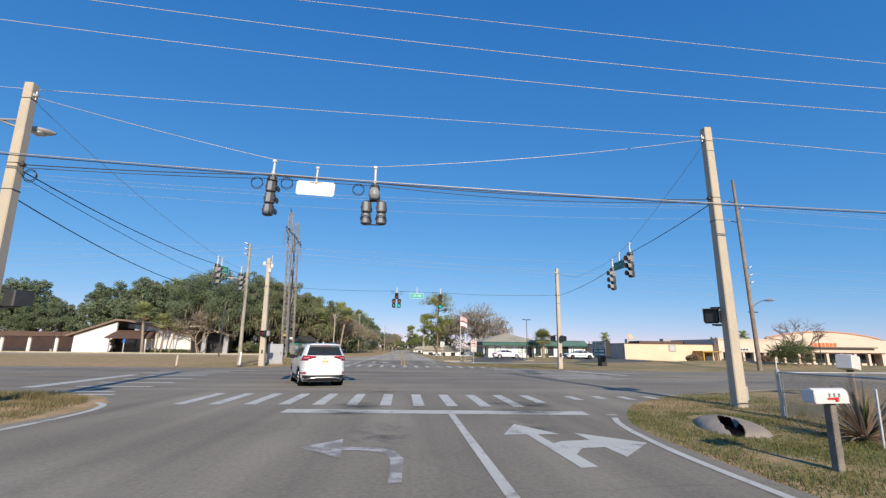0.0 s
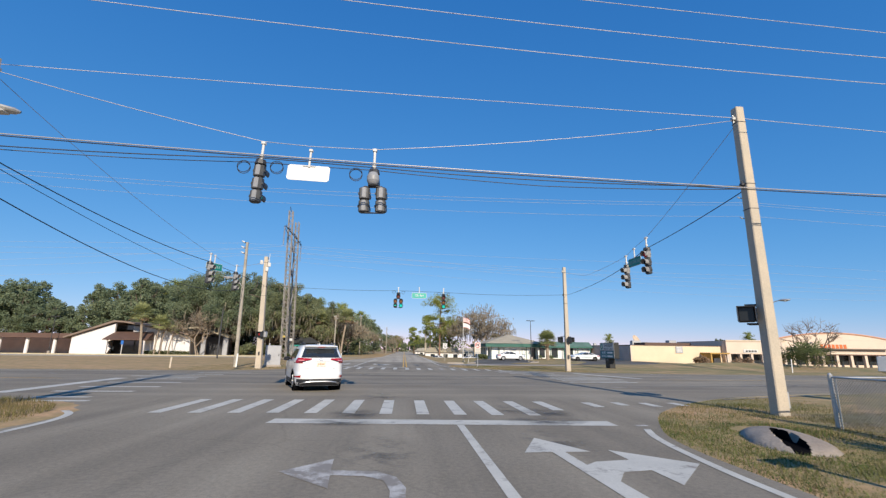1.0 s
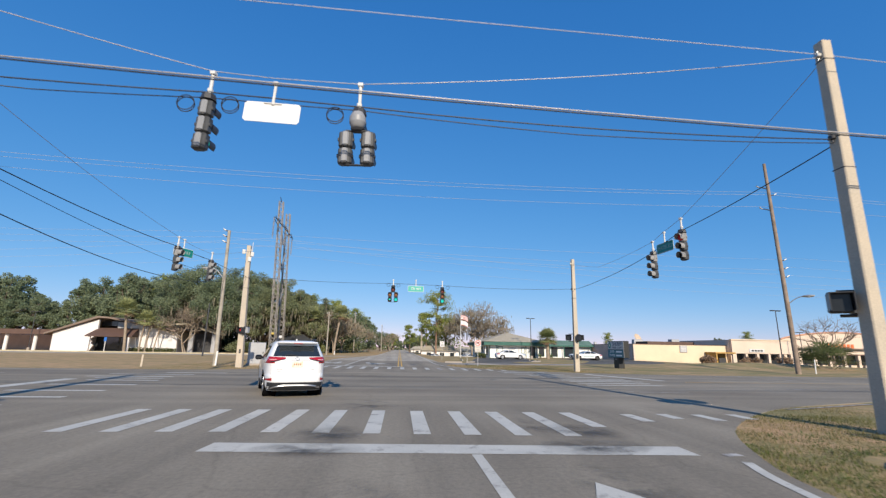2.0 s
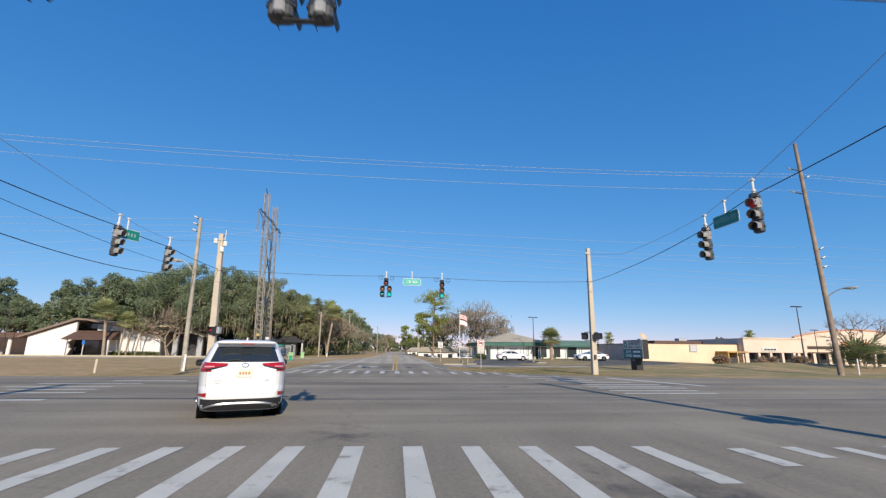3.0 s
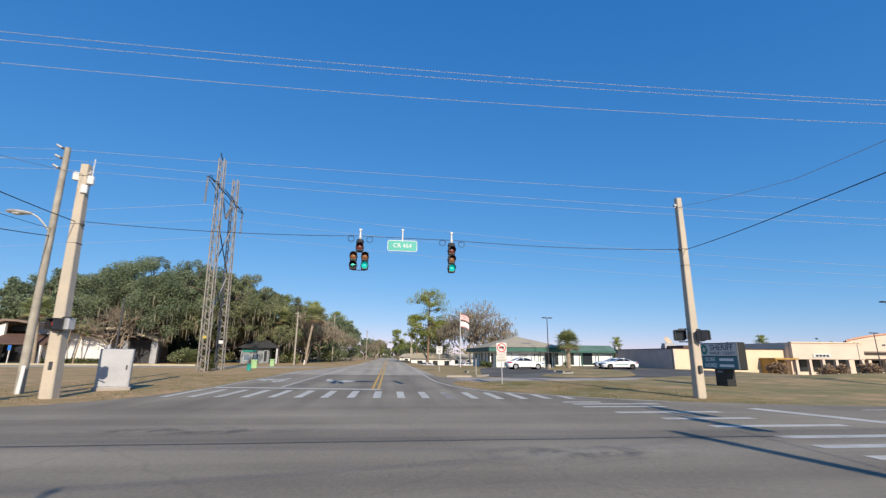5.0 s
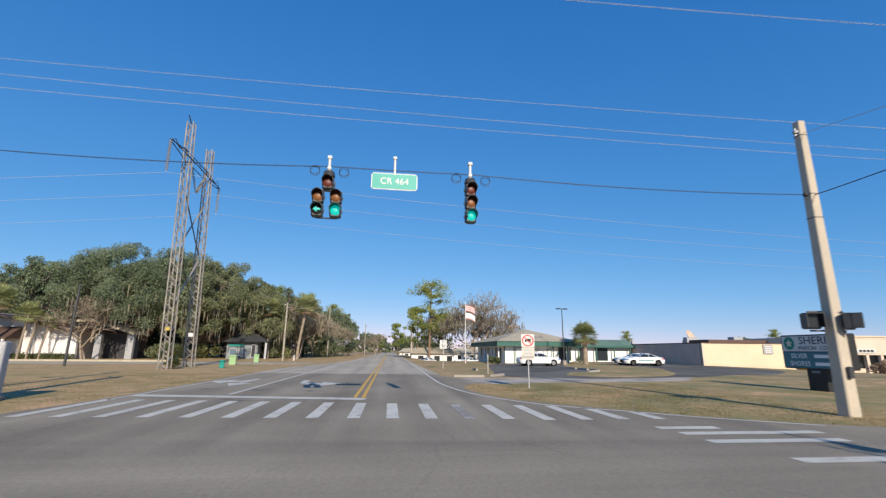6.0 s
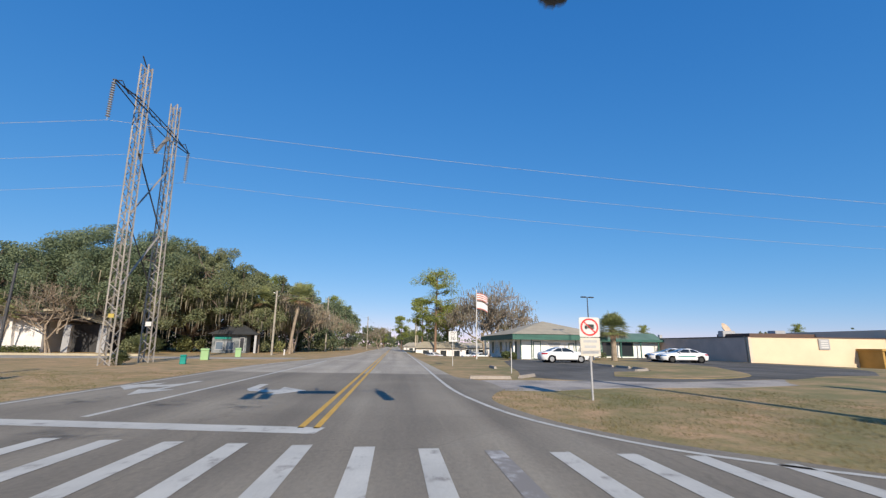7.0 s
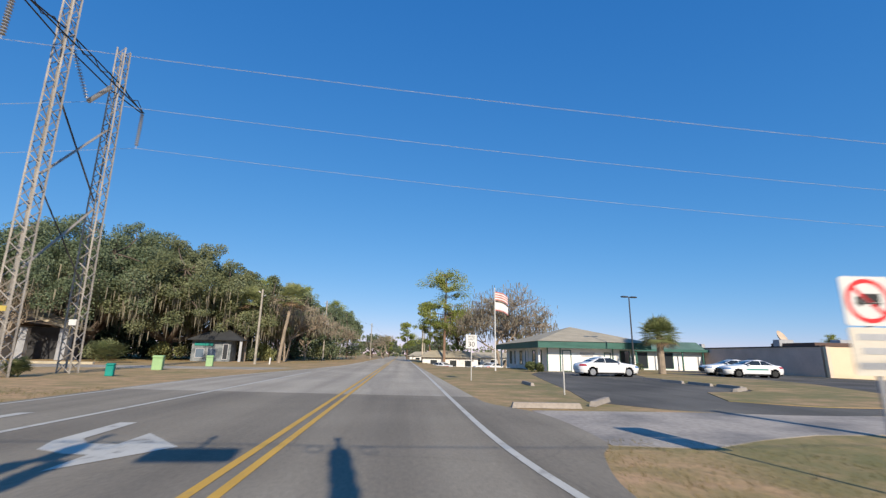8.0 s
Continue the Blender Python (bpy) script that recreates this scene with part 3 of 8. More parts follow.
# ---- road markings ----
def bar(g, x0, y0, x1, y1, w, z=0.006):
    """A painted line from end to end."""
    d = Vector((x1 - x0, y1 - y0, 0)).normalized()
    s = Vector((-d.y, d.x, 0)) * w / 2
    a, b = Vector((x0, y0, z)), Vector((x1, y1, z))
    g.add([a - s, b - s, b + s, a + s], [(0, 1, 2, 3)])


def line_path(g, pts, w, z=0.006):
    n = len(pts)
    vs = []
    for k in range(n):
        a, b = pts[max(0, k - 1)], pts[min(n - 1, k + 1)]
        d = Vector((b[0] - a[0], b[1] - a[1], 0)).normalized()
        s = Vector((-d.y, d.x, 0)) * w / 2
        p = Vector((*pts[k], z))
        vs += [p - s, p + s]
    g.add(vs, [(2 * k, 2 * k + 2, 2 * k + 3, 2 * k + 1) for k in range(n - 1)])


def marking(name, build, mat, label, category="road marking"):
    g = Geo()
    build(g)
    return solid(name, g, mat, label, category, kind="structure", smooth=0)


def crosswalk(label, stripes, mat):
    """stripes: (x0, y0, x1, y1, width) of each painted bar."""
    e = thing("crosswalk", label, "crosswalk", kind="structure")
    for x0, y0, x1, y1, w in stripes:
        g = Geo()
        bar(g, x0, y0, x1, y1, w)
        part("stripe", g, mat, e, smooth=0)
    return e


near = []
for k in range(-7, 5):
    x = -0.16 + 0.913 * k
    y0 = 10.45 - 0.075 * x if x > -3.2 else 10.72
    y1 = 13.45 - 0.06 * x if x > -3.2 else 13.62
    if k == 4:
        y0 = 11.2
    near.append((x, y0, x, y1, 0.31))
near += [(4.95, 11.9, 4.95, 13.0, 0.3), (5.9, 12.3, 5.9, 13.05, 0.28), (6.75, 12.0, 6.75, 12.95, 0.28), (7.7, 12.2, 7.7, 13.0, 0.28)]
crosswalk("worn white ladder crossing on the near side", near, WHITE_PAINT)
north = []
for k in range(-9, 8):
    x = 0.55 + (0.92 * k if k > -2 else 0.975 * k + 0.06)
    y0 = 34.75 - 0.085 * x if x < 4 else 34.25
    y1 = min(37.8 - 0.17 * x, 42.5 - x)
    if k == 2:
        faded = [(x, y0, x, y1, 0.26)]
    elif y1 - y0 > 0.3:
        north.append((x, y0, x, y1, 0.3))
crosswalk("white ladder crossing on the far side", north, WHITE_PAINT)
marking("faded_stripe", lambda g: [bar(g, *q) for q in faded], WHITE_WORN, "one stripe worn nearly away")
crosswalk("white ladder crossing over the eastern arm", [(x0, y, x1, y - 0.04, 0.31) for x0, x1, y in ((7.8, 11.4, 21.95), (7.8, 11.4, 23.05), (7.85, 11.7, 24.2), (7.8, 11.55, 25.1), (7.95, 11.65, 26.07), (7.55, 11.0, 27.5), (7.2, 9.7, 28.8), (6.6, 9.8, 30.15), (6.25, 9.0, 31.6), (6.25, 9.3, 32.4), (6.15, 7.5, 33.05))], WHITE_PAINT)
crosswalk("white ladder crossing over the western arm", [(x0, y, x1, y + 0.05, 0.31) for x0, x1, y in ((-11.2, -9.6, 13.1), (-11.8, -10.2, 14.1), (-12.6, -10.0, 16.0), (-13.0, -10.1, 17.9), (-13.4, -10.4, 20.2), (-13.5, -10.7, 22.4), (-14.0, -11.1, 23.6), (-15.0, -11.2, 24.7), (-15.0, -11.0, 26.4), (-13.1, -10.0, 28.1))], WHITE_PAINT)
marking("stop_line_south", lambda g: bar(g, -3.5, 9.48, 3.95, 9.05, 0.62), WHITE_PAINT, "wide white stop line, scuffed by tyres")
marking("stop_line_north", lambda g: bar(g, -8.1, 40.4, -0.3, 38.98, 0.58), WHITE_PAINT, "wide white stop line, scuffed by tyres")
marking("lane_line_south", lambda g: bar(g, 0.56, -30, 0.56, 8.9, 0.15), WHITE_PAINT, "solid white lane line")
marking("lane_line_north", lambda g: bar(g, -5.1, 40.6, -5.0, 71.5, 0.15), WHITE_PAINT, "solid white lane line")
marking("centre_line_north", lambda g: bar(g, -0.68, 39.25, -0.68, 300, 0.12), YELLOW_PAINT, "one of two solid yellow centre lines")
marking("centre_line_north_twin", lambda g: bar(g, -0.4, 39.2, -0.4, 300, 0.12), YELLOW_PAINT, "one of two solid yellow centre lines")
marking("centre_line_east", lambda g: bar(g, 14, 24.3, 300, 24.3, 0.12), YELLOW_PAINT, "solid yellow centre line")
marking("centre_line_west", lambda g: bar(g, -17, 22.6, -300, 22.6, 0.12), YELLOW_PAINT, "solid yellow centre line")
marking("edge_line_south_east", lambda g: line_path(g, [(3.6, -30)] + curve([(3.6, 0), (3.6, 4.0), (3.8, 6.2), (4.05, 7.5), (4.35, 8.35)]), 0.14), WHITE_PAINT, "white edge line curving along the verge")
marking("edge_dash", lambda g: bar(g, 4.32, 8.75, 4.6, 8.78, 0.16), WHITE_WORN, "short leftover white dash")
marking("edge_line_south_west", lambda g: line_path(g, [(-8.0, -30)] + curve([(-8.0, 4), (-7.85, 7.6), (-7.95, 9.4), (-8.3, 10.5), (-8.8, 11.1)]), 0.16), WHITE_PAINT, "white edge line curving along the verge")
marking("edge_line_north_east", lambda g: line_path(g, curve([(10.2, 33.1), (8.3, 34.4), (6.7, 35.8), (5.95, 36.4), (5.0, 37.4), (4.2, 38.85), (3.6, 40.5), (3.2, 42.8), (2.92, 46.2), (2.9, 52), (2.95, 60), (3.0, 72), (3.0, 88)]) + [(2.9, 300)], 0.13), WHITE_PAINT, "white edge line curving round the far corner")
marking("edge_line_north_west", lambda g: line_path(g, curve([(-8.15, 39.0), (-8.15, 48), (-8.2, 60), (-7.6, 68), (-5.6, 80), (-4.6, 95)]) + [(-4.4, 300)], 0.12), WHITE_PAINT, "white edge line along the left verge")
marking("edge_line_east", lambda g: line_path(g, curve([(10.2, 14.0), (11.8, 14.5), (14.5, 15.4), (18.5, 16.6)]), 0.13), WHITE_WORN, "worn white edge line")
marking("edge_line_far_east", lambda g: bar(g, 14.8, 30.3, 300, 29.6, 0.12), WHITE_PAINT, "white edge line")
marking("edge_line_far_west", lambda g: bar(g, -17.0, 30.6, -300, 30.6, 0.12), WHITE_PAINT, "white edge line")
marking("stop_line_east", lambda g: bar(g, 11.5, 30.9, 13.35, 25.2, 0.5), WHITE_PAINT, "white stop line on the eastern arm")
marking("stop_line_west", lambda g: bar(g, -13.9, 15.4, -14.5, 23.0, 0.55), WHITE_PAINT, "white stop line on the western arm")
for k, (x0, y0, x1, y1) in enumerate([(7.4, 18.9, 10.4, 18.6), (19.4, 26.9, 22.4, 26.6), (16, 20.4, 19, 20.4), (26, 20.4, 29, 20.4), (29, 27.6, 32, 27.6), (-20, 26.6, -23, 26.6), (-28, 26.6, -31, 26.6), (-20, 18.6, -23, 18.6), (-29, 18.6, -32, 18.6)]):
    marking("lane_dash", lambda g: bar(g, x0, y0, x1, y1, 0.13), WHITE_WORN, "white lane dash on the cross street")


def arrow_outline(kind):
    """Painted arrows, tail at the origin, pointing along +y; lengths in metres."""
    if kind == "right_through":
        return [[(-0.1, 0.0), (0.16, 0.05), (0.16, 0.75), (0.42, 1.15), (0.85, 1.22), (0.85, 0.55), (1.75, 1.5), (0.85, 2.45), (0.85, 1.8), (0.3, 1.72), (0.1, 1.55), (0.1, 2.35), (0.52, 2.35), (-0.02, 3.5), (-0.55, 2.35), (-0.1, 2.35)]]
    if kind == "left_thin":
        return [[(-0.06, 0.0), (0.1, 0.0), (0.12, 1.2), (0.0, 1.65), (-0.25, 1.92), (-0.85, 2.0), (-0.9, 2.6), (-1.5, 1.95), (-0.76, 1.2), (-0.82, 1.75), (-0.4, 1.7), (-0.15, 1.5), (-0.06, 1.1)]]
    return [[(-0.12, 0.0), (0.14, 0.0), (0.14, 1.15), (-0.05, 1.55), (-0.5, 1.75), (-0.8, 1.8), (-0.8, 2.35), (-1.6, 1.5), (-0.8, 0.75), (-0.8, 1.35), (-0.4, 1.3), (-0.15, 1.05)]]


def arrow(name, kind, m, mat, label):
    g = Geo()
    for pts in arrow_outline(kind):
        g.add([m @ Vector((x, y, 0.0065)) for x, y in pts], [tuple(range(len(pts)))])
    ob = new(name, mesh_of(name, g, mat, 0))
    bm = bmesh.new()
    bm.from_mesh(ob.data)
    bmesh.ops.triangulate(bm, faces=bm.faces[:])
    bm.to_mesh(ob.data)
    bm.free()
    return tagged(ob, label, "road arrow", kind="structure")


arrow("road_arrow", "right_through", pose(1.87, 3.98, 0, 0, 0, 2), WHITE_PAINT, "white ahead-and-right arrow in the lane")
arrow("road_arrow", "left_thin", pose(-0.72, 3.4, 0, 0, 0, 0), WHITE_WORN, "badly worn white left-turn arrow")
arrow("road_arrow", "right_through", pose(-6.45, 49.3, 0, 0, 0, 180) @ Matrix.Diagonal((1.0, 1.4, 1, 1)), WHITE_PAINT, "white ahead-and-right arrow for oncoming cars")
arrow("road_arrow", "left", pose(-3.72, 48.0, 0, 0, 0, 183) @ Matrix.Diagonal((1.12, 1.55, 1, 1)), WHITE_PAINT, "white left-turn arrow for oncoming cars")

# thin dark lines along the cross street, and skid marks
DARK_LINE = material("dark_line", (0.05, 0.05, 0.05), 0.6, var=0.2, scale=2, bump=0.2)
for y, x0, x1 in ((20.6, -60, 60), (26.2, -60, 60)):
    g = Geo()
    pts = [(x0 + (x1 - x0) * k / 120, y + 0.05 * noise.noise(Vector((k * 0.4, y, 0)))) for k in range(121)]
    line_path(g, pts, 0.075, 0.003)
    solid("dark_road_line", g, DARK_LINE, "thin dark line across the asphalt", "road seam", kind="structure", smooth=0)

# oil and rubber stains where cars wait and brake
OIL = stain_material("oil_stain", (0.13, 0.12, 0.105), 0.46)
RUBBER = stain_material("rubber_stain", (0.075, 0.07, 0.064), 0.37)
for x, y, w, l, turn in ((-1.0, 6.4, 1.5, 3.2, 0), (2.0, 7.2, 1.3, 3.0, 4), (2.05, 11.3, 0.9, 2.4, 2), (-1.4, 14.6, 1.8, 3.4, 8), (-4.6, 42.6, 1.9, 2.4, 0), (-6.8, 43.2, 1.6, 2.6, 0), (-2.6, 42.2, 1.7, 2.6, 0), (-4.2, 38.8, 2.4, 1.4, 0), (3.2, 25.0, 5.0, 1.6, 0), (-4.0, 27.6, 6.0, 1.3, 0), (-1.8, 10.5, 1.5, 2.0, 8), (2.95, 10.7, 1.5, 2.0, 25), (2.5, 9.4, 2.0, 1.3, 0), (-2.0, 9.3, 2.0, 1.2, 0)):
    g = Geo()
    pts = [(0.5 * w * math.cos(a) * (1 + 0.25 * noise.noise(Vector((math.cos(a) * 2, math.sin(a) * 2, x)))), 0.5 * l * math.sin(a) * (1 + 0.25 * noise.noise(Vector((math.sin(a) * 2, math.cos(a) * 2, y))))) for a in [2 * math.pi * i / 28 for i in range(28)]]
    g.add([(px, py, 0.0) for px, py in pts], [tuple(range(28))])
    solid("oil_stain", g, RUBBER if 9 < y < 11 else OIL, "dark oil and rubber stain on the asphalt", "stain", kind="structure", smooth=0, at=pose(x, y, 0.009 if 9 < y < 11 else 0.0035, 0, 0, turn))

# ---- poles ----
def concrete_pole(label, base, top, w0=0.56, w1=0.31):
    """A square tapered concrete strain pole with bevelled arrises, from base to top."""
    e = thing("concrete_pole", label, "utility pole", at=Matrix.Translation((*base[:2], 0)), group="concrete strain poles")
    lean = Vector((top[0] - base[0], top[1] - base[1], top[2]))
    g = Geo()
    n = 14
    for k in range(n + 1):
        t = k / n
        w = (w0 + (w1 - w0) * t) / 2
        c = w * 0.16
        p = lean * t + Vector((0, 0, -0.5 * (1 - t)))
        for x, y in ((w - c, -w), (w, -w + c), (w, w - c), (w - c, w), (-w + c, w), (-w, w - c), (-w, -w + c), (-w + c, -w)):
            g.v.append((p.x + x, p.y + y, p.z))
    g.f = [(k * 8 + i, k * 8 + (i + 1) % 8, k * 8 + 8 + (i + 1) % 8, k * 8 + 8 + i) for k in range(n) for i in range(8)] + [tuple(range(n * 8, n * 8 + 8))]
    part("shaft", g, POLE_CONCRETE, e)
    for t in (0.945, 0.725, 0.64):
        w = w0 + (w1 - w0) * t + 0.012
        g = Geo()
        g.box(lean * t, (w, w, 0.024), ch=0.004)
        part("steel_band", g, STEEL_DARK, e, "dark steel strap")
    return e, lean


def fitting(e, at, size=0.12, mat=GALV):
    """A cable clamp with an eye bolt."""
    g = Geo()
    g.box(at, (size, size, size * 0.8), ch=0.015)
    g.cyl(Vector(at) + Vector((0, 0, -size)), Vector(at) + Vector((0, 0, size)), 0.018, n=8)
    part("cable_clamp", g, mat, e)


def pedestrian_signal(e, at, yaw, lit=False):
    """A boxed walk signal on two short arms."""
    m = Matrix.Translation(at) @ pose(0, 0, 0, 0, 0, yaw)
    body = part("pedestrian_signal", Geo().box((0, 0, 0), (0.4, 0.24, 0.44), ch=0.03).moved(m), SIGNAL_BLACK, e, "black walk signal box")
    g = Geo()
    g.box((0, -0.19, 0.2), (0.43, 0.22, 0.02)).box((-0.205, -0.19, 0.02), (0.02, 0.22, 0.38)).box((0.205, -0.19, 0.02), (0.02, 0.22, 0.38))
    part("visor", g.moved(m), SIGNAL_BLACK, body)
    part("screen", Geo().box((0, -0.128, 0), (0.33, 0.012, 0.36)).moved(m), LENS_DARK, body)
    if lit:
        part("lit_symbol", Geo().box((-0.06, -0.137, 0.02), (0.12, 0.008, 0.16), ch=0.003).moved(m), LENS_RED_LIT, body, "glowing red stop symbol")
    for z in (0.26, -0.26):
        part("arm", Geo().cyl((0.0, 0.1, z), (0.42, 0.1, z), 0.025).moved(m), STEEL_DARK, e)


pole_se, lean_se = concrete_pole("tan square concrete strain pole on the grassy corner", (9.1, 10.4), (8.95, 10.15, 8.62), 0.33, 0.24)
pole_sw, lean_sw = concrete_pole("tan square concrete strain pole beside the dry mound", (-10.75, 9.6), (-10.92, 9.5, 8.42), 0.34, 0.23)
pole_nw, lean_nw = concrete_pole("tan square concrete strain pole with white radio boxes", (-11.72, 35.1), (-11.85, 34.75, 8.62), 0.45, 0.27)
pole_ne, lean_ne = concrete_pole("tan square concrete strain pole beside the long signboard", (12.4, 34.5), (12.45, 34.45, 8.38), 0.37, 0.22)
pedestrian_signal(pole_se, (-0.36, 0.25, 2.6), -35)
pedestrian_signal(pole_se, (0.34, 0.42, 2.6), 150)
pedestrian_signal(pole_sw, (0.4, 0.1, 2.62), 160)
pedestrian_signal(pole_nw, (0.06, -0.4, 2.52), -25, True)
# added box stands for the grey casing side of the walk signal
part("signal_casing_side", Geo().box((0.36, -0.3, 2.54), (0.2, 0.3, 0.42), pose(0, 0, 0, 0, 0, -15), 0.03), CABINET_GREY, pole_nw, "pale grey signal casing")
pedestrian_signal(pole_ne, (-0.45, 0.2, 2.45), -20)
pedestrian_signal(pole_ne, (0.14, -0.32, 2.42), 40)
for e, lean in ((pole_se, lean_se), (pole_sw, lean_sw), (pole_nw, lean_nw), (pole_ne, lean_ne)):
    s = -0.16 if lean.x < 0.1 and e in (pole_se, pole_ne) else 0.16
    fitting(e, lean * 0.96 + Vector((s, 0, 0)))
    fitting(e, lean * 0.725 + Vector((s, 0, 0)), mat=STEEL_DARK)
# push-button boxes, conduits and small boxes
part("conduit", Geo().tube([(0.24, 0.05, 0), (0.24, 0.05, 0.55)], 0.03).box((0.27, 0.05, 0.36), (0.13, 0.12, 0.42), ch=0.02), CABINET_GREY, pole_se, "grey conduit box at the foot")
part("conduit", Geo().tube([(-0.25, -0.02, 0), (-0.25, -0.02, 2.0), (-0.28, 0, 5.2), (-0.29, 0, 6.0)], 0.05, 8), SIGN_WHITE, pole_sw, "white plastic riser pipe")
part("push_button", Geo().box((0.0, -0.24, 1.1), (0.14, 0.1, 0.3), ch=0.02), STEEL_DARK, pole_nw)
part("push_button", Geo().box((0.0, -0.24, 1.1), (0.14, 0.1, 0.3), ch=0.02), STEEL_DARK, pole_ne)
part("notice", Geo().box((0.0, -0.25, 1.6), (0.24, 0.02, 0.36)), SIGN_WHITE, pole_nw, "small white notice")
for x, y, z in ((-0.52, -0.2, 8.2), (0.16, -0.42, 7.98), (0.02, -0.46, 7.6)):
    part("radio_box", Geo().box((x, y, z), (0.22, 0.17, 0.34), pose(0, 0, 0, 10, 0, 25), 0.03).cyl((x, y, z), (x * 0.3, y * 0.3 - 0.1, z - 0.15), 0.025), SIGN_BACK, pole_nw, "small white radio box")
part("antenna", Geo().cyl((0.1, -0.3, 8.2), (0.1, -0.3, 8.9), 0.02), SIGN_WHITE, pole_nw)


def wood_pole(label, base, top, r0=0.19, r1=0.12, mat=WOOD_GREY, rungs=()):
    e = thing("wooden_pole", label, "utility pole", at=Matrix.Translation((*base[:2], 0)), group="wooden poles")
    lean = Vector((top[0] - base[0], top[1] - base[1], top[2]))
    g = Geo()
    g.tube([lean * (k / 10) + Vector((0, 0, -0.4 * (1 - k / 10))) for k in range(11)], r0, 12, r1)
    part("shaft", g, mat, e)
    for t, side, size in rungs:
        p = lean * t
        g = Geo()
        part("bracket", Geo().cyl(p, p + Vector((side, -0.05, 0.12)), 0.05, 0.035), STEEL_DARK, e)
        tip = 0.25 if side > 0 else -0.25
        g.cyl(p + Vector((side - tip * 0.4, -0.04, 0.08)), p + Vector((side + tip * 0.5, -0.06, 0.2)), 0.055, 0.05)
        part("insulator", g, GALV, e, "grey post insulator")
    return e, lean


def street_lamp_arm(e, at, reach, rise):
    """A curved arm with a cobra-head lamp."""
    a = Vector(at)
    g = Geo()
    g.tube([a + Vector((reach[0] * t, reach[1] * t, rise * math.sin(t * math.pi / 2))) for t in (0, 0.2, 0.4, 0.6, 0.8, 1.0)], 0.035, 8)
    part("arm", g, GALV, e)
    p = a + Vector((*reach, rise))
    d = Vector((*reach, 0)).normalized()
    g = Geo()
    rings = ((-0.1, 0.06, 0.05), (0.1, 0.13, 0.09), (0.35, 0.17, 0.1), (0.6, 0.13, 0.08), (0.72, 0.03, 0.03))
    s = Vector((-d.y, d.x, 0))
    for u, w, h in rings:
        g.v += [tuple(p + d * u + s * (w * math.cos(q)) + Vector((0, 0, h * math.sin(q)))) for q in [2 * math.pi * i / 10 for i in range(10)]]
    g.f = [(k * 10 + i, k * 10 + (i + 1) % 10, k * 10 + 10 + (i + 1) % 10, k * 10 + 10 + i) for k in range(4) for i in range(10)]
    head = part("lamp_head", g, GALV, e, "grey cobra-head street lamp")
    part("lens", Geo().box(p + d * 0.35 + Vector((0, 0, -0.09)), (0.26, 0.26, 0.05), ch=0.02), SIGN_WHITE, head)


wpole_w, lw = wood_pole("weathered grey wooden pole with a street lamp", (-14.16, 37.1), (-14.25, 36.95, 10.27), 0.16, 0.11, WOOD_GREY, ((0.99, -0.3, 1), (0.945, -0.3, 1), (0.9, -0.3, 1)))
street_lamp_arm(wpole_w, lw * 0.62, (-0.8, -0.3), 0.8)
wpole_e, le = wood_pole("tall brown wooden pole beside the cross street", (30.15, 34.6), (30.95, 35.7, 17.9), 0.19, 0.12, WOOD_DARK, ((0.866, -1.0, 1), (0.83, 0.5, 1), (0.754, -1.0, 1), (0.503, 0.42, 1), (0.463, 0.42, 1), (0.424, 0.42, 1)))
street_lamp_arm(wpole_e, le * 0.3, (0.6, -0.95), 0.6)
street_lamp_arm(pole_sw, lean_sw * 0.88 + Vector((-0.75, 0.12, 0.0)), (0.45, 0.2), -0.12)
part("lamp_bracket", Geo().tube([lean_sw * 0.88 + Vector((0, 0.1, 0)), lean_sw * 0.88 + Vector((-0.76, 0.12, 0))], 0.03, 8), GALV, pole_sw)
for x, y, h, r, lab in ((-14.3, 89, 8.0, 0.14, "pale wooden pole on the verge"), (-12.3, 119, 10.3, 0.14, "wooden pole with a transformer can"), (-7.0, 160, 9.2, 0.14, "distant grey wooden utility pole"), (4.9, 119, 6.6, 0.17, "short concrete pole near the houses"), (6.8, 150, 9.0, 0.14, "distant grey wooden utility pole")):
    e, l = wood_pole(lab, (x, y), (x, y, h), r, r * 0.75, POLE_CONCRETE if "concrete" in lab else WOOD_GREY, ((0.95, -0.3, 1), (0.9, 0.3, 1)))
    if "transformer" in lab:
        part("transformer", Geo().cyl((0.35, -0.1, 5.9), (0.35, -0.1, 6.9), 0.28, n=14).cyl((-0.35, -0.1, 6.0), (-0.35, -0.1, 6.8), 0.24, n=14), CABINET_GREY, e, "grey transformer can")


# ---- cables ----
def sagging(a, b, sag, n=24):
    a, b = Vector(a), Vector(b)
    return [a.lerp(b, k / n) - Vector((0, 0, 4 * sag * (k / n) * (1 - k / n))) for k in range(n + 1)]


def cable(name, pts, r, mat, label, n=5):
    return solid(name, Geo().tube(pts, r, n), mat, label, "cable", group="overhead cables")


top = lambda e, lean, t, dx=0.0: tuple(e.matrix_world.translation + lean * t + Vector((dx, 0, 0)))
SE, SW, NW, NE = (pole_se, lean_se), (pole_sw, lean_sw), (pole_nw, lean_nw), (pole_ne, lean_ne)


def through_points(pts, n=8):
    """A cable that hangs in shallow bows between its hangers."""
    out = []
    for a, b in zip(pts[:-1], pts[1:]):
        d = (Vector(b) - Vector(a)).length
        out += sagging(a, b, 0.0012 * d * d, n)[:-1]
    return out + [Vector(pts[-1])]


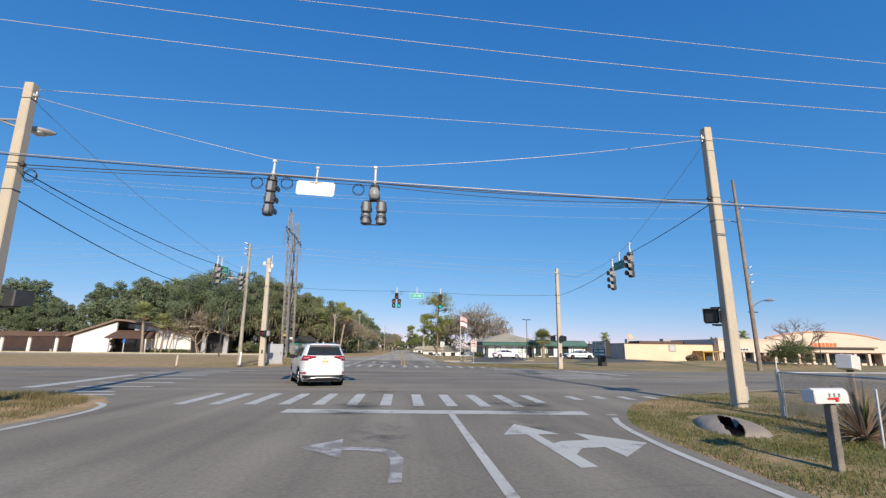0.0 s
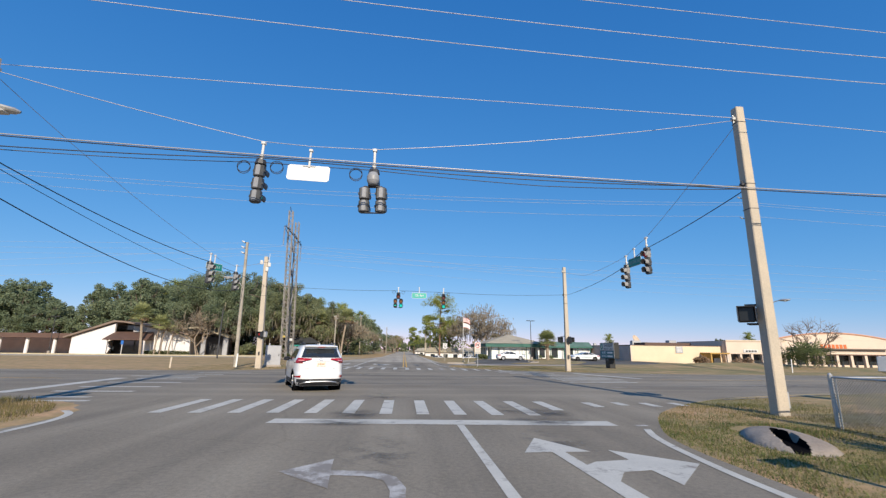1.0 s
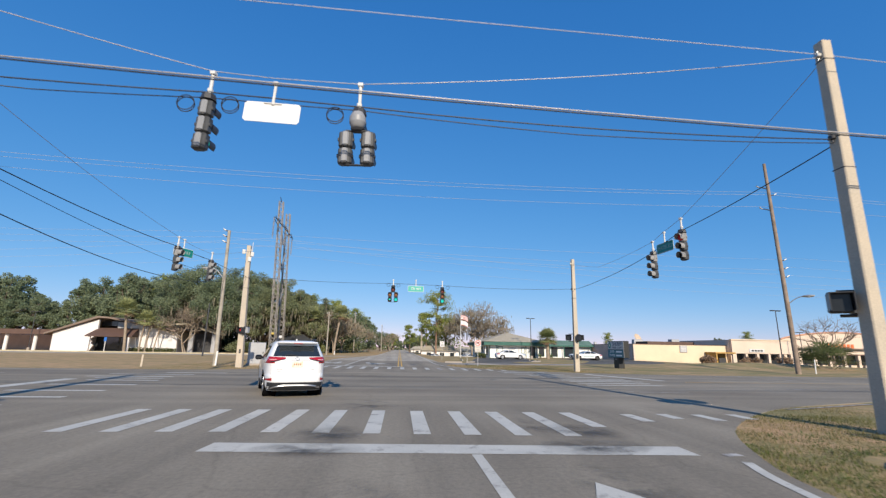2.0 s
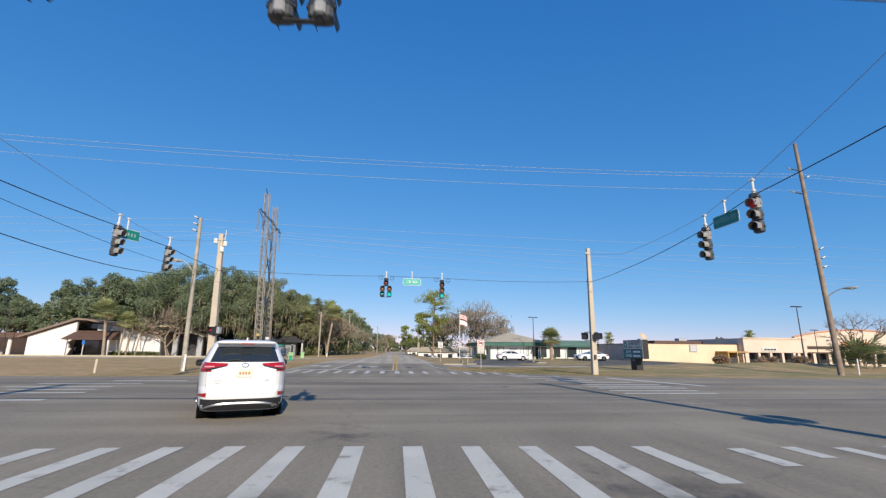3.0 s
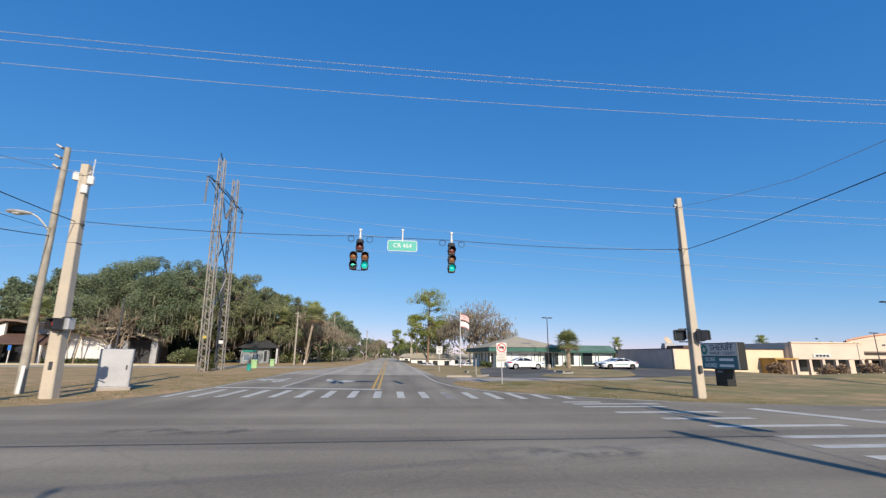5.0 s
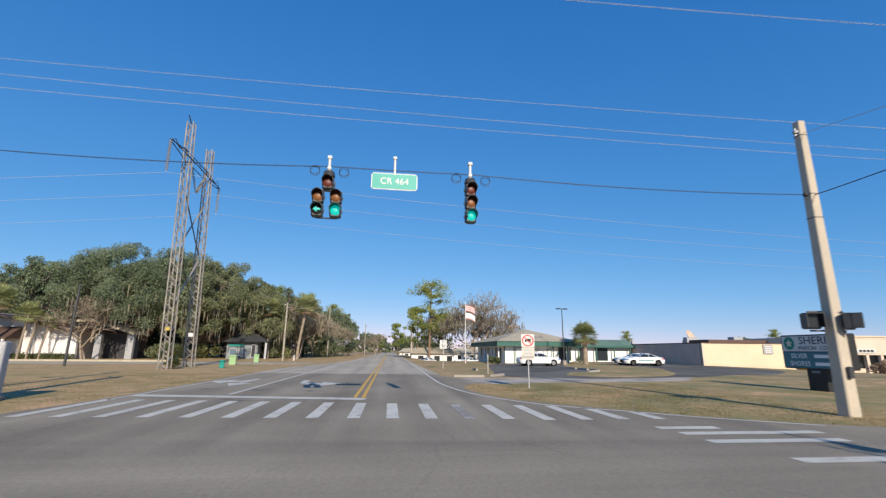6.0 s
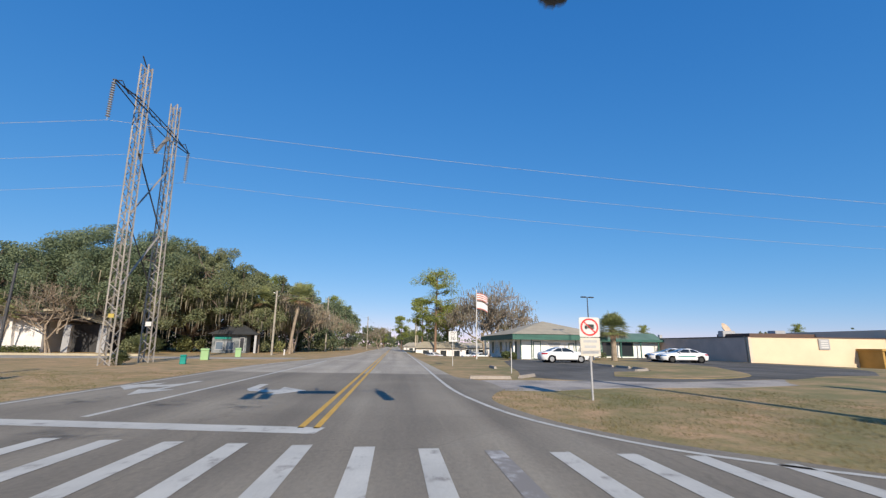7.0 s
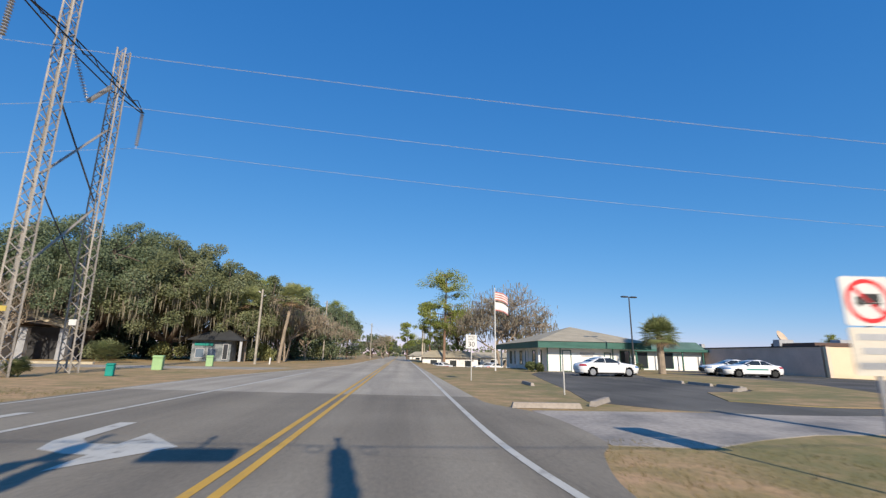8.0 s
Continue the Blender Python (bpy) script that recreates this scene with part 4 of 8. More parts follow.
cable("messenger_cable", through_points([top(*SW, 0.955, 0.15), (-4.62, 10.4, 6.95), (-3.36, 10.35, 6.85), (-1.6, 10.3, 6.82), top(*SE, 0.955, -0.15)]), 0.009, CABLE_GREY, "thin grey steel cable that carries the signals")
cable("tether_cable", through_points([top(*SW, 0.725, 0.15), (-4.62, 10.4, 6.47), (-3.36, 10.35, 6.4), (-1.6, 10.3, 6.3), top(*SE, 0.72, -0.15)]), 0.014, CABLE, "black cable between the signals")
cable("signal_cable", through_points([top(*SW, 0.715, 0.15), (-8, 10.5, 6.35), (-4.62, 10.4, 6.35), (-1.6, 10.3, 6.22), (3.0, 10.3, 5.98), top(*SE, 0.71, -0.15)]), 0.011, CABLE, "black cable between the signals")
cable("messenger_cable", through_points([top(*NW, 0.74, 0.15), (-1.22, 34.35, 6.1), (0.55, 34.3, 6.06), (2.36, 34.2, 6.02), top(*NE, 0.725, -0.15)], 10), 0.012, CABLE, "black cable that carries the far signals")
cable("messenger_cable", through_points([top(*SE, 0.955), (9.9, 17.3, 6.5), (10.08, 18.75, 6.36), (10.38, 20.1, 6.27), (11.5, 28, 6.6), top(*NE, 0.955)], 10), 0.008, CABLE_GREY, "thin steel cable that carries the signals")
cable("tether_cable", through_points([top(*SE, 0.715), (9.9, 17.3, 6.03), (10.08, 18.75, 5.9), (10.38, 20.1, 5.8), (11.5, 28, 5.75), top(*NE, 0.72)], 10), 0.014, CABLE, "black cable between the signals")
cable("messenger_cable", through_points([top(*SW, 0.955), (-11.3, 23.6, 6.5), (-11.38, 25.0, 6.45), (-11.5, 27.8, 6.55), top(*NW, 0.955)], 10), 0.008, CABLE_GREY, "thin steel cable that carries the signals")
cable("tether_cable", through_points([top(*SW, 0.715), (-11.3, 23.6, 6.05), (-11.38, 25.0, 6.05), (-11.5, 27.8, 6.2), top(*NW, 0.735)], 10), 0.016, CABLE, "black cable between the signals")
cable("service_cable", sagging(top(*SW, 0.7), (-14.2, 37.05, 6.6), 0.5), 0.01, CABLE, "black sagging service cable overhead")
cable("service_cable", sagging(top(*SW, 0.624), (-14.2, 37.05, 6.3), 1.0), 0.016, CABLE, "black sagging service cable overhead")
# the thick telephone cable with its lashed strand; its grey paints the sunlit top
cable("telephone_cable", sagging((-45, 9.0, 8.7), (60, 9.0, 7.23), 2.3, 60), 0.014, CABLE_GREY, "thick lashed telephone cable, grey for its sunlit top", 7)
cable("telephone_strand", sagging((-45, 9.0, 8.655), (60, 9.0, 7.185), 2.3, 60), 0.014, CABLE, "black strand under the telephone cable", 5)
# wires of the near line
for y, z0, z1, sag in ((9.6, 13.77, 10.48, 0.56), (8.6, 14.3, 10.5, 2.66), (8.5, 13.0, 9.6, 2.49)):
    cable("power_wire", sagging((-40, y, z0), (45, y, z1), sag, 40), 0.009, WIRE_LIGHT, "bright aluminium power wire")
cable("power_wire", sagging((-60, 10.45, 10.6), top(*SE, 0.965), 0.35, 30), 0.009, WIRE_LIGHT, "bright aluminium power wire")
cable("power_wire", sagging(top(*SE, 0.965), (70, 10.6, 7.0), 0.2, 30), 0.009, WIRE_LIGHT, "bright aluminium power wire")
# wires of the far line
for z0, z1, y, sag in ((18.1, 15.24, 35.6, 1.76), (17.8, 15.0, 36.0, 1.76), (17.9, 13.9, 37.5, 1.89)):
    cable("power_wire", sagging((-70, y, z0), (31.0, 35.6, z1), sag, 40), 0.011, WIRE_FAR, "bright aluminium power wire")
    cable("power_wire", sagging((31.0, 35.6, z1), (150, 33, z1), 1.5, 40), 0.011, WIRE_FAR, "bright aluminium power wire")
for t, z_end, sag in ((0.99, 9.2, 0.25), (0.945, 8.3, 0.35), (0.9, 7.95, 0.3)):
    cable("power_wire", sagging((-90, 37.2, 10.3 * t), (-14.55, 36.95, 10.3 * t), 0.6, 24), 0.007, WIRE_FAR, "thin aluminium power wire overhead")
    cable("power_wire", sagging((-14.55, 36.95, 10.3 * t), (31.0, 35.4, z_end), sag, 24), 0.007, WIRE_FAR, "thin aluminium power wire overhead")
for z in (9.4, 8.6, 7.9):
    cable("power_wire", sagging((31, 35.4, z), (150, 33, z), 1.2, 24), 0.006, WIRE_FAR, "thin aluminium power wire overhead")
for x, y, z, x2, y2, z2 in ((-14.3, 89, 7.6, -12.3, 119, 9.8), (-12.3, 119, 9.8, -7, 160, 8.8), (-7, 160, 8.8, -4, 260, 8.8)):
    cable("power_wire", sagging((x, y, z), (x2, y2, z2), 0.5), 0.008, CABLE, "dark sagging roadside wire overhead")
# coiled slack beside the hangers
for x, y, z in ((-5.05, 10.4, 6.22), (-4.2, 10.4, 6.24), (-2.1, 10.3, 6.1), (-10.55, 9.6, 5.85), (-1.6, 34.33, 5.99), (-0.88, 34.33, 5.97), (1.98, 34.2, 5.92), (2.74, 34.2, 5.88)):
    g = Geo()
    c = 0.115 if y > 30 else 0.16
    for k in range(2):
        g.tube([(x + c * 1.05 * math.cos(a), y + 0.03 * k, z + c * math.sin(a) - 0.03 * k) for a in [2 * math.pi * i / 16 for i in range(17)]], 0.007 if y > 30 else 0.01, 5)
    solid("cable_coil", g, CABLE, "coil of slack black cable", "cable", group="cable coils")


# ---- traffic signals ----
# faded black, lightened further to paint in the sun on side-facing heads
VISOR_FADED_LIT = material("visor_faded_lit", (0.27, 0.265, 0.26), 0.45, var=0.2, scale=4, bump=0.1)
DOME_GREY = material("dome_grey", (0.26, 0.265, 0.28), 0.45, var=0.1, bump=0.05)


def signal_section(e, at, lens_mat, housing, visor=SIGNAL_BLACK):
    """One square section that faces -y: housing, deep visor, lens."""
    c = Vector(at)
    h = part("housing", Geo().box(c, (0.275, 0.19, 0.35), ch=0.035).box(c + Vector((0.148, 0.03, 0.0)), (0.03, 0.06, 0.07), ch=0.008).box(c + Vector((-0.148, 0.03, 0.0)), (0.03, 0.06, 0.07), ch=0.008), housing, e)
    part("back_ridge", Geo().box(c + Vector((0, 0.11, 0)), (0.13, 0.06, 0.31), ch=0.025), DOME_GREY, h, "pale grey back ridge")
    g = Geo()
    n = 14
    for k, (r, d) in enumerate(((0.14, -0.09), (0.14, -0.32))):
        for i in range(n + 1):
            a = radians(-35) + radians(250) * i / n
            dd = d if k == 0 else -0.32 + 0.1 * abs(i / n - 0.5)
            g.v.append((c.x + r * math.cos(a), c.y + dd, c.z + r * math.sin(a)))
    m = n + 1
    g.v += [(x + (x - c.x) * -0.06, y, z + (z - c.z) * -0.06) for x, y, z in g.v[:]]
    g.f = [(i, i + 1, m + i + 1, m + i) for i in range(n)] + [(2 * m + i + 1, 2 * m + i, 3 * m + i, 3 * m + i + 1) for i in range(n)]
    g.f += [(m + i, m + i + 1, 3 * m + i + 1, 3 * m + i) for i in range(n)] + [(0, m, 3 * m, 2 * m), (m - 1, 3 * m - 1, 4 * m - 1, 2 * m - 1)]
    part("visor", g, visor, h)
    g = Geo()
    rings = ((0.13, -0.097), (0.1, -0.125), (0.045, -0.14))
    for r, d in rings:
        g.v += [(c.x + r * math.cos(2 * math.pi * i / 16), c.y + d, c.z + r * math.sin(2 * math.pi * i / 16)) for i in range(16)]
    g.f = [(k * 16 + i, k * 16 + (i + 1) % 16, k * 16 + 16 + (i + 1) % 16, k * 16 + 16 + i) for k in range(2) for i in range(16)] + [tuple(range(32, 48))]
    part("lens", g, lens_mat, h)


def hanger(e, z, up):
    g = Geo()
    g.cyl((0, 0, z + 0.06), (0, 0, z + up), 0.035, n=10).box((0, 0, z + up), (0.11, 0.11, 0.08), ch=0.01).box((0, 0, z + 0.16), (0.1, 0.1, 0.1), ch=0.02)
    part("hanger", g, SIGN_WHITE, e, "pale aluminium hanger tube")
    part("disconnect_box", Geo().cyl((0, 0, z - 0.07), (0, 0, z + 0.06), 0.16, 0.13, 8), SIGNAL_BLACK, e)


def three_light(label, at, yaw, lens, up, roll=0.0, visor=SIGNAL_BLACK):
    """A three-section head; at is the middle of its foot."""
    e = thing("traffic_signal", label, "traffic signal", at=Matrix.Translation(at) @ pose(0, 0, 0, 0, 0, yaw) @ pose(0, 0, 0, 0, roll, 0), group="three-light traffic signals")
    for k in range(3):
        # top housing takes the same painted-in sunlit grey
        signal_section(e, (0, 0, 0.175 + 0.352 * k), lens[k], VISOR_FADED_LIT if k == 2 and visor == VISOR_FADED_LIT else SIGNAL_GREY, visor)
    hanger(e, 1.13, up)
    return e


def five_light(label, at, yaw, lens, up, roll=0.0):
    """A five-section cluster: one light above two pairs."""
    e = thing("traffic_signal_cluster", label, "traffic signal", at=Matrix.Translation(at) @ pose(0, 0, 0, 0, 0, yaw) @ pose(0, 0, 0, 0, roll, 0), group="five-light traffic signals")
    k = 0
    for x in (-0.22, 0.22):
        for z in (0.175, 0.527):
            signal_section(e, (x, 0, z), lens[k], SIGNAL_GREY)
            k += 1
    signal_section(e, (0, 0, 0.9), lens[4], SIGNAL_GREY)
    part("bracket", Geo().box((0, 0.02, 0.715), (0.5, 0.1, 0.03), ch=0.008), SIGNAL_BLACK, e)
    part("bracket", Geo().box((0, 0.02, -0.005), (0.5, 0.08, 0.02), ch=0.006), SIGNAL_BLACK, e)
    part("back_dome", Geo().tube([(0, 0.1, 0.74), (0, 0.1, 0.755), (0, 0.1, 0.8), (0, 0.1, 0.86)], 0.09, 16, 0.165).tube([(0, 0.1, 0.86), (0, 0.1, 0.97)], 0.165, 16, 0.165).tube([(0, 0.1, 0.97), (0, 0.1, 1.03), (0, 0.1, 1.08)], 0.165, 16, 0.11), DOME_GREY, e)
    hanger(e, 1.15, up)
    return e


off = (LENS_DARK, LENS_DARK, LENS_DARK)
three_light("black three-light signal seen from behind, slightly tilted", (-4.66, 10.4, 5.21), 171, (LENS_GREEN, LENS_AMBER, LENS_RED), 0.55, -2.5)
five_light("black five-light signal cluster seen from behind", (-1.62, 10.3, 5.02), 176, (LENS_GREEN, LENS_AMBER, LENS_GREEN, LENS_AMBER, LENS_RED), 0.62)
far_cluster = five_light("black five-light signal cluster showing green", (-1.25, 34.35, 4.74), 2, (LENS_DARK, LENS_AMBER, LENS_GREEN, LENS_AMBER, LENS_RED), 0.45)
three_light("black three-light signal showing green", (2.34, 34.2, 4.7), 2, (LENS_GREEN, LENS_AMBER, LENS_RED), 0.48)
three_light("black three-light signal facing the western arm", (9.9, 17.3, 4.87), -72, (LENS_DARK, LENS_DARK, LENS_RED_LIT), 0.5, visor=VISOR_FADED_LIT)
three_light("black three-light signal facing the western arm", (10.38, 20.1, 4.64), -80, (LENS_DARK, LENS_DARK, LENS_DARK), 0.5, visor=VISOR_FADED_LIT)
three_light("black three-light signal facing the eastern arm", (-11.3, 23.6, 4.87), 82, (LENS_DARK, LENS_DARK, LENS_DARK), 0.5, visor=VISOR_FADED_LIT)
three_light("black three-light signal facing the eastern arm", (-11.5, 27.8, 5.02), 75, (LENS_DARK, LENS_DARK, LENS_DARK), 0.5, 3, VISOR_FADED_LIT)

g = Geo()
g.wall([(-0.09, 0.0), (0.0, 0.075), (0.0, 0.022), (0.09, 0.022), (0.09, -0.022), (0.0, -0.022), (0.0, -0.075)], -0.152, -0.142)
part("lit_arrow", g.moved(Matrix.Translation((-0.22, 0, 0.175))), LENS_GREEN, far_cluster, "glowing green left arrow", smooth=0)


LETTER_DIM = material("lettering_dulled", (0.3, 0.42, 0.38), 0.5, var=0.15, bump=0)


def hanging_sign(label, at, yaw, w, h, front, back, words=None, bars=0, ink=SIGN_WHITE, roll=0.0):
    e = thing("street_sign", label, "street sign", at=Matrix.Translation(at) @ pose(0, 0, 0, 0, roll, yaw), group="hanging street signs")
    g = Geo()
    c = 0.05
    g.wall([(-w / 2 + c, 0), (w / 2 - c, 0), (w / 2, c), (w / 2, h - c), (w / 2 - c, h), (-w / 2 + c, h), (-w / 2, h - c), (-w / 2, c)], 0, 0.012)
    part("panel", g, back, e)
    g = Geo()
    c2, i = 0.045, 0.022
    g.wall([(-w / 2 + c2, i), (w / 2 - c2, i), (w / 2 - i, c2), (w / 2 - i, h - c2), (w / 2 - c2, h - i), (-w / 2 + c2, h - i), (-w / 2 + i, h - c2), (-w / 2 + i, c2)], -0.005, 0.0)
    part("face", g, front, e)
    if words:
        text("lettering", words, h * 0.56, ink, e, pose(0, -0.007, h * 0.5, 90, 0, 0), 0.002, 0.95 if len(words) < 8 else 0.78)
    for k in range(bars):
        x = -w * 0.36 + w * 0.72 * (k + 0.5) / bars
        part("lettering_bar", Geo().box((x, -0.007, h * 0.5), (w * 0.72 / bars * 0.5, 0.004, h * 0.34)), LETTER_DIM, e)
    part("hanger", Geo().cyl((0, 0.02, h - 0.05), (0, 0.02, h + 0.42), 0.03, n=10).box((0, 0.02, h - 0.02), (0.36, 0.03, 0.03), ch=0.006).box((0, 0.02, h + 0.42), (0.1, 0.1, 0.07), ch=0.01), SIGN_WHITE, e, "pale aluminium hanger tube")
    return e


hanging_sign("blank pale back of a hanging street sign", (-3.36, 10.35, 5.86), 177, 1.12, 0.43, SIGN_GREEN, SIGN_BACK, bars=6, roll=-3)
hanging_sign("green hanging road sign with white lettering", (0.4, 34.2, 5.5), 1, 1.16, 0.44, SIGN_GREEN, SIGN_WHITE, words="CR 464")
hanging_sign("dark green hanging street sign with dull lettering", (10.08, 18.75, 5.5), -88, 1.1, 0.42, SIGN_GREEN_DARK, SIGN_BACK, words="WATER RD", ink=LETTER_DIM)
hanging_sign("dark green hanging street sign", (-11.3, 24.2, 5.68), 66, 1.1, 0.42, SIGN_GREEN_DARK, SIGN_BACK, bars=6)


# ---- lattice pylon ----
def lattice_leg(e, foot, head, w0, w1):
    """Four angle-iron corners with zig-zag bracing, every brace a part."""
    foot, head = Vector(foot), Vector(head)
    corners = ((-1, -1), (1, -1), (1, 1), (-1, 1))
    at = lambda c, t: foot.lerp(head, t) + Vector((c[0], c[1], 0)) * ((w0 + (w1 - w0) * t) / 2)
    for c in corners:
        part("leg_corner", Geo().tube([at(c, -0.01), at(c, 1.0)], 0.055, 4), LATTICE, e)
    n = int(head.z / 0.55)
    for q in range(4):
        c0, c1 = corners[q], corners[(q + 1) % 4]
        for k in range(n):
            p, r = (c0, c1) if k % 2 else (c1, c0)
            part("lacing_bar", Geo().tube([at(p, k / n), at(r, (k + 1) / n)], 0.03, 4), LATTICE, e)


def insulator_string(e, a, b):
    """A string of ribbed discs from a to b."""
    a, b = Vector(a), Vector(b)
    g = Geo()
    n = int((b - a).length / 0.16)
    d = (b - a).normalized()
    g.cyl(a, b, 0.02, n=6)
    for k in range(1, n):
        c = a + d * (k * 0.16)
        g.cyl(c, c + d * 0.05, 0.09, 0.13, 10)
        g.cyl(c + d * 0.05, c + d * 0.07, 0.13, 0.05, 10)
    part("insulator_string", g, CABINET_GREY, e, "grey disc insulator string")


pylon = thing("lattice_pylon", "rusty grey steel lattice pylon with two legs", "pylon")
A, B = (-16.55, 60.6), (-16.8, 65.4)
A_TOP, B_TOP = (-17.2, 60.6, 20.5), (-17.42, 65.4, 20.2)
lattice_leg(pylon, (*A, 0), A_TOP, 0.66, 0.5)
lattice_leg(pylon, (*B, 0), B_TOP, 0.66, 0.5)
on_a = lambda z, dy=0.0: Vector((*A, 0)).lerp(Vector(A_TOP), z / 20.5) + Vector((0, dy, 0))
on_b = lambda z, dy=0.0: Vector((*B, 0)).lerp(Vector(B_TOP), z / 20.2) + Vector((0, dy, 0))
ARM_Z = 17.2
L_TIP, R_TIP = (-16.95, 57.3), (-17.25, 68.1)
for dz, dx in ((0.0, -0.3), (0.0, 0.3), (0.6, 0.0)):
    d = Vector((dx, 0, dz))
    part("crossarm_chord", Geo().tube([(L_TIP[0] + dx * 0.3, L_TIP[1], ARM_Z + 0.15), on_a(ARM_Z) + d, on_b(ARM_Z) + d, (R_TIP[0] + dx * 0.3, R_TIP[1], ARM_Z + 0.05)], 0.05, 4), STEEL_DARK, pylon)
for k in range(14):
    p = lambda t, up: (L_TIP[0] + (R_TIP[0] - L_TIP[0]) * t, L_TIP[1] + (R_TIP[1] - L_TIP[1]) * t, ARM_Z + 0.1 + (0.45 if up else 0))
    part("crossarm_lacing", Geo().tube([p(k / 14, k % 2), p((k + 1) / 14, (k + 1) % 2)], 0.028, 4), STEEL_DARK, pylon)
for za, zb, r in ((14.2, 9.75, 0.055), (9.75, 14.3, 0.075), (9.2, 5.0, 0.045), (4.95, 9.2, 0.075)):
    part("cross_brace", Geo().tube([on_a(za, 0.28), on_b(zb, -0.28)], r, 4), STEEL_DARK if za > zb else LATTICE, pylon)
part("peak", Geo().tube([(A_TOP[0], A_TOP[1], 20.4), (A_TOP[0], A_TOP[1] - 0.6, 20.9)], 0.05, 4), STEEL_DARK, pylon)
part("warning_plate", Geo().box((A[0], A[1] - 0.38, 3.0), (0.32, 0.03, 0.24)), material("plate_yellow", (0.45, 0.34, 0.08), 0.5, bump=0), pylon, "small yellow warning plate")
part("number_plate", Geo().box((B[0], B[1] - 0.38, 2.7), (0.4, 0.03, 0.32)), SIGN_WHITE, pylon, "small white plate")
for x, y in (L_TIP, R_TIP):
    insulator_string(pylon, (x, y, ARM_Z + 0.1), (x, y, ARM_Z - 2.6))
MID = (-17.1, 63.0, ARM_Z - 2.2)
insulator_string(pylon, on_a(ARM_Z, 0.6), MID)
insulator_string(pylon, on_b(ARM_Z, -0.5), MID)
for x, y, z in ((*L_TIP, ARM_Z - 2.6), MID, (*R_TIP, ARM_Z - 2.6)):
    cable("transmission_wire", sagging((x, y, z), (x + 190, y - 5, z + 0.6), 4.6, 60), 0.011, WIRE_FAR, "bright aluminium transmission wire overhead")
    cable("transmission_wire", sagging((x, y, z), (x - 190, y + 5, z + 0.6), 4.6, 40), 0.011, WIRE_FAR, "bright aluminium transmission wire overhead")
# ---- roadside furniture ----
cab = thing("signal_cabinet", "pale aluminium signal cabinet on the lawn", "cabinet", at=pose(-11.75, 38.75, 0, 0, 0, 24))
part("plinth", Geo().box((0, 0, 0.06), (1.35, 0.8, 0.16), ch=0.02), CONCRETE, cab)
body = part("body", Geo().box((0, 0, 0.92), (1.2, 0.62, 1.62), ch=0.03), CABINET_GREY, cab)
part("door", Geo().box((0, -0.318, 0.9), (1.08, 0.018, 1.45), ch=0.006), CABINET_GREY, cab)
part("handle", Geo().box((0.42, -0.34, 0.95), (0.05, 0.04, 0.2), ch=0.01), STEEL_DARK, cab)
part("vent", Geo().cyl((-0.35, -0.05, 1.73), (-0.35, -0.05, 1.9), 0.07, n=10), CABINET_GREY, cab)


def marker_post(label, x, y, h, mat, w=0.1):
    return solid("marker_post", Geo().box((0, 0, h / 2 - 0.1), (w, 0.04, h + 0.2), ch=0.01), mat, label, "marker post", at=pose(x, y, 0, 1, 2, 8))


marker_post("tan concrete marker post on the lawn", -17.95, 34.6, 0.78, POLE_CONCRETE, 0.12)
marker_post("pale marker post against the wooden pole", -14.0, 36.8, 1.05, SIGN_BACK, 0.13)
marker_post("white marker post beside the tall pole", 32.2, 35.2, 1.1, SIGN_WHITE)
marker_post("short white post on the verge", -12.9, 89.5, 0.7, SIGN_WHITE, 0.16)
marker_post("pale stake at the dry plant", 7.45, 5.05, 0.95, SIGN_WHITE, 0.03)

# no-trucks sign
s = thing("road_sign", "white no-trucks sign with a red ring on a thin post", "road sign", at=pose(6.57, 43.3, 0.06, 0, 0, -4) @ Matrix.Diagonal((1.0, 1, 0.955, 1)))
part("post", Geo().box((0, 0.03, 0.95), (0.05, 0.05, 2.6), ch=0.008), CABINET_GREY, s)
panel = part("upper_panel", Geo().wall([(-0.27, 1.77), (0.27, 1.77), (0.3, 1.8), (0.3, 2.33), (0.27, 2.36), (-0.27, 2.36), (-0.3, 2.33), (-0.3, 1.8)], -0.01, 0.0), SIGN_WHITE, s)
g = Geo()
n = 28
for r in (0.265, 0.215):
    g.v += [(r * math.cos(2 * math.pi * i / n), -0.014, 2.065 + r * math.sin(2 * math.pi * i / n)) for i in range(n)]
g.f = [(i, (i + 1) % n, n + (i + 1) % n, n + i) for i in range(n)]
g.add([(-0.17, -0.014, 2.205), (-0.14, -0.014, 2.235), (0.17, -0.014, 1.925), (0.14, -0.014, 1.895)], [(0, 1, 2, 3)])
part("red_ring", g, SIGN_RED, panel, "red ring and slash", smooth=0)
g = Geo()
g.box((0.04, -0.012, 2.1), (0.19, 0.004, 0.1)).box((-0.1, -0.012, 2.08), (0.07, 0.004, 0.07)).box((0, -0.012, 2.035), (0.29, 0.004, 0.02))
for x in (-0.1, 0.04, 0.1):
    g.cyl((x, -0.012, 2.02), (x, -0.0135, 2.02), 0.026, n=10)
part("truck_symbol", g, SIGN_BLACK, panel, smooth=0)
panel = part("lower_panel", Geo().wall([(-0.27, 1.2), (0.27, 1.2), (0.29, 1.22), (0.29, 1.73), (0.27, 1.75), (-0.27, 1.75), (-0.29, 1.73), (-0.29, 1.22)], -0.01, 0.0), material("plate_faded_cream", (0.6, 0.55, 0.47), 0.6, var=0.1, bump=0), s, "faded cream plate")
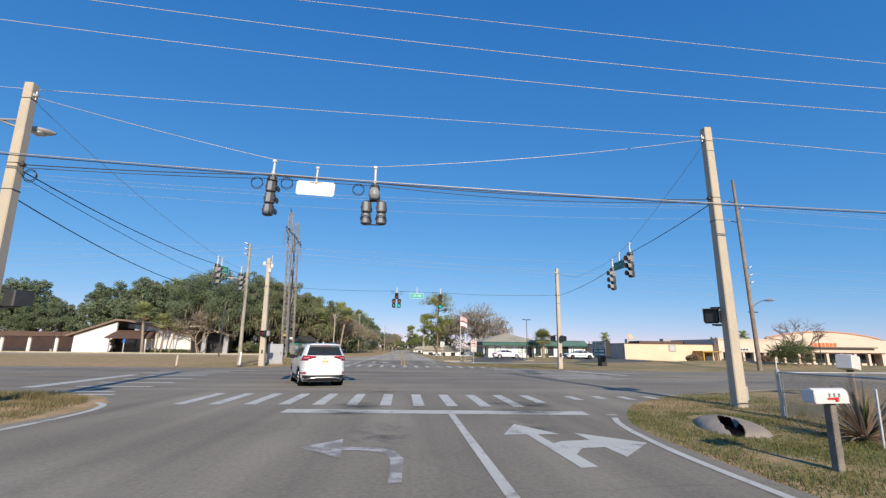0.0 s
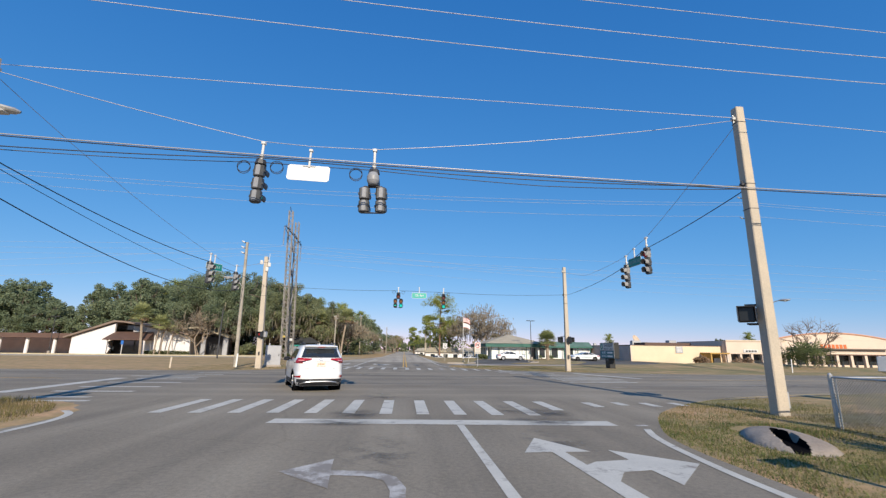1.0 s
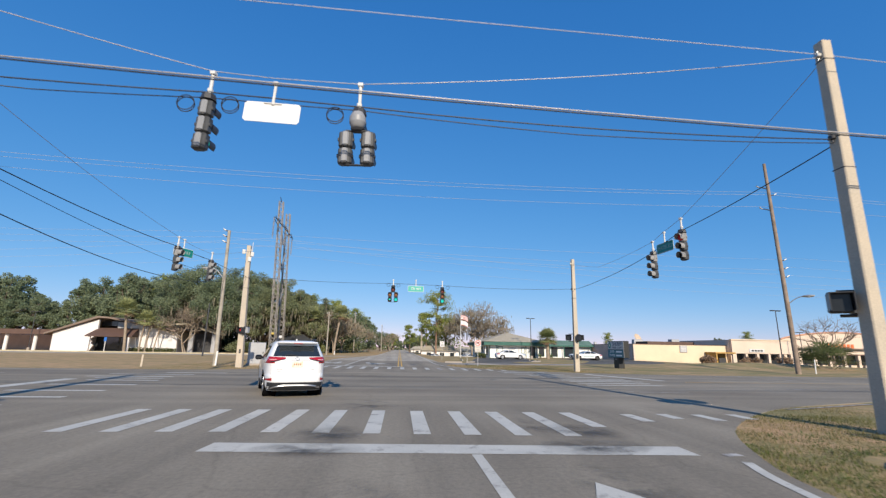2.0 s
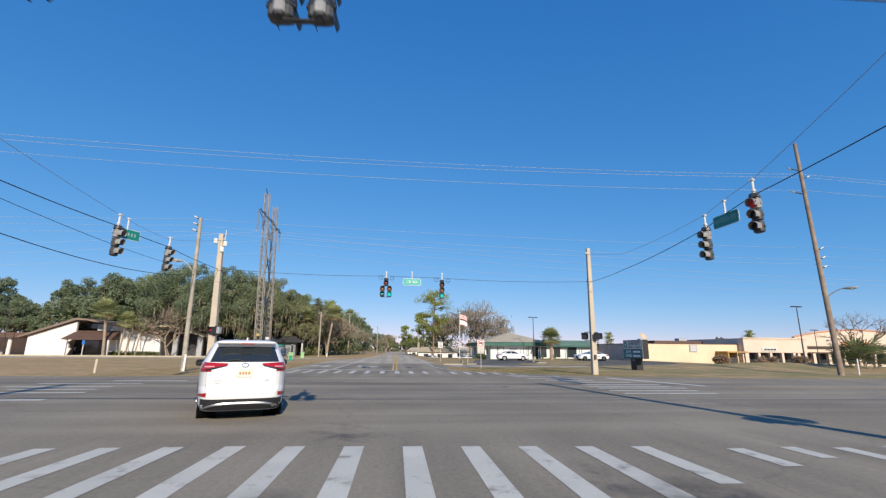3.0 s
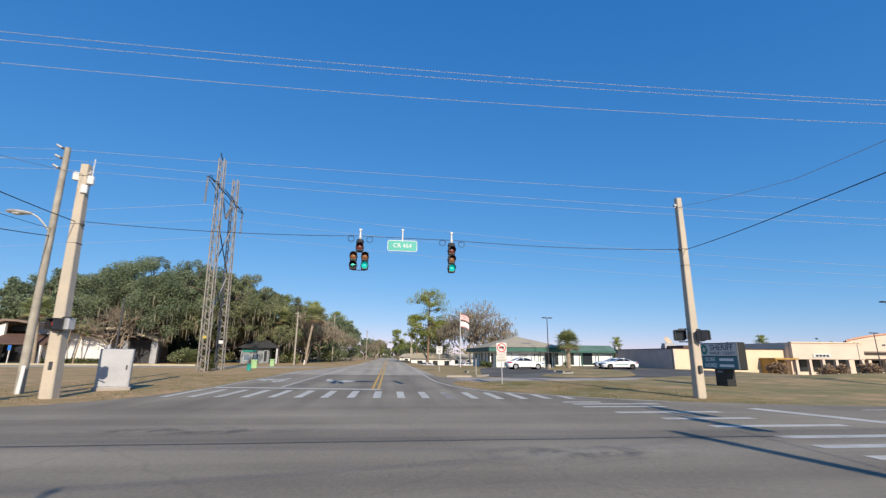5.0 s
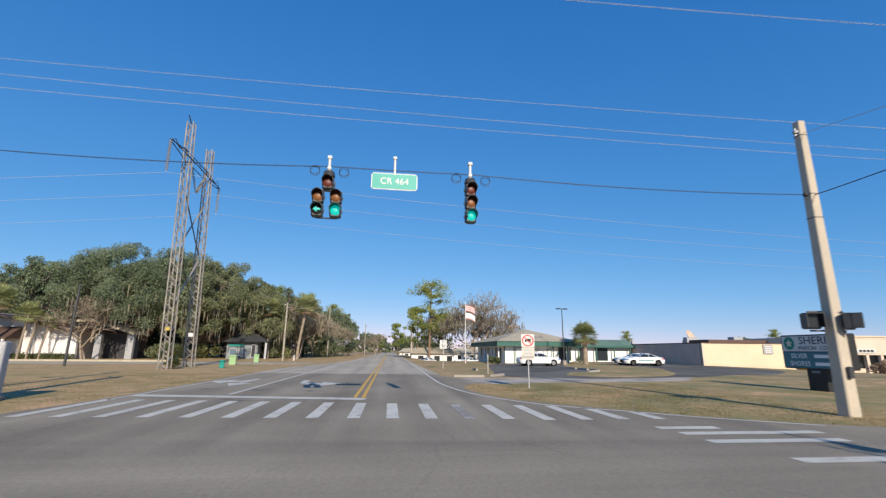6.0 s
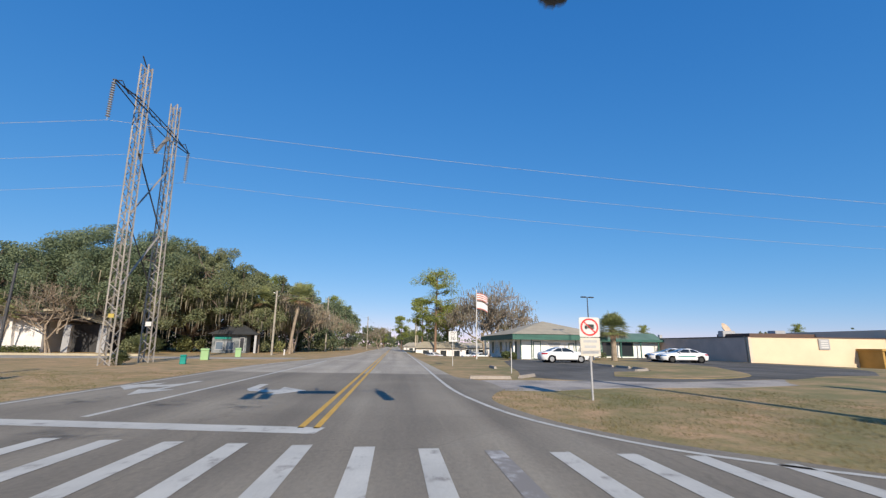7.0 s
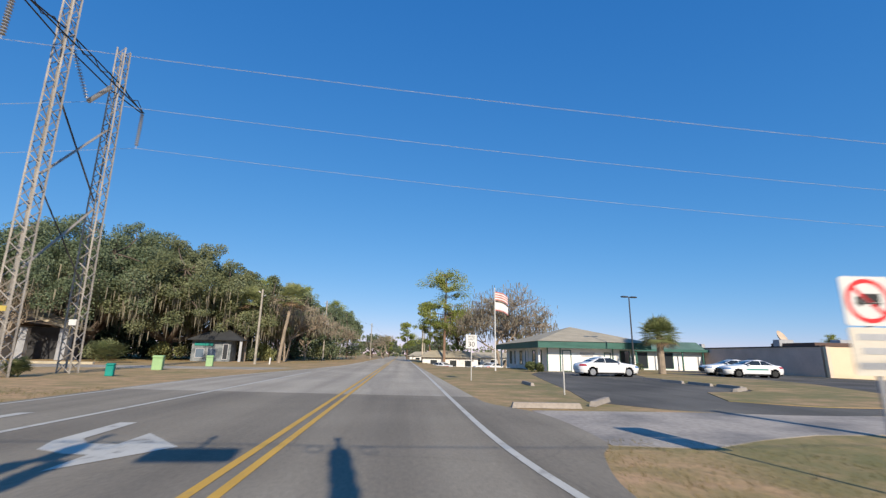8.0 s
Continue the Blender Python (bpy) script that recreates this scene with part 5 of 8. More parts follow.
for z, w in ((1.64, 0.4), (1.48, 0.34), (1.31, 0.46)):
    part("lettering_bar", Geo().box((0, -0.012, z), (w, 0.004, 0.075)), CABINET_GREY, panel)

s = thing("speed_sign", "white speed limit sign on a thin post", "road sign", at=pose(5.2, 64.0, 0, 0, 0, -3))
part("post", Geo().box((0, 0.03, 1.1), (0.05, 0.05, 2.6), ch=0.008), GALV, s)
panel = part("panel", Geo().wall([(-0.29, 1.72), (0.29, 1.72), (0.31, 1.74), (0.31, 2.46), (0.29, 2.48), (-0.29, 2.48), (-0.31, 2.46), (-0.31, 1.74)], -0.01, 0.0), SIGN_WHITE, s)
text("lettering", "SPEED", 0.15, SIGN_BLACK, panel, pose(0, -0.012, 2.37, 90, 0, 0), 0.002)
text("lettering", "LIMIT", 0.15, SIGN_BLACK, panel, pose(0, -0.012, 2.22, 90, 0, 0), 0.002)
text("lettering", "30", 0.4, SIGN_BLACK, panel, pose(0, -0.012, 1.94, 90, 0, 0), 0.002)
s = thing("small_sign", "back of a small sign on a short post", "road sign", at=pose(7.4, 55.5, 0, 0, 0, 90))
part("post", Geo().box((0, 0, 0.6), (0.05, 0.05, 1.5), ch=0.008), GALV, s)

# long signboard beside the car park
s = thing("signboard", "long framed signboard on a black pedestal", "signboard", at=pose(19.25, 41.5, height(19.25, 41.5), 0, 0, 0) @ Matrix.Diagonal((1, 0.95, 1, 1)))
part("pedestal", Geo().box((0, 0.1, 0.4), (0.55, 0.95, 1.1), ch=0.02), SIGN_BLACK, s)
part("frame", Geo().box((0, 0.15, 1.65), (0.5, 3.25, 1.5), ch=0.03), SIGN_BLACK, s, "black metal frame")
face = part("upper_face", Geo().box((-0.256, 0.15, 2.0), (0.012, 3.1, 0.68)), SIGN_WHITE, s, "pale grey upper panel")
R = pose(0, 0, 0, 90, 0, -90)
NAVY = material("lettering_navy", (0.02, 0.025, 0.06), 0.5, var=0.1, bump=0)
LETTER_WHITE = material("lettering_white", (0.8, 0.8, 0.78), 0.5, var=0.05, bump=0)
text("lettering", "SHERIFF", 0.47, NAVY, face, Matrix.Translation((-0.264, -0.2, 2.12)) @ R, 0.006, 1.2)
text("lettering", "MARION", 0.235, NAVY, face, Matrix.Translation((-0.264, 0.37, 1.8)) @ R, 0.004, 1.0)
text("lettering", "COUNTY", 0.235, NAVY, face, Matrix.Translation((-0.264, -0.77, 1.8)) @ R, 0.004, 1.0)
badge = part("badge", Geo().cyl((-0.262, 1.3, 2.02), (-0.266, 1.3, 2.02), 0.29, n=24), SIGN_GREEN_DARK, face, "round dark green badge")
g = Geo()
g.prism([((0.2 if i % 2 == 0 else 0.085) * math.sin(math.pi * i / 5), (0.2 if i % 2 == 0 else 0.085) * math.cos(math.pi * i / 5)) for i in range(10)], 0.0, 0.006)
part("star", g.moved(Matrix.Translation((-0.266, 1.3, 2.02)) @ R), PLATE_YELLOW, badge, "dull gold star")
lower = part("lower_face", Geo().box((-0.256, 0.15, 1.28), (0.012, 3.1, 0.68)), material("sign_teal_board", (0.06, 0.18, 0.21), 0.5, var=0.1, bump=0), s, "teal message panel")
for z, word in ((1.45, "SILVER"), (1.12, "SHORES")):
    text("lettering", word, 0.3, LETTER_WHITE, lower, Matrix.Translation((-0.264, 0.85, z)) @ R, 0.004, 1.0)
    part("lettering_bar", Geo().box((-0.264, -0.5, z), (0.004, 1.15, 0.14)), LETTER_WHITE, lower)
part("frame_edge", Geo().box((-0.262, -1.44, 1.65), (0.03, 0.1, 1.44), ch=0.006), RIM, s, "bare aluminium frame edge")
part("lettering_bar", Geo().box((-0.279, 0.1, 0.78), (0.004, 0.4, 0.1)), PRINT_GREY, s)
face = part("back_face", Geo().box((0.256, 0.15, 1.65), (0.012, 3.1, 1.36)), SIGN_SLATE, s)


def utility_bin(label, x, y, h, w, mat):
    e = thing("utility_pedestal", label, "utility box", at=pose(x, y, 0, 0, 0, 12), group="utility pedestals")
    part("body", Geo().box((0, 0, h * 0.4), (w, w * 0.8, h * 0.85), ch=0.03), mat, e)
    part("lid", Geo().box((0, 0, h * 0.9), (w * 1.08, w * 0.88, h * 0.2), ch=0.04), mat, e)
    return e


utility_bin("lime green utility box on the lawn", -15.1, 71.2, 0.95, 0.62, BIN_GREEN)
utility_bin("lime green utility box on the lawn", -15.3, 80.0, 0.92, 0.55, BIN_GREEN)
utility_bin("teal green utility box on the lawn", -13.3, 63.2, 0.62, 0.36, BIN_TEAL)

# mailbox on a squared wooden post
mb = thing("mailbox", "white rounded mailbox with a red flag on a grey post", "mailbox", at=pose(5.25, 3.75, 0.075, 0, 0, 6))
part("post", Geo().box((0.03, 0, 0.3), (0.1, 0.11, 1.0), pose(0, 0, 0, -3, 6, 0), 0.01).box((0.08, 0.02, 0.02), (0.07, 0.09, 0.4), pose(0, 0, 0, 0, 4, 0), 0.01), material("old_post_wood", (0.2, 0.175, 0.15), 0.9, var=0.3, scale=3, fine=45, bump=0.6), mb)
g = Geo()
prof = [(-0.09, 0.0), (0.09, 0.0), (0.09, 0.11)] + [(0.09 * math.cos(a), 0.11 + 0.09 * math.sin(a)) for a in [math.pi * i / 10 for i in range(1, 10)]] + [(-0.09, 0.11)]
n = len(prof)
for x in (-0.28, 0.28):
    g.v += [(x, u, 0.79 + w) for u, w in prof]
g.f = [tuple(range(n)), tuple(range(2 * n - 1, n - 1, -1))] + [(i, n + i, n + (i + 1) % n, (i + 1) % n) for i in range(n)]
box = part("box", g, SIGN_WHITE, mb)
part("door", Geo().box((-0.288, 0, 0.885), (0.014, 0.18, 0.17), ch=0.005), SIGN_WHITE, box)
part("flag", Geo().box((0.0, -0.098, 0.855), (0.16, 0.01, 0.025)).box((0.07, -0.1, 0.845), (0.045, 0.012, 0.055)), SIGN_RED, box, "red metal flag")
for x in (-0.02, 0.06, 0.14):
    part("digit_bar", Geo().box((x - 0.02, -0.092, 0.9), (0.03, 0.006, 0.048)), PRINT_GREY, box)

# white cluster box on a brown post beyond the fence
e = thing("parcel_box", "white metal box tilted on a brown wooden post", "box", at=pose(15.0, 12.5, 0.02, 0, 0, 20))
part("post", Geo().box((0.05, 0, 0.4), (0.16, 0.16, 1.2), ch=0.015), WOOD_DARK, e)
part("box", Geo().box((0, 0, 1.2), (0.56, 0.5, 0.5), pose(0, 0, 0, 0, 8, 0), 0.03), SIGN_WHITE, e)


# chain-link fence
def chain_fence():
    e = thing("chain_link_fence", "sagging galvanised chain-link fence beside the verge", "fence")
    x0, y0, x1, y1, h = 8.62, 8.35, 8.0, -3.5, 1.05
    length = math.hypot(x1 - x0, y1 - y0)
    at = lambda u, z: Vector((x0 + (x1 - x0) * u / length, y0 + (y1 - y0) * u / length, height(8.5, 8) * 0.3 + z + 0.03 * math.sin(u * 1.3)))
    for k, u in enumerate((0, 3.0, 6.0, 9.0, length)):
        part("fence_post", Geo().cyl(at(u, -0.3), at(u, h + 0.05), 0.035 if k else 0.045, n=10).cyl(at(u, h + 0.05), at(u, h + 0.09), 0.045, 0.02, 10), GALV, e)
    part("brace", Geo().tube([at(0, h * 0.9), at(0.06, h * 0.3)], 0.02, 8).tube([at(0.1, 0.0), at(0.12, h)], 0.015, 6), GALV, e)
    part("top_rail", Geo().tube([at(length * k / 20, h - 0.03 * math.sin(k * 0.9)) for k in range(21)], 0.021, 8), GALV, e)
    g = Geo()
    step, r = 0.062, 0.004
    n = int(length / step)
    rows = int(h / step)
    for s in (1, -1):
        for k in range(-rows, n + rows):
            pts = []
            for j in range(rows + 1):
                u = (k + (j if s > 0 else rows - j)) * step
                if 0 <= u <= length:
                    pts.append(at(u, 0.03 + j * step * 0.97))
            if len(pts) > 1:
                g.tube([pts[0], pts[-1]] if len(pts) < 6 else [pts[0], pts[len(pts) // 2], pts[-1]], r, 3)
    part("mesh_wire", g, FENCE_STEEL, e, "galvanised diamond mesh")
    # a second run leaving the corner post
    x2, y2 = 40.0, 9.6
    l2 = math.hypot(x2 - x0, y2 - y0)
    at2 = lambda u, z: Vector((x0 + (x2 - x0) * u / l2, y0 + (y2 - y0) * u / l2, z))
    for k in range(1, 9):
        part("fence_post", Geo().cyl(at2(k * 3.6, -0.3), at2(k * 3.6, h + 0.05), 0.03, n=8), GALV, e)
    part("top_rail", Geo().tube([at2(0, h), at2(l2, h)], 0.02, 8), GALV, e)
    g = Geo()
    for s in (1, -1):
        for k in range(-rows, int(13 / step)):
            a, b = k * step, (k + rows) * step
            if a >= 0:
                g.tube([at2(a, 0.03 if s > 0 else 0.03 + rows * step), at2(b, 0.03 + rows * step if s > 0 else 0.03)], r, 3)
    part("mesh_wire", g, FENCE_STEEL, e)


chain_fence()

# drain mouth: a low concrete collar, sloping to the road, with a slanted dark pipe mouth
e = thing("drain_culvert", "weathered concrete drain collar with a dark slanted pipe mouth", "drain", at=pose(6.2, 7.1, 0.0, 0, 0, 71.3) @ Matrix.Diagonal((0.9, 0.9, 1, 1)))
g = Geo()
NU, NV = 84, 42
in_mouth = lambda u, v: ((u + 0.56) / 0.76) ** 2 + ((v - 0.08 + 0.08 * u) / (0.135 - 0.05 * u)) ** 2
cells = []
for j in range(NV + 1):
    for i in range(NU + 1):
        u, v = -1.34 + 2.68 * i / NU, -0.72 + 1.44 * j / NV
        r2 = (u / 1.3) ** 2 + (v / (0.66 - 0.1 * u)) ** 2
        z = 0.2 * max(0.0, 1 - r2) ** 0.6 - 0.16 * max(0.0, r2 - 1) + 0.012 * noise.noise(Vector((u * 3, v * 3, 1)))
        q = in_mouth(u, v)
        if q < 1:
            z = min(z, max(0.05, z - 2.2 * (1 - q)))
        g.v.append((u, v, z))
quads = [(j * (NU + 1) + i, j * (NU + 1) + i + 1, (j + 1) * (NU + 1) + i + 1, (j + 1) * (NU + 1) + i) for j in range(NV) for i in range(NU)]
mouth = Geo()
mouth.v = list(g.v)
mouth.f = [f for f in quads if in_mouth(*[sum(g.v[k][c] for k in f) / 4 for c in (0, 1)]) < 1.15]
g.f = [f for f in quads if f not in set(mouth.f)]
part("collar", g, COLLAR, e)
# shallow hollow coloured black to paint the shade of a deep pipe
part("pipe_mouth", mouth, SHADE_BLACK, e, "pipe opening painted black for its shade")

# ---- cars ----
class Shell:
    """A car's skin: at each height a rounded plan outline. Rows: z, rear y, front y, half width."""

    def __init__(self, rows, p=5.5):
        self.z, self.yr, self.yf, self.w = (np.array(c) for c in zip(*rows))
        self.p = p

    def at(self, z):
        return (float(np.interp(z, self.z, self.yr)), float(np.interp(z, self.z, self.yf)), float(np.interp(z, self.z, self.w)))

    def rear(self, x, z, off=0.0, front=False):
        yr, yf, w = self.at(z)
        c, l = (yr + yf) / 2, (yf - yr) / 2
        d = l * (max(0.0, 1 - abs(x / w) ** self.p)) ** (1 / self.p)
        return (x, c + d + off, z) if front else (x, c - d - off, z)

    def side(self, y, z, off=0.0, s=1):
        yr, yf, w = self.at(z)
        c, l = (yr + yf) / 2, (yf - yr) / 2
        return (s * (w * (max(0.0, 1 - abs((y - c) / l) ** self.p)) ** (1 / self.p) + off), y, z)

    def body(self, wheels, rw, n=72):
        zs = [self.z[0] + (self.z[-1] - self.z[0]) * k / 34 for k in range(35)]
        zs = sorted(set([round(z, 4) for z in zs] + [round(float(z), 4) for z in self.z]))
        g = Geo()
        for z in zs:
            yr, yf, w = self.at(z)
            c, l = (yr + yf) / 2, (yf - yr) / 2
            for i in range(n):
                a = 2 * math.pi * i / n
                ca, sa = math.cos(a), math.sin(a)
                g.v.append((w * math.copysign(abs(ca) ** (2 / self.p), ca), c + l * math.copysign(abs(sa) ** (2 / self.p), sa), z))
        for k in range(len(zs) - 1):
            for i in range(n):
                f = (k * n + i, k * n + (i + 1) % n, k * n + n + (i + 1) % n, k * n + n + i)
                m = [sum(g.v[j][q] for j in f) / 4 for q in range(3)]
                w = self.at(m[2])[2]
                if abs(m[0]) > w - 0.12 and any((m[1] - y) ** 2 + (m[2] - 0.33) ** 2 < (rw + 0.055) ** 2 for y in wheels):
                    continue
                g.f.append(f)
        g.f.append(tuple(range((len(zs) - 1) * n, len(zs) * n)))
        g.f.append(tuple(range(n - 1, -1, -1)))
        return g

    def patch_rear(self, x0, x1, z0, z1, off=0.008, nx=12, nz=6, taper=0.0, front=False, skew=0.0):
        """A sheet on the rear (or front) skin; taper narrows its top; skew lifts its outer end."""
        g = Geo()
        for j in range(nz + 1):
            for i in range(nx + 1):
                t, u = j / nz, i / nx
                x = (x0 + (x1 - x0) * u) * (1 - taper * t)
                g.v.append(self.rear(x, z0 + (z1 - z0) * t + skew * abs(x), off, front))
        g.f = [(j * (nx + 1) + i, j * (nx + 1) + i + 1, (j + 1) * (nx + 1) + i + 1, (j + 1) * (nx + 1) + i) for j in range(nz) for i in range(nx)]
        return g

    def patch_wedge(self, x0, x1, z0, z1, off=0.01, nx=14, nz=5):
        """A sheet on the rear skin whose foot and head run from z[0] at x0 to z[1] at x1."""
        g = Geo()
        for j in range(nz + 1):
            for i in range(nx + 1):
                t, u = j / nz, i / nx
                lo, hi = z0[0] + (z0[1] - z0[0]) * u, z1[0] + (z1[1] - z1[0]) * u
                g.v.append(self.rear(x0 + (x1 - x0) * u, lo + (hi - lo) * t, off))
        g.f = [(j * (nx + 1) + i, j * (nx + 1) + i + 1, (j + 1) * (nx + 1) + i + 1, (j + 1) * (nx + 1) + i) for j in range(nz) for i in range(nx)]
        return g

    def patch_side(self, s, z0, z1, ya, yb, off=0.006, ny=14, nz=6):
        """A sheet on one flank; ya, yb: its ends at the foot and at the head."""
        g = Geo()
        for j in range(nz + 1):
            for i in range(ny + 1):
                t, u = j / nz, i / ny
                y0, y1 = ya[0] + (ya[1] - ya[0]) * t, yb[0] + (yb[1] - yb[0]) * t
                g.v.append(self.side(y0 + (y1 - y0) * u, z0 + (z1 - z0) * t, off, s))
        g.f = [(j * (ny + 1) + i, j * (ny + 1) + i + 1, (j + 1) * (ny + 1) + i + 1, (j + 1) * (ny + 1) + i) for j in range(nz) for i in range(ny)]
        return g


def wheel(e, x, y, r, rim_mat):
    s = 1 if x > 0 else -1
    g = Geo()
    n = 28
    prof = ((-0.1, r * 0.66), (-0.105, r * 0.9), (-0.08, r * 0.985), (-0.03, r), (0.03, r), (0.08, r * 0.985), (0.105, r * 0.9), (0.1, r * 0.66))
    for u, q in prof:
        g.v += [(x + u, y + q * math.cos(2 * math.pi * i / n), r + q * math.sin(2 * math.pi * i / n)) for i in range(n)]
    m = len(prof)
    g.f = [(k * n + i, k * n + (i + 1) % n, (k + 1) % m * n + (i + 1) % n, (k + 1) % m * n + i) for k in range(m) for i in range(n)]
    w = part("wheel", g, RUBBER, e)
    g = Geo()
    g.cyl((x + s * 0.05, y, r), (x + s * 0.06, y, r), r * 0.67, n=24)
    g.cyl((x + s * 0.06, y, r), (x + s * 0.1, y, r), r * 0.16, n=10)
    for k in range(5):
        a = 2 * math.pi * k / 5
        d = Vector((0, math.cos(a), math.sin(a)))
        g.box(Vector((x + s * 0.075, y, r)) + d * r * 0.38, (0.035, 0.06, r * 0.58), pose(0, 0, 0, math.degrees(a) - 90, 0, 0), 0.01)
    part("rim", g, rim_mat, w)


def mirror(e, s, at, mat):
    g = Geo()
    g.box((s * at[0], at[1], at[2]), (0.22, 0.13, 0.16), pose(0, 0, 0, 0, 0, s * -12), 0.04).cyl((s * (at[0] - 0.18), at[1] + 0.02, at[2] - 0.05), (s * (at[0] - 0.05), at[1], at[2] - 0.04), 0.03, n=8)
    m = part("door_mirror", g, mat, e)


PLATE_PRINT = material("plate_print", (0.42, 0.24, 0.12), 0.5, var=0.1, bump=0)


def suv():
    """A compact SUV, its rear bumper at the origin, facing +y."""
    e = thing("suv", "white compact SUV with dark glass and a grey rear bumper", "car", at=pose(-3.67, 16.13, 0, 0, 0, 19))
    sh = Shell([(0.2, 0.16, 4.36, 0.85), (0.32, 0.05, 4.48, 0.9), (0.5, 0.0, 4.57, 0.912), (0.62, 0.01, 4.58, 0.918), (0.7, 0.06, 4.56, 0.92), (0.9, 0.07, 4.5, 0.922), (1.0, 0.07, 4.36, 0.918), (1.06, 0.075, 3.75, 0.91), (1.1, 0.09, 3.4, 0.9), (1.18, 0.14, 3.18, 0.875), (1.35, 0.27, 2.84, 0.8), (1.5, 0.38, 2.52, 0.735), (1.57, 0.36, 2.34, 0.7), (1.62, 0.37, 2.15, 0.66), (1.655, 0.46, 1.95, 0.6), (1.675, 0.65, 1.7, 0.48), (1.682, 0.95, 1.4, 0.25)])
    body = part("body", sh.body((0.92, 3.58), 0.355), CAR_WHITE, e, "glossy white painted body")
    part("rear_bumper", sh.patch_rear(-0.875, 0.875, 0.21, 0.45, 0.014, 24, 6), CAR_BLACK, e, "black plastic lower bumper")
    g = Geo()
    n = 24
    for off, dz in ((0.03, 0.0), (0.045, 0.02), (0.03, 0.05)):
        for i in range(n + 1):
            x = -0.72 + 1.44 * i / n
            z = 0.335 + dz - 0.09 * abs(x / 0.72) ** 4
            g.v.append(sh.rear(x, z, off))
    g.f = [(j * (n + 1) + i, j * (n + 1) + i + 1, (j + 1) * (n + 1) + i + 1, (j + 1) * (n + 1) + i) for j in range(2) for i in range(n)]
    part("skid_trim", g, RIM, e, "silver curved bumper trim")
    tail = part("tailgate_glass", sh.patch_rear(-0.7, 0.7, 1.2, 1.52, 0.006, 18, 6, taper=0.16), CAR_GLASS, e, "dark rear window")
    part("wiper", Geo().tube([sh.rear(0.0, 1.21, 0.03), sh.rear(-0.18, 1.25, 0.03), sh.rear(-0.36, 1.23, 0.028)], 0.012, 6), CAR_BLACK, tail)
    part("spoiler", Geo().box((0, 0.36, 1.6), (1.2, 0.32, 0.05), pose(0, 0, 0, -4, 0, 0), 0.02), CAR_WHITE, e)
    part("brake_light", Geo().box((0, 0.2, 1.585), (0.26, 0.02, 0.018)), TAIL_RED, e)
    for s in (-1, 1):
        lamp = part("tail_light", sh.patch_wedge(s * 0.34, s * 0.895, (1.135, 1.0), (1.175, 1.2), 0.014), TAIL_RED, e, "red wedge-shaped tail light")
        part("lamp_wrap", sh.patch_side(s, 1.0, 1.18, (0.12, 0.15), (0.5, 0.34), 0.012, 8, 4), TAIL_RED, lamp)
        part("lamp_trim", sh.patch_wedge(s * 0.36, s * 0.89, (1.118, 0.985), (1.135, 1.03), 0.018), CAR_GLASS, lamp, "dark smoked lower edge")
        part("clear_strip", sh.patch_wedge(s * 0.6, s * 0.84, (1.1, 1.085), (1.12, 1.12), 0.018), TAIL_CLEAR, lamp)
        part("reflector", sh.patch_wedge(s * 0.7, s * 0.87, (0.5, 0.5), (0.58, 0.545), 0.02), TAIL_RED, e, "small red reflector")
        part("side_window", sh.patch_side(s, 1.17, 1.5, (0.62, 0.78), (1.5, 1.5), 0.006), CAR_GLASS, e)
        part("side_window", sh.patch_side(s, 1.1, 1.53, (1.56, 1.56), (2.95, 2.32), 0.006), CAR_GLASS, e)
        part("sill_cladding", sh.patch_side(s, 0.25, 0.42, (1.36, 1.36), (3.14, 3.14), 0.016), CAR_BLACK, e, "black plastic sill")
        part("roof_rail", Geo().tube([(s * 0.56, 0.55, 1.665), (s * 0.575, 0.65, 1.715), (s * 0.6, 1.3, 1.725), (s * 0.59, 1.95, 1.69), (s * 0.575, 2.05, 1.655)], 0.02, 8), STEEL_DARK, e)
        mirror(e, s, (1.0, 2.62, 1.12), CAR_BLACK)
        for y in (0.92, 3.58):
            g = Geo()
            ring = []
            for q, off in ((0.41, 0.012), (0.46, 0.008)):
                ring.append([sh.side(y + q * math.cos(a), max(0.25, 0.33 + q * math.sin(a)), off, s) for a in [math.pi * (i / 16 * 1.1 - 0.05) for i in range(17)]])
            g.v = ring[0] + ring[1]
            g.f = [(i, i + 1, 17 + i + 1, 17 + i) for i in range(16)]
            part("arch_trim", g, CAR_BLACK, e)
            part("wheel_well", Geo().cyl((s * 0.5, y, 0.36), (s * 0.86, y, 0.36), 0.4, n=20), SHADE_BLACK, e)
            wheel(e, s * 0.8, y, 0.345, RIM)
    plate = part("plate_recess", sh.patch_rear(-0.26, 0.26, 0.87, 1.08, 0.004, 6, 3), CAR_WHITE, e)
    # grey strip draws the thin shadow line above the plate
    part("plate_shadow_strip", sh.patch_rear(-0.38, 0.38, 1.075, 1.09, 0.02, 10, 2), CABINET_GREY, e, "thin grey strip painted as shadow over the plate")
    plate = part("number_plate", sh.patch_rear(-0.16, 0.16, 0.89, 1.055, 0.022, 4, 2), PLATE_YELLOW, e, "yellow and white plate")
    for x in (-0.09, -0.03, 0.03, 0.09):
        part("digit_bar", sh.patch_rear(x - 0.02, x + 0.02, 0.94, 1.0, 0.027, 1, 1), PLATE_PRINT, plate)
    g = Geo()
    g.tube([sh.rear(0.065 * math.cos(a), 1.135 + 0.038 * math.sin(a), 0.022) for a in [2 * math.pi * i / 20 for i in range(21)]], 0.008, 6)
    part("badge", g, CHROME, e, "plain chrome oval badge")
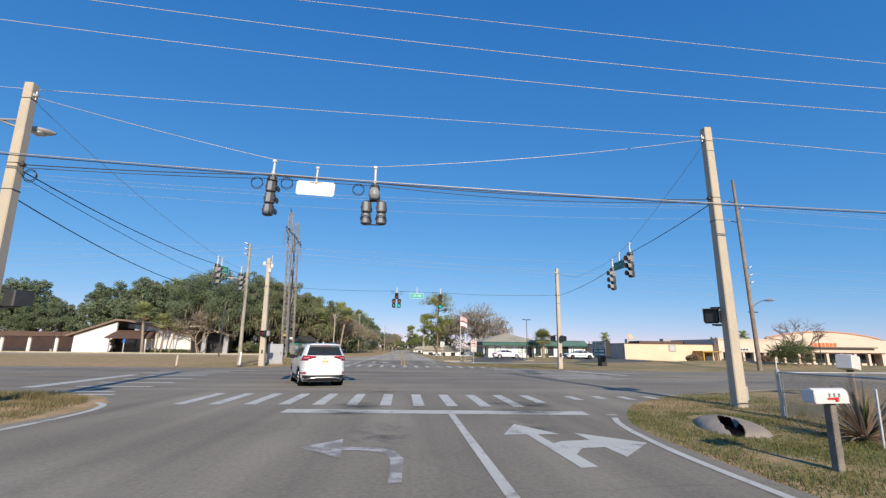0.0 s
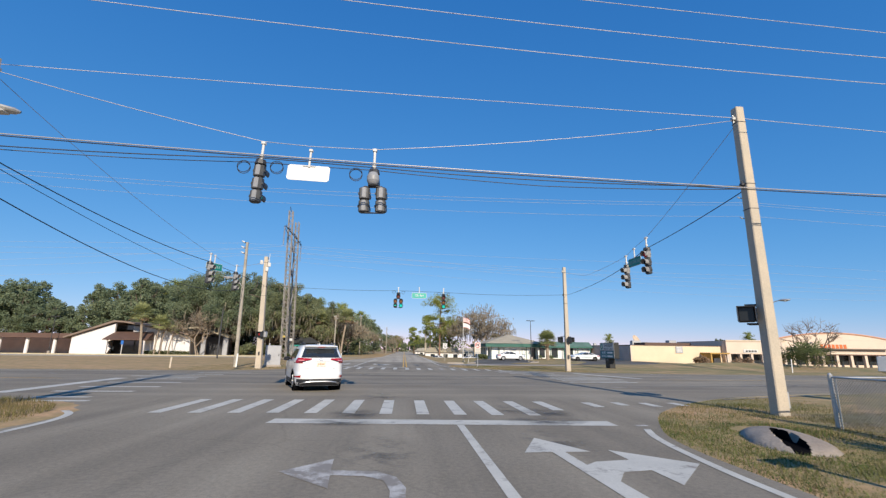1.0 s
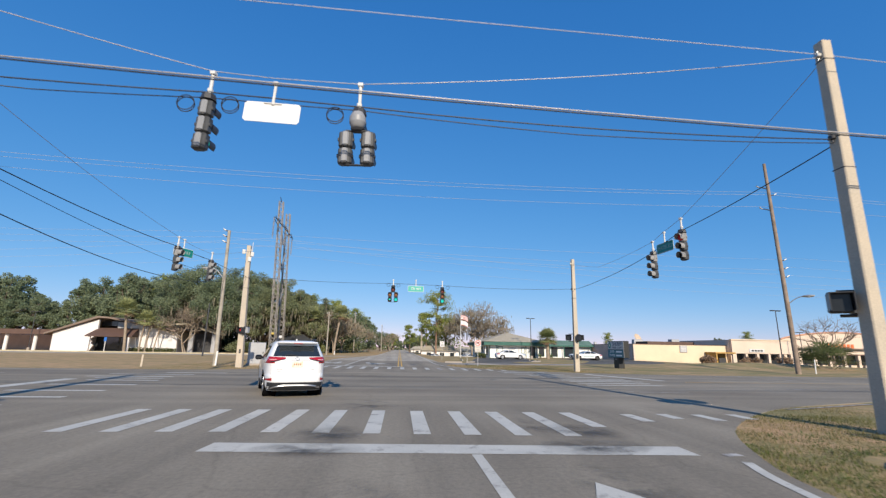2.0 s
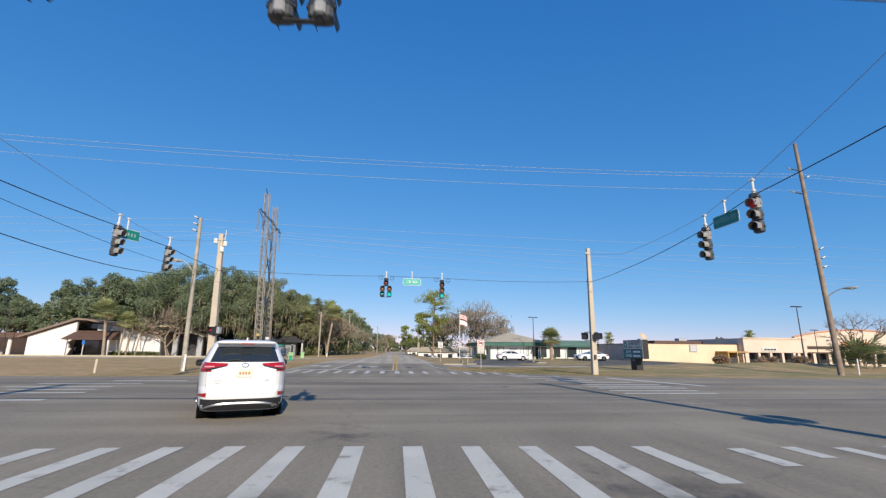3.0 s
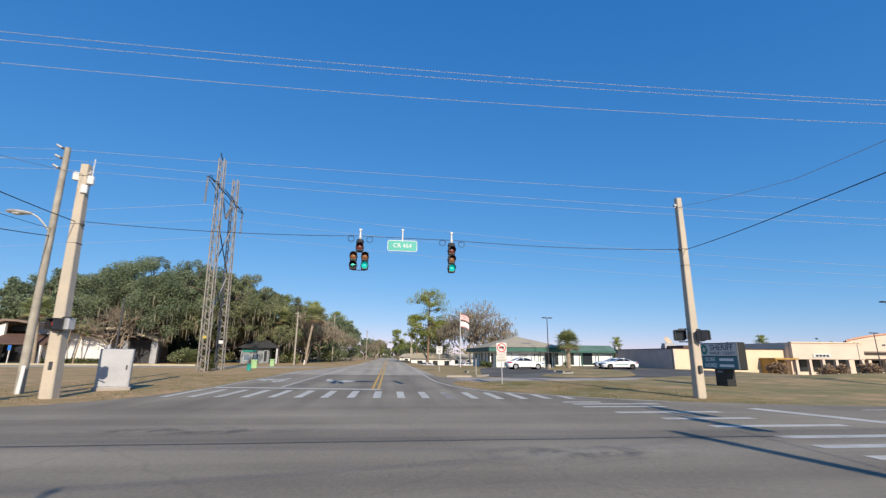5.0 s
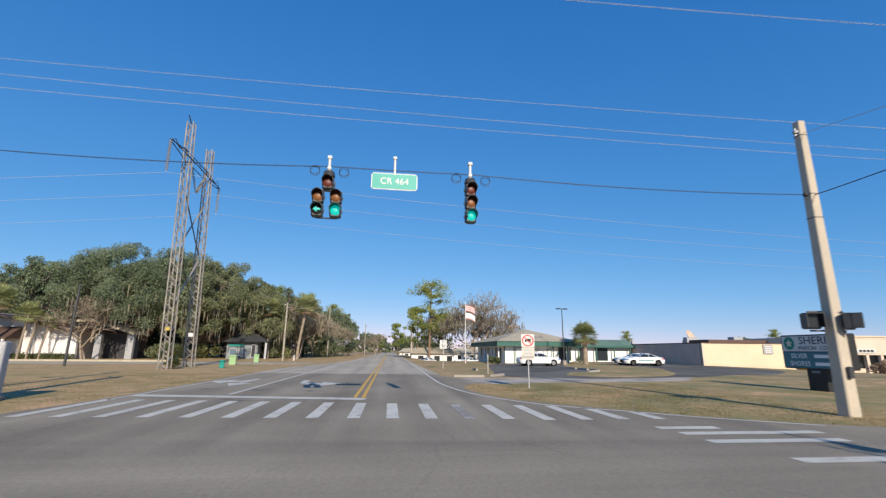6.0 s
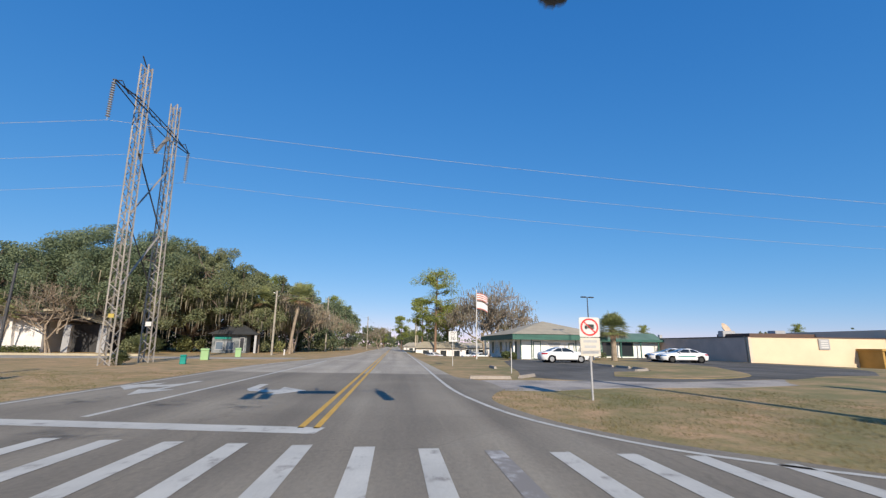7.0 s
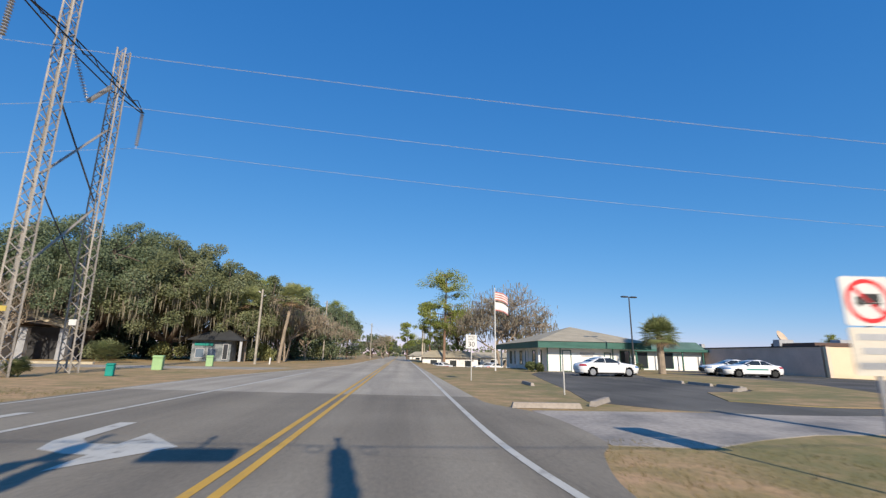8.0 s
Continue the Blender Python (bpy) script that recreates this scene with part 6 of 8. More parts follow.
    for x, w in ((-0.5, 0.17), (0.465, 0.09)):
        part("lettering_bar", sh.patch_rear(x - w / 2, x + w / 2, 0.81, 0.83, 0.012, 3, 1), CABINET_GREY, e)
    part("lettering_bar", sh.patch_rear(-0.57, -0.46, 0.765, 0.78, 0.012, 3, 1), CABINET_GREY, e)
    part("exhaust", Geo().cyl((0.62, 0.04, 0.3), (0.62, 0.3, 0.3), 0.035, n=10), STEEL_DARK, e)
    part("tailgate_seam", Geo().tube([sh.rear(x, z, 0.006) for x, z in ((-0.74, 1.0), (-0.73, 0.62), (-0.66, 0.53), (0.66, 0.53), (0.73, 0.62), (0.74, 1.0))], 0.004, 4), CABINET_GREY, e)
    part("windscreen", sh.patch_rear(-0.78, 0.78, 1.12, 1.56, 0.006, 14, 6, taper=0.1, front=True), CAR_GLASS, e)
    part("underside", Geo().box((0, 2.3, 0.26), (1.55, 3.9, 0.12), ch=0.03), SHADE_BLACK, e)
    part("antenna_fin", Geo().wall([(-0.02, 1.675), (0.02, 1.675), (0.005, 1.735), (-0.005, 1.735)], 0.75, 0.9), CAR_WHITE, e)
    return e


def sedan(label, at, rim_mat, extra=False, group="white sedans"):
    """A white saloon, its rear bumper at the origin, facing +y."""
    e = thing("sedan", label, "car", at=at, group=group)
    sh = Shell([(0.2, 0.2, 4.6, 0.82), (0.3, 0.06, 4.74, 0.88), (0.5, 0.0, 4.84, 0.905), (0.65, 0.0, 4.84, 0.91), (0.78, 0.03, 4.78, 0.905), (0.88, 0.1, 4.55, 0.89), (0.95, 0.22, 3.95, 0.87), (1.0, 0.6, 3.55, 0.845), (1.06, 0.82, 3.3, 0.81), (1.2, 1.12, 2.95, 0.74), (1.33, 1.5, 2.58, 0.66), (1.4, 1.78, 2.3, 0.58), (1.43, 1.95, 2.15, 0.45), (1.44, 2.0, 2.1, 0.25)], 4.5)
    part("body", sh.body((0.95, 3.8), 0.33), CAR_WHITE, e)
    for s in (-1, 1):
        part("side_window", sh.patch_side(s, 1.0, 1.32, (1.0, 1.62), (1.95, 1.95), 0.006), CAR_GLASS, e)
        part("side_window", sh.patch_side(s, 0.99, 1.33, (2.0, 2.0), (3.3, 2.5), 0.006), CAR_GLASS, e)
        part("tail_light", sh.patch_rear(s * 0.5, s * 0.86, 0.74, 0.88, 0.012, 8, 3), TAIL_RED, e)
        part("headlight", sh.patch_rear(s * 0.45, s * 0.86, 0.66, 0.8, 0.012, 8, 3, front=True), CHROME, e)
        part("door_handle", Geo().box(sh.side(2.0, 0.86, 0.015, s), (0.03, 0.18, 0.025), ch=0.008), CHROME, e)
        part("sill", sh.patch_side(s, 0.21, 0.3, (1.35, 1.35), (3.4, 3.4), 0.012), CAR_BLACK, e)
        mirror(e, s, (0.96, 3.02, 1.0), CAR_WHITE)
        for y in (0.95, 3.8):
            part("wheel_well", Geo().cyl((s * 0.5, y, 0.34), (s * 0.84, y, 0.34), 0.375, n=20), SHADE_BLACK, e)
            wheel(e, s * 0.79, y, 0.33, rim_mat)
        if extra:
            part("door_stripe", sh.patch_side(s, 0.6, 0.7, (1.5, 1.5), (3.2, 3.2), 0.008), SIGN_GREEN_DARK, e, "dark green door stripe")
    part("windscreen", sh.patch_rear(-0.72, 0.72, 1.04, 1.36, 0.006, 12, 5, taper=0.14, front=True), CAR_GLASS, e)
    part("rear_window", sh.patch_rear(-0.68, 0.68, 1.06, 1.35, 0.006, 12, 5, taper=0.14), CAR_GLASS, e)
    part("grille", sh.patch_rear(-0.4, 0.4, 0.35, 0.62, 0.012, 8, 3, front=True), CAR_BLACK, e)
    part("underside", Geo().box((0, 2.4, 0.22), (1.5, 4.2, 0.1), ch=0.03), SHADE_BLACK, e)
    if extra:
        part("push_bar", Geo().box((0, 4.93, 0.55), (0.75, 0.06, 0.32), ch=0.02), CAR_BLACK, e)
        part("light_bar", Geo().box((0, 2.1, 1.47), (0.9, 0.22, 0.05), ch=0.02), CAR_GLASS, e)
    return e


suv()
sedan("plain white sedan parked before the office", pose(14.3, 71.9, 0, 0, 0, -86), RIM)
sedan("white patrol sedan with black wheels and a push bar", pose(32.5, 73.9, 0, 0, 0, 82), RIM_DARK, True, "patrol cars")
sedan("white patrol sedan with black wheels, partly hidden", pose(33.3, 77.2, 0, 0, 0, 80), RIM_DARK, True, "patrol cars")
first = sedan("white car parked beside the distant houses", pose(9.0, 109, height(9.0, 109), 0, 0, 40), RIM, group="distant parked cars")
copy_thing(first, pose(14.5, 111, height(14.5, 111), 0, 0, -60))
copy_thing(first, pose(18.0, 114, height(18, 114), 0, 0, 80))


# ---- buildings ----
def window(parent, c, w, h, mat=WINDOW_GLASS, frame_mat=TRIM_GREEN, axis="x"):
    """A framed pane set on a wall whose face looks along -y (axis x) or -x (axis y)."""
    t = 0.07
    f = Geo()
    if axis == "x":
        for dx, dz, sx, sz in ((0, h / 2, w + t, t), (0, -h / 2, w + t, t), (-w / 2, 0, t, h), (w / 2, 0, t, h)):
            f.box((c[0] + dx, c[1] - 0.03, c[2] + dz), (sx, 0.08, sz))
        p = Geo().box((c[0], c[1] - 0.005, c[2]), (w, 0.03, h))
    else:
        for dy, dz, sy, sz in ((0, h / 2, w + t, t), (0, -h / 2, w + t, t), (-w / 2, 0, t, h), (w / 2, 0, t, h)):
            f.box((c[0] - 0.03, c[1] + dy, c[2] + dz), (0.08, sy, sz))
        p = Geo().box((c[0] - 0.005, c[1], c[2]), (0.03, w, h))
    fr = part("window", f, frame_mat, parent, smooth=0)
    part("pane", p, mat, fr, smooth=0)


def office():
    e = thing("office_building", "low white office with a tan hip roof and green fascia", "building")
    x0, x1, y0, y1 = 15.4, 24.3, 82.0, 99.0
    part("wall", Geo().box(((x0 + x1) / 2, y0 + 0.1, 1.1), (x1 - x0, 0.2, 2.4)), SIDING_WHITE, e, "white front wall")
    part("wall", Geo().box((x0 + 0.1, (y0 + y1) / 2 + 0.1, 1.1), (0.2, y1 - y0 - 0.4, 2.4)), SIDING_WHITE, e)
    part("wall", Geo().box((x1 - 0.1, (y0 + y1) / 2 + 0.1, 1.1), (0.2, y1 - y0 - 0.4, 2.4)), SIDING_WHITE, e)
    part("wall", Geo().box(((x0 + x1) / 2, y1 - 0.1, 1.1), (x1 - x0, 0.2, 2.4)), SIDING_WHITE, e)
    ov = 1.2
    a, b, c, d = x0 - ov, x1 + ov, y0 - ov, y1 + ov
    part("fascia", Geo().box(((a + b) / 2, c + 0.06, 2.5), (b - a, 0.12, 0.62)), TRIM_GREEN, e, "dark green fascia board")
    part("fascia", Geo().box((a + 0.06, (c + d) / 2, 2.5), (0.12, d - c - 0.25, 0.62)), TRIM_GREEN, e)
    part("fascia", Geo().box((b - 0.06, (c + d) / 2, 2.5), (0.12, d - c - 0.25, 0.62)), TRIM_GREEN, e)
    part("soffit", Geo().box(((a + b) / 2, (c + d) / 2, 2.24), (b - a - 0.3, d - c - 0.3, 0.06)), SIDING_WHITE, e)
    g = Geo()
    r0, r1 = (20.3, 88.4, 4.7), (21.9, 92.5, 4.7)
    g.add([(a - 0.1, c - 0.1, 2.82), (b + 0.1, c - 0.1, 2.82), (b + 0.1, d, 2.82), (a - 0.1, d, 2.82), r0, r1], [(0, 1, 4), (1, 2, 5, 4), (2, 3, 5), (3, 0, 4, 5), (3, 2, 1, 0)])
    part("roof", g, ROOF_TAN, e, "tan shingle hip roof", smooth=0)
    for x in (x0 + 0.06, x0 + 1.35, 22.1, x1 - 0.2):
        part("downpipe", Geo().box((x, y0 - 0.06, 1.12), (0.09, 0.08, 2.24)), TRIM_GREEN, e, smooth=0)
    for x, w, z, h in ((17.4, 0.85, 1.02, 1.95), (21.55, 0.6, 1.35, 0.95), (23.35, 0.95, 1.05, 2.0)):
        window(e, (x, y0, z), w, h, SIDING_WHITE if w < 0.7 or x < 18 else WINDOW_GLASS)
    for z, w in ((1.75, 1.5), (1.5, 1.2)):
        part("lettering_bar", Geo().box((19.5, y0 - 0.01, z), (w, 0.03, 0.14)), CABINET_GREY, e)
    for y in (84, 86.2, 89, 91.5, 94, 96.5):
        window(e, (x0, y, 1.2), 0.9, 1.5, axis="y")
    for y in (82.2, 86.5, 91, 95.5, 99):
        part("porch_post", Geo().box((a + 0.5, y, 1.1), (0.16, 0.16, 2.3)), SIDING_WHITE, e, smooth=0)
    # lower wing set back beside it
    w = thing("office_wing", "low white office wing with a green sloped fascia", "building")
    xa, xb, ya = 25.6, 39.1, 93.0
    part("wall", Geo().box(((xa + xb) / 2, ya + 0.2, 1.1), (xb - xa, 0.4, 2.4)), SIDING_WHITE, w)
    part("wall", Geo().box((xb - 0.2, ya + 5.4, 1.1), (0.4, 9.8, 2.4)), SIDING_WHITE, w)
    g = Geo()
    g.add([(xa - 0.6, ya - 1.0, 2.3), (xb + 0.4, ya - 1.0, 2.3), (xb + 0.2, ya + 1.2, 3.5), (xa - 0.4, ya + 1.2, 3.5), (xa - 0.6, ya + 9, 2.3), (xb + 0.4, ya + 9, 2.3), (xb + 0.2, ya + 8, 3.5), (xa - 0.4, ya + 8, 3.5)], [(0, 1, 2, 3), (3, 2, 6, 7), (5, 4, 7, 6), (1, 5, 6, 2), (4, 0, 3, 7), (4, 5, 1, 0)])
    part("roof", g, material("roof_green_grey", (0.1, 0.17, 0.14), 0.7, var=0.15, bump=0.2), w, "faded green sloped roof", smooth=0)
    part("fascia", Geo().box(((xa + xb) / 2, ya - 1.03, 2.38), (xb - xa + 1.0, 0.06, 0.3)), TRIM_GREEN, w)
    for x, ww in ((28.5, 1.1), (31.2, 1.3), (34.2, 2.0)):
        window(w, (x, ya, 1.15), ww, 1.9)
    for x in (27.0, 30, 33, 36, 38.7):
        part("porch_post", Geo().box((x, ya - 0.8, 1.1), (0.14, 0.14, 2.3)), TRIM_GREEN, w, smooth=0)
    for x in (26.3, 27.4, 29.8):
        part_plant((x, ya - 1.6))


def part_plant(at):
    """A small clipped shrub."""
    g = Geo()
    rng = random.Random(int(at[0] * 10))
    for _ in range(160):
        a, r = rng.uniform(0, 6.28), 0.55 * rng.random() ** 0.5
        leaf(g, Vector((r * math.cos(a), r * math.sin(a), rng.uniform(0.05, 0.9) * (1 - r * 0.6))), 0.12, rng)
    return solid("shrub", g, BUSH_LEAF, "small green clipped shrub by the wall", "shrub", at=Matrix.Translation((*at, 0)), smooth=0, group="clipped shrubs")


def leaf(g, p, s, rng):
    """One small leaf: a bent quad facing anywhere."""
    d = Vector((rng.gauss(0, 1), rng.gauss(0, 1), rng.gauss(0, 0.7))).normalized()
    u = d.cross(Vector((rng.gauss(0, 1), rng.gauss(0, 1), rng.gauss(0, 1)))).normalized()
    d, u = d * s, u * s * 0.5
    g.add([p - d, p + u, p + d, p - u], [(0, 1, 2, 3)])


office()


def shops():
    base = -1.2
    e = thing("shop_building", "long cream stucco shop building with a grey side wall", "building")
    part("wall", Geo().box((48.0, 76.45, (2.72 + base) / 2), (17.2, 0.3, 2.72 - base)), STUCCO_CREAM, e, "cream stucco side")
    part("wall", Geo().box((39.55, 97.0, 0.85), (0.3, 40.4, 3.7)), BLOCK_GREY, e, "grey-brown block wall")
    part("parapet", Geo().box((48.0, 76.42, 2.77), (17.4, 0.42, 0.09)), AWNING_BROWN, e, "brown metal coping")
    part("parapet", Geo().box((39.55, 97, 2.76), (0.42, 40.4, 0.12)), STEEL_DARK, e)
    part("corner_strip", Geo().box((39.5, 76.26, 0.9), (0.35, 0.1, 3.6)), STUCCO_PALE, e)
    part("roof", Geo().box((65, 97, 2.55), (50.5, 40.6, 0.2)), ROOF_BROWN, e, "flat roof")
    part("upper_roof", Geo().box((52, 88, 3.05), (10, 6, 0.8)), AWNING_BROWN, e, "brown raised roof")
    part("rooftop_unit", Geo().box((49.6, 91.5, 3.1), (2.4, 1.8, 1.1), ch=0.05), CABINET_GREY, e, "grey rooftop cooler")
    part("rooftop_unit", Geo().box((55.5, 90, 3.75), (1.6, 1.4, 0.6), ch=0.05), CABINET_GREY, e)
    part("rooftop_unit", Geo().box((40.8, 99, 3.0), (0.5, 0.5, 0.9), ch=0.05), STEEL_DARK, e)
    part("rooftop_unit", Geo().box((41.4, 96, 3.0), (0.5, 0.5, 0.8), ch=0.05), CABINET_GREY, e)
    g = Geo()
    n = 16
    for r, d in ((0.08, 0.0), (0.6, 0.12), (0.95, 0.36)):
        g.v += [(r * math.cos(2 * math.pi * i / n), r * math.sin(2 * math.pi * i / n), d) for i in range(n)]
    g.f = [tuple(range(n))] + [(k * n + i, k * n + (i + 1) % n, k * n + n + (i + 1) % n, k * n + n + i) for k in range(2) for i in range(n)]
    part("satellite_dish", g.moved(Matrix.Translation((47.9, 90.5, 4.05)) @ pose(0, 0, 0, 62, 0, 24)), material("dish_tan", (0.52, 0.41, 0.31), 0.8, var=0.15), e, "tan satellite dish")
    part("dish_mast", Geo().cyl((47.9, 90.6, 2.6), (47.9, 90.6, 4.0), 0.07, n=8), STEEL_DARK, e)
    part("rooftop_unit", Geo().box((47.6, 89.8, 3.35), (1.9, 1.0, 1.1), ch=0.05), CABINET_GREY, e, "pale grey rooftop unit")
    sg = part("wall_sign", Geo().box((48.4, 76.22, 2.05), (1.3, 0.12, 1.15)), CABINET_GREY, e, "grey wall sign")
    for z in (2.4, 2.15, 1.9, 1.68):
        part("lettering_bar", Geo().box((48.4, 76.15, z), (0.9, 0.02, 0.13)), SIGN_WHITE, sg)
    # ochre drive-up hut against the wall
    h = thing("drive_up_hut", "small ochre drive-up hut against the cream wall", "hut")
    part("wall", Geo().box((52.6, 75.0, 0.1), (0.25, 2.6, 2.6)), OCHRE, h)
    part("wall", Geo().box((54.2, 75.9, 0.1), (3.2, 0.25, 2.6)), OCHRE, h)
    part("roof", Geo().box((54.1, 75.0, 1.5), (3.6, 2.9, 0.22)), OCHRE, h)
    part("column", Geo().box((55.6, 73.8, 0.1), (0.3, 0.3, 2.6)), STUCCO_PALE, h)
    part("deposit_box", Geo().box((54.5, 75.3, 0.0), (1.3, 0.7, 1.3), ch=0.03), STEEL_DARK, h)
    part("counter", Geo().box((54.5, 75.2, -0.85), (2.0, 0.9, 0.5)), STUCCO_PALE, h)
    # shop fronts
    f = thing("peach_shop", "pale peach shop front with columns and dark windows", "building")
    part("wall", Geo().box((62.2, 75.2, 2.6), (11.4, 0.4, 2.3)), STUCCO_PALE, f)
    part("side_wall", Geo().box((56.65, 82.5, 1.35), (0.3, 14.0, 4.8)), STUCCO_PALE, f)
    part("parapet", Geo().box((62.2, 75.15, 3.78), (11.6, 0.55, 0.16)), STUCCO_CREAM, f)
    part("glazing", Geo().box((62.2, 77.2, 0.2), (11.4, 0.1, 2.6)), WINDOW_GLASS, f, "dark shop windows")
    part("sill_wall", Geo().box((62.2, 77.0, -0.75), (11.4, 0.3, 0.9)), STUCCO_PALE, f)
    for k in range(6):
        part("column", Geo().box((57.0 + k * 2.1, 75.2, 0.2), (0.4, 0.4, 2.6)), STUCCO_PALE, f)
    sg = part("shop_sign", Geo().box((61.0, 74.95, 1.95), (2.8, 0.1, 0.55), ch=0.02), SIGN_WHITE, f, "white shop sign")
    for k in range(4):
        part("lettering_bar", Geo().box((60.2 + k * 0.55, 74.89, 1.95), (0.4, 0.02, 0.26)), SIGN_BLACK, sg)
    a = thing("arched_shop", "pale peach shop front under a low arched gable", "building")
    n = 20
    top_line = [(92.0 - 24 * k / n, 4.1 + 1.35 * math.sin(math.pi * k / n) ** 0.8) for k in range(n + 1)]
    part("gable", Geo().wall([(68.0, 1.4), (92.0, 1.4)] + top_line, 77.4, 77.8), STUCCO_PALE, a)
    g = Geo()
    g.tube([(x, 77.4, z + 0.03) for x, z in top_line], 0.16, 6)
    part("gable_trim", g, material("trim_salmon", (0.55, 0.3, 0.2), 0.8, var=0.1, bump=0.1), a, "salmon trim along the arch")
    part("glazing", Geo().box((80, 79.4, 0.2), (24, 0.1, 2.8)), WINDOW_GLASS, a, "dark shop windows")
    part("sill_wall", Geo().box((80, 79.2, -0.8), (24, 0.3, 0.8)), STUCCO_PALE, a)
    part("canopy", Geo().box((80, 78.4, 1.5), (24.2, 2.4, 0.2)), AWNING_BROWN, a)
    for k in range(9):
        part("column", Geo().box((68.4 + k * 2.9, 77.5, 0.1), (0.5, 0.5, 2.7)), STUCCO_PALE, a)
    for k in range(7):
        part("lettering_bar", Geo().box((77.2 + k * 0.8, 77.35, 3.0), (0.55, 0.06, 0.75)), SIGN_ORANGE, a)
    part("wall", Geo().box((80, 88.5, 1.5), (23.6, 16, 4.6)), STUCCO_CREAM, a, "plain rear block")
    part("shop_wing", Geo().box((95.5, 79, 1.4), (7, 2, 5.2)), STUCCO_PALE, a)
    b = thing("green_roof_shop", "low building with a bright green metal roof", "building")
    part("wall", Geo().box((112, 95, 0.8), (18, 8, 3.4)), STUCCO_WHITE, b)
    g = Geo()
    g.add([(102, 90, 2.5), (122, 90, 2.5), (122, 100, 2.5), (102, 100, 2.5), (105, 95, 4.6), (119, 95, 4.6)], [(0, 1, 5, 4), (1, 2, 5), (2, 3, 4, 5), (3, 0, 4), (3, 2, 1, 0)])
    part("roof", g, ROOF_GREEN, b, "green metal roof", smooth=0)
    for k in range(6):
        part("column", Geo().box((103.5 + k * 3, 90.5, 0.8), (0.3, 0.3, 3.4)), STUCCO_PALE, b)


shops()


def chapel():
    e = thing("chapel", "low white stucco chapel with a brown sloping roof", "chapel")
    g = Geo()
    g.wall([(-63.4, -0.2), (-56.9, -0.2), (-56.3, 1.0), (-57.1, 2.2), (-55.9, 2.8), (-55.9, 5.75), (-63.4, 3.15)], 90.0, 90.4)
    part("wall", g, STUCCO_WHITE, e, "white sloping gable wall", smooth=0)
    g = Geo()
    g.wall([(-64.5, 2.85), (-64.5, 3.15), (-56.0, 6.3), (-54.0, 6.2), (-42.0, 4.0), (-42.0, 3.7), (-54.0, 5.9), (-55.8, 5.98)], 89.3, 104)
    part("roof", g, ROOF_BROWN, e, "brown shingle roof", smooth=0)
    g = Geo()
    g.wall([(-50.2, -0.2), (-42.2, -0.2), (-42.4, 3.55), (-50.6, 5.1), (-51.2, 3.0), (-50.9, 1.2)], 91.0, 91.4)
    part("wall", g, STUCCO_WHITE, e, "white curving wall", smooth=0)
    for x in (-49.6, -47.6, -45.6):
        part("buttress", Geo().box((x, 90.8, 2.0), (0.35, 0.5, 4.6), pose(0, 0, 0, 0, -6, 0)), STUCCO_WHITE, e, smooth=0)
    part("entrance_glazing", Geo().box((-53.8, 92.2, 1.3), (6.8, 0.12, 3.2)), WINDOW_GLASS, e, "dark entrance windows")
    part("back_wall", Geo().box((-51.5, 97, 1.8), (16.8, 8, 4.0)), STUCCO_WHITE, e)
    part("clerestory", Geo().box((-55.0, 92.0, 5.05), (3.0, 0.12, 0.85)), WINDOW_GLASS, e, "dark clerestory window")
    part("clerestory_panel", Geo().box((-51.75, 91.7, 4.75), (3.4, 0.2, 1.25)), CABINET_GREY, e)
    g = Geo()
    g.add([(-56.3, 87.4, 2.75), (-48.4, 87.4, 2.75), (-49.0, 90.5, 4.2), (-56.0, 90.5, 4.2), (-56.3, 87.4, 2.6), (-48.4, 87.4, 2.6), (-49.0, 90.5, 2.6), (-56.0, 90.5, 2.6)], [(0, 1, 2, 3), (4, 7, 6, 5), (0, 4, 5, 1), (1, 5, 6, 2), (3, 7, 4, 0)])
    part("awning", g, AWNING_BROWN, e, "brown sloping awning over the door", smooth=0)
    for x in (-55.6, -49.0):
        part("column", Geo().box((x, 87.7, 1.2), (0.3, 0.3, 2.9)), STUCCO_WHITE, e)
    p = thing("covered_walk", "long covered walk with round pale columns", "covered walk")
    part("roof", Geo().box((-86, 95, 3.35), (43, 5.5, 0.9)), AWNING_BROWN, p, "flat brown roof")
    for k in range(8):
        part("column", Geo().cyl((-68.5 - k * 5, 93.2, -0.1), (-68.5 - k * 5, 93.2, 2.95), 0.32, n=14), STUCCO_WHITE, p)
    part("wall", Geo().box((-86, 99, 1.4), (43, 0.3, 3.2)), BLOCK_GREY, p)
    c = thing("carport", "dark open carport with a shallow brown roof", "carport")
    g = Geo()
    g.wall([(-43.0, 5.0), (-43.0, 5.3), (-41.0, 5.45), (-35.2, 3.6), (-35.2, 3.3), (-41.0, 5.1)], 91.2, 95.4)
    part("roof", g, ROOF_TAN, c, smooth=0)
    # dark sheet carries the shade inside the carport in its colour
    part("back", Geo().box((-39.3, 95.3, 1.75), (5.8, 0.2, 3.7)), STEEL_DARK, c, "back sheet painted dark for interior shade")
    for x, w in ((-40.2, 0.8), (-36.0, 0.9)):
        part("pier", Geo().box((x, 92.2, 1.6), (w, 0.5, 3.6)), CABINET_GREY, c)
    # kerb along the drive, low hedge by the wall
    solid("kerb", Geo().box((-70, 80.4, 0.06), (90, 0.3, 0.26), ch=0.03), material("kerb_pale_yellow", (0.45, 0.39, 0.27), 0.9, var=0.15), "pale yellow painted kerb along the drive", "kerb", kind="structure")
    rng = random.Random(4)
    for k in range(14):
        part_plant((-50.4 + k * 0.62, 90.2))
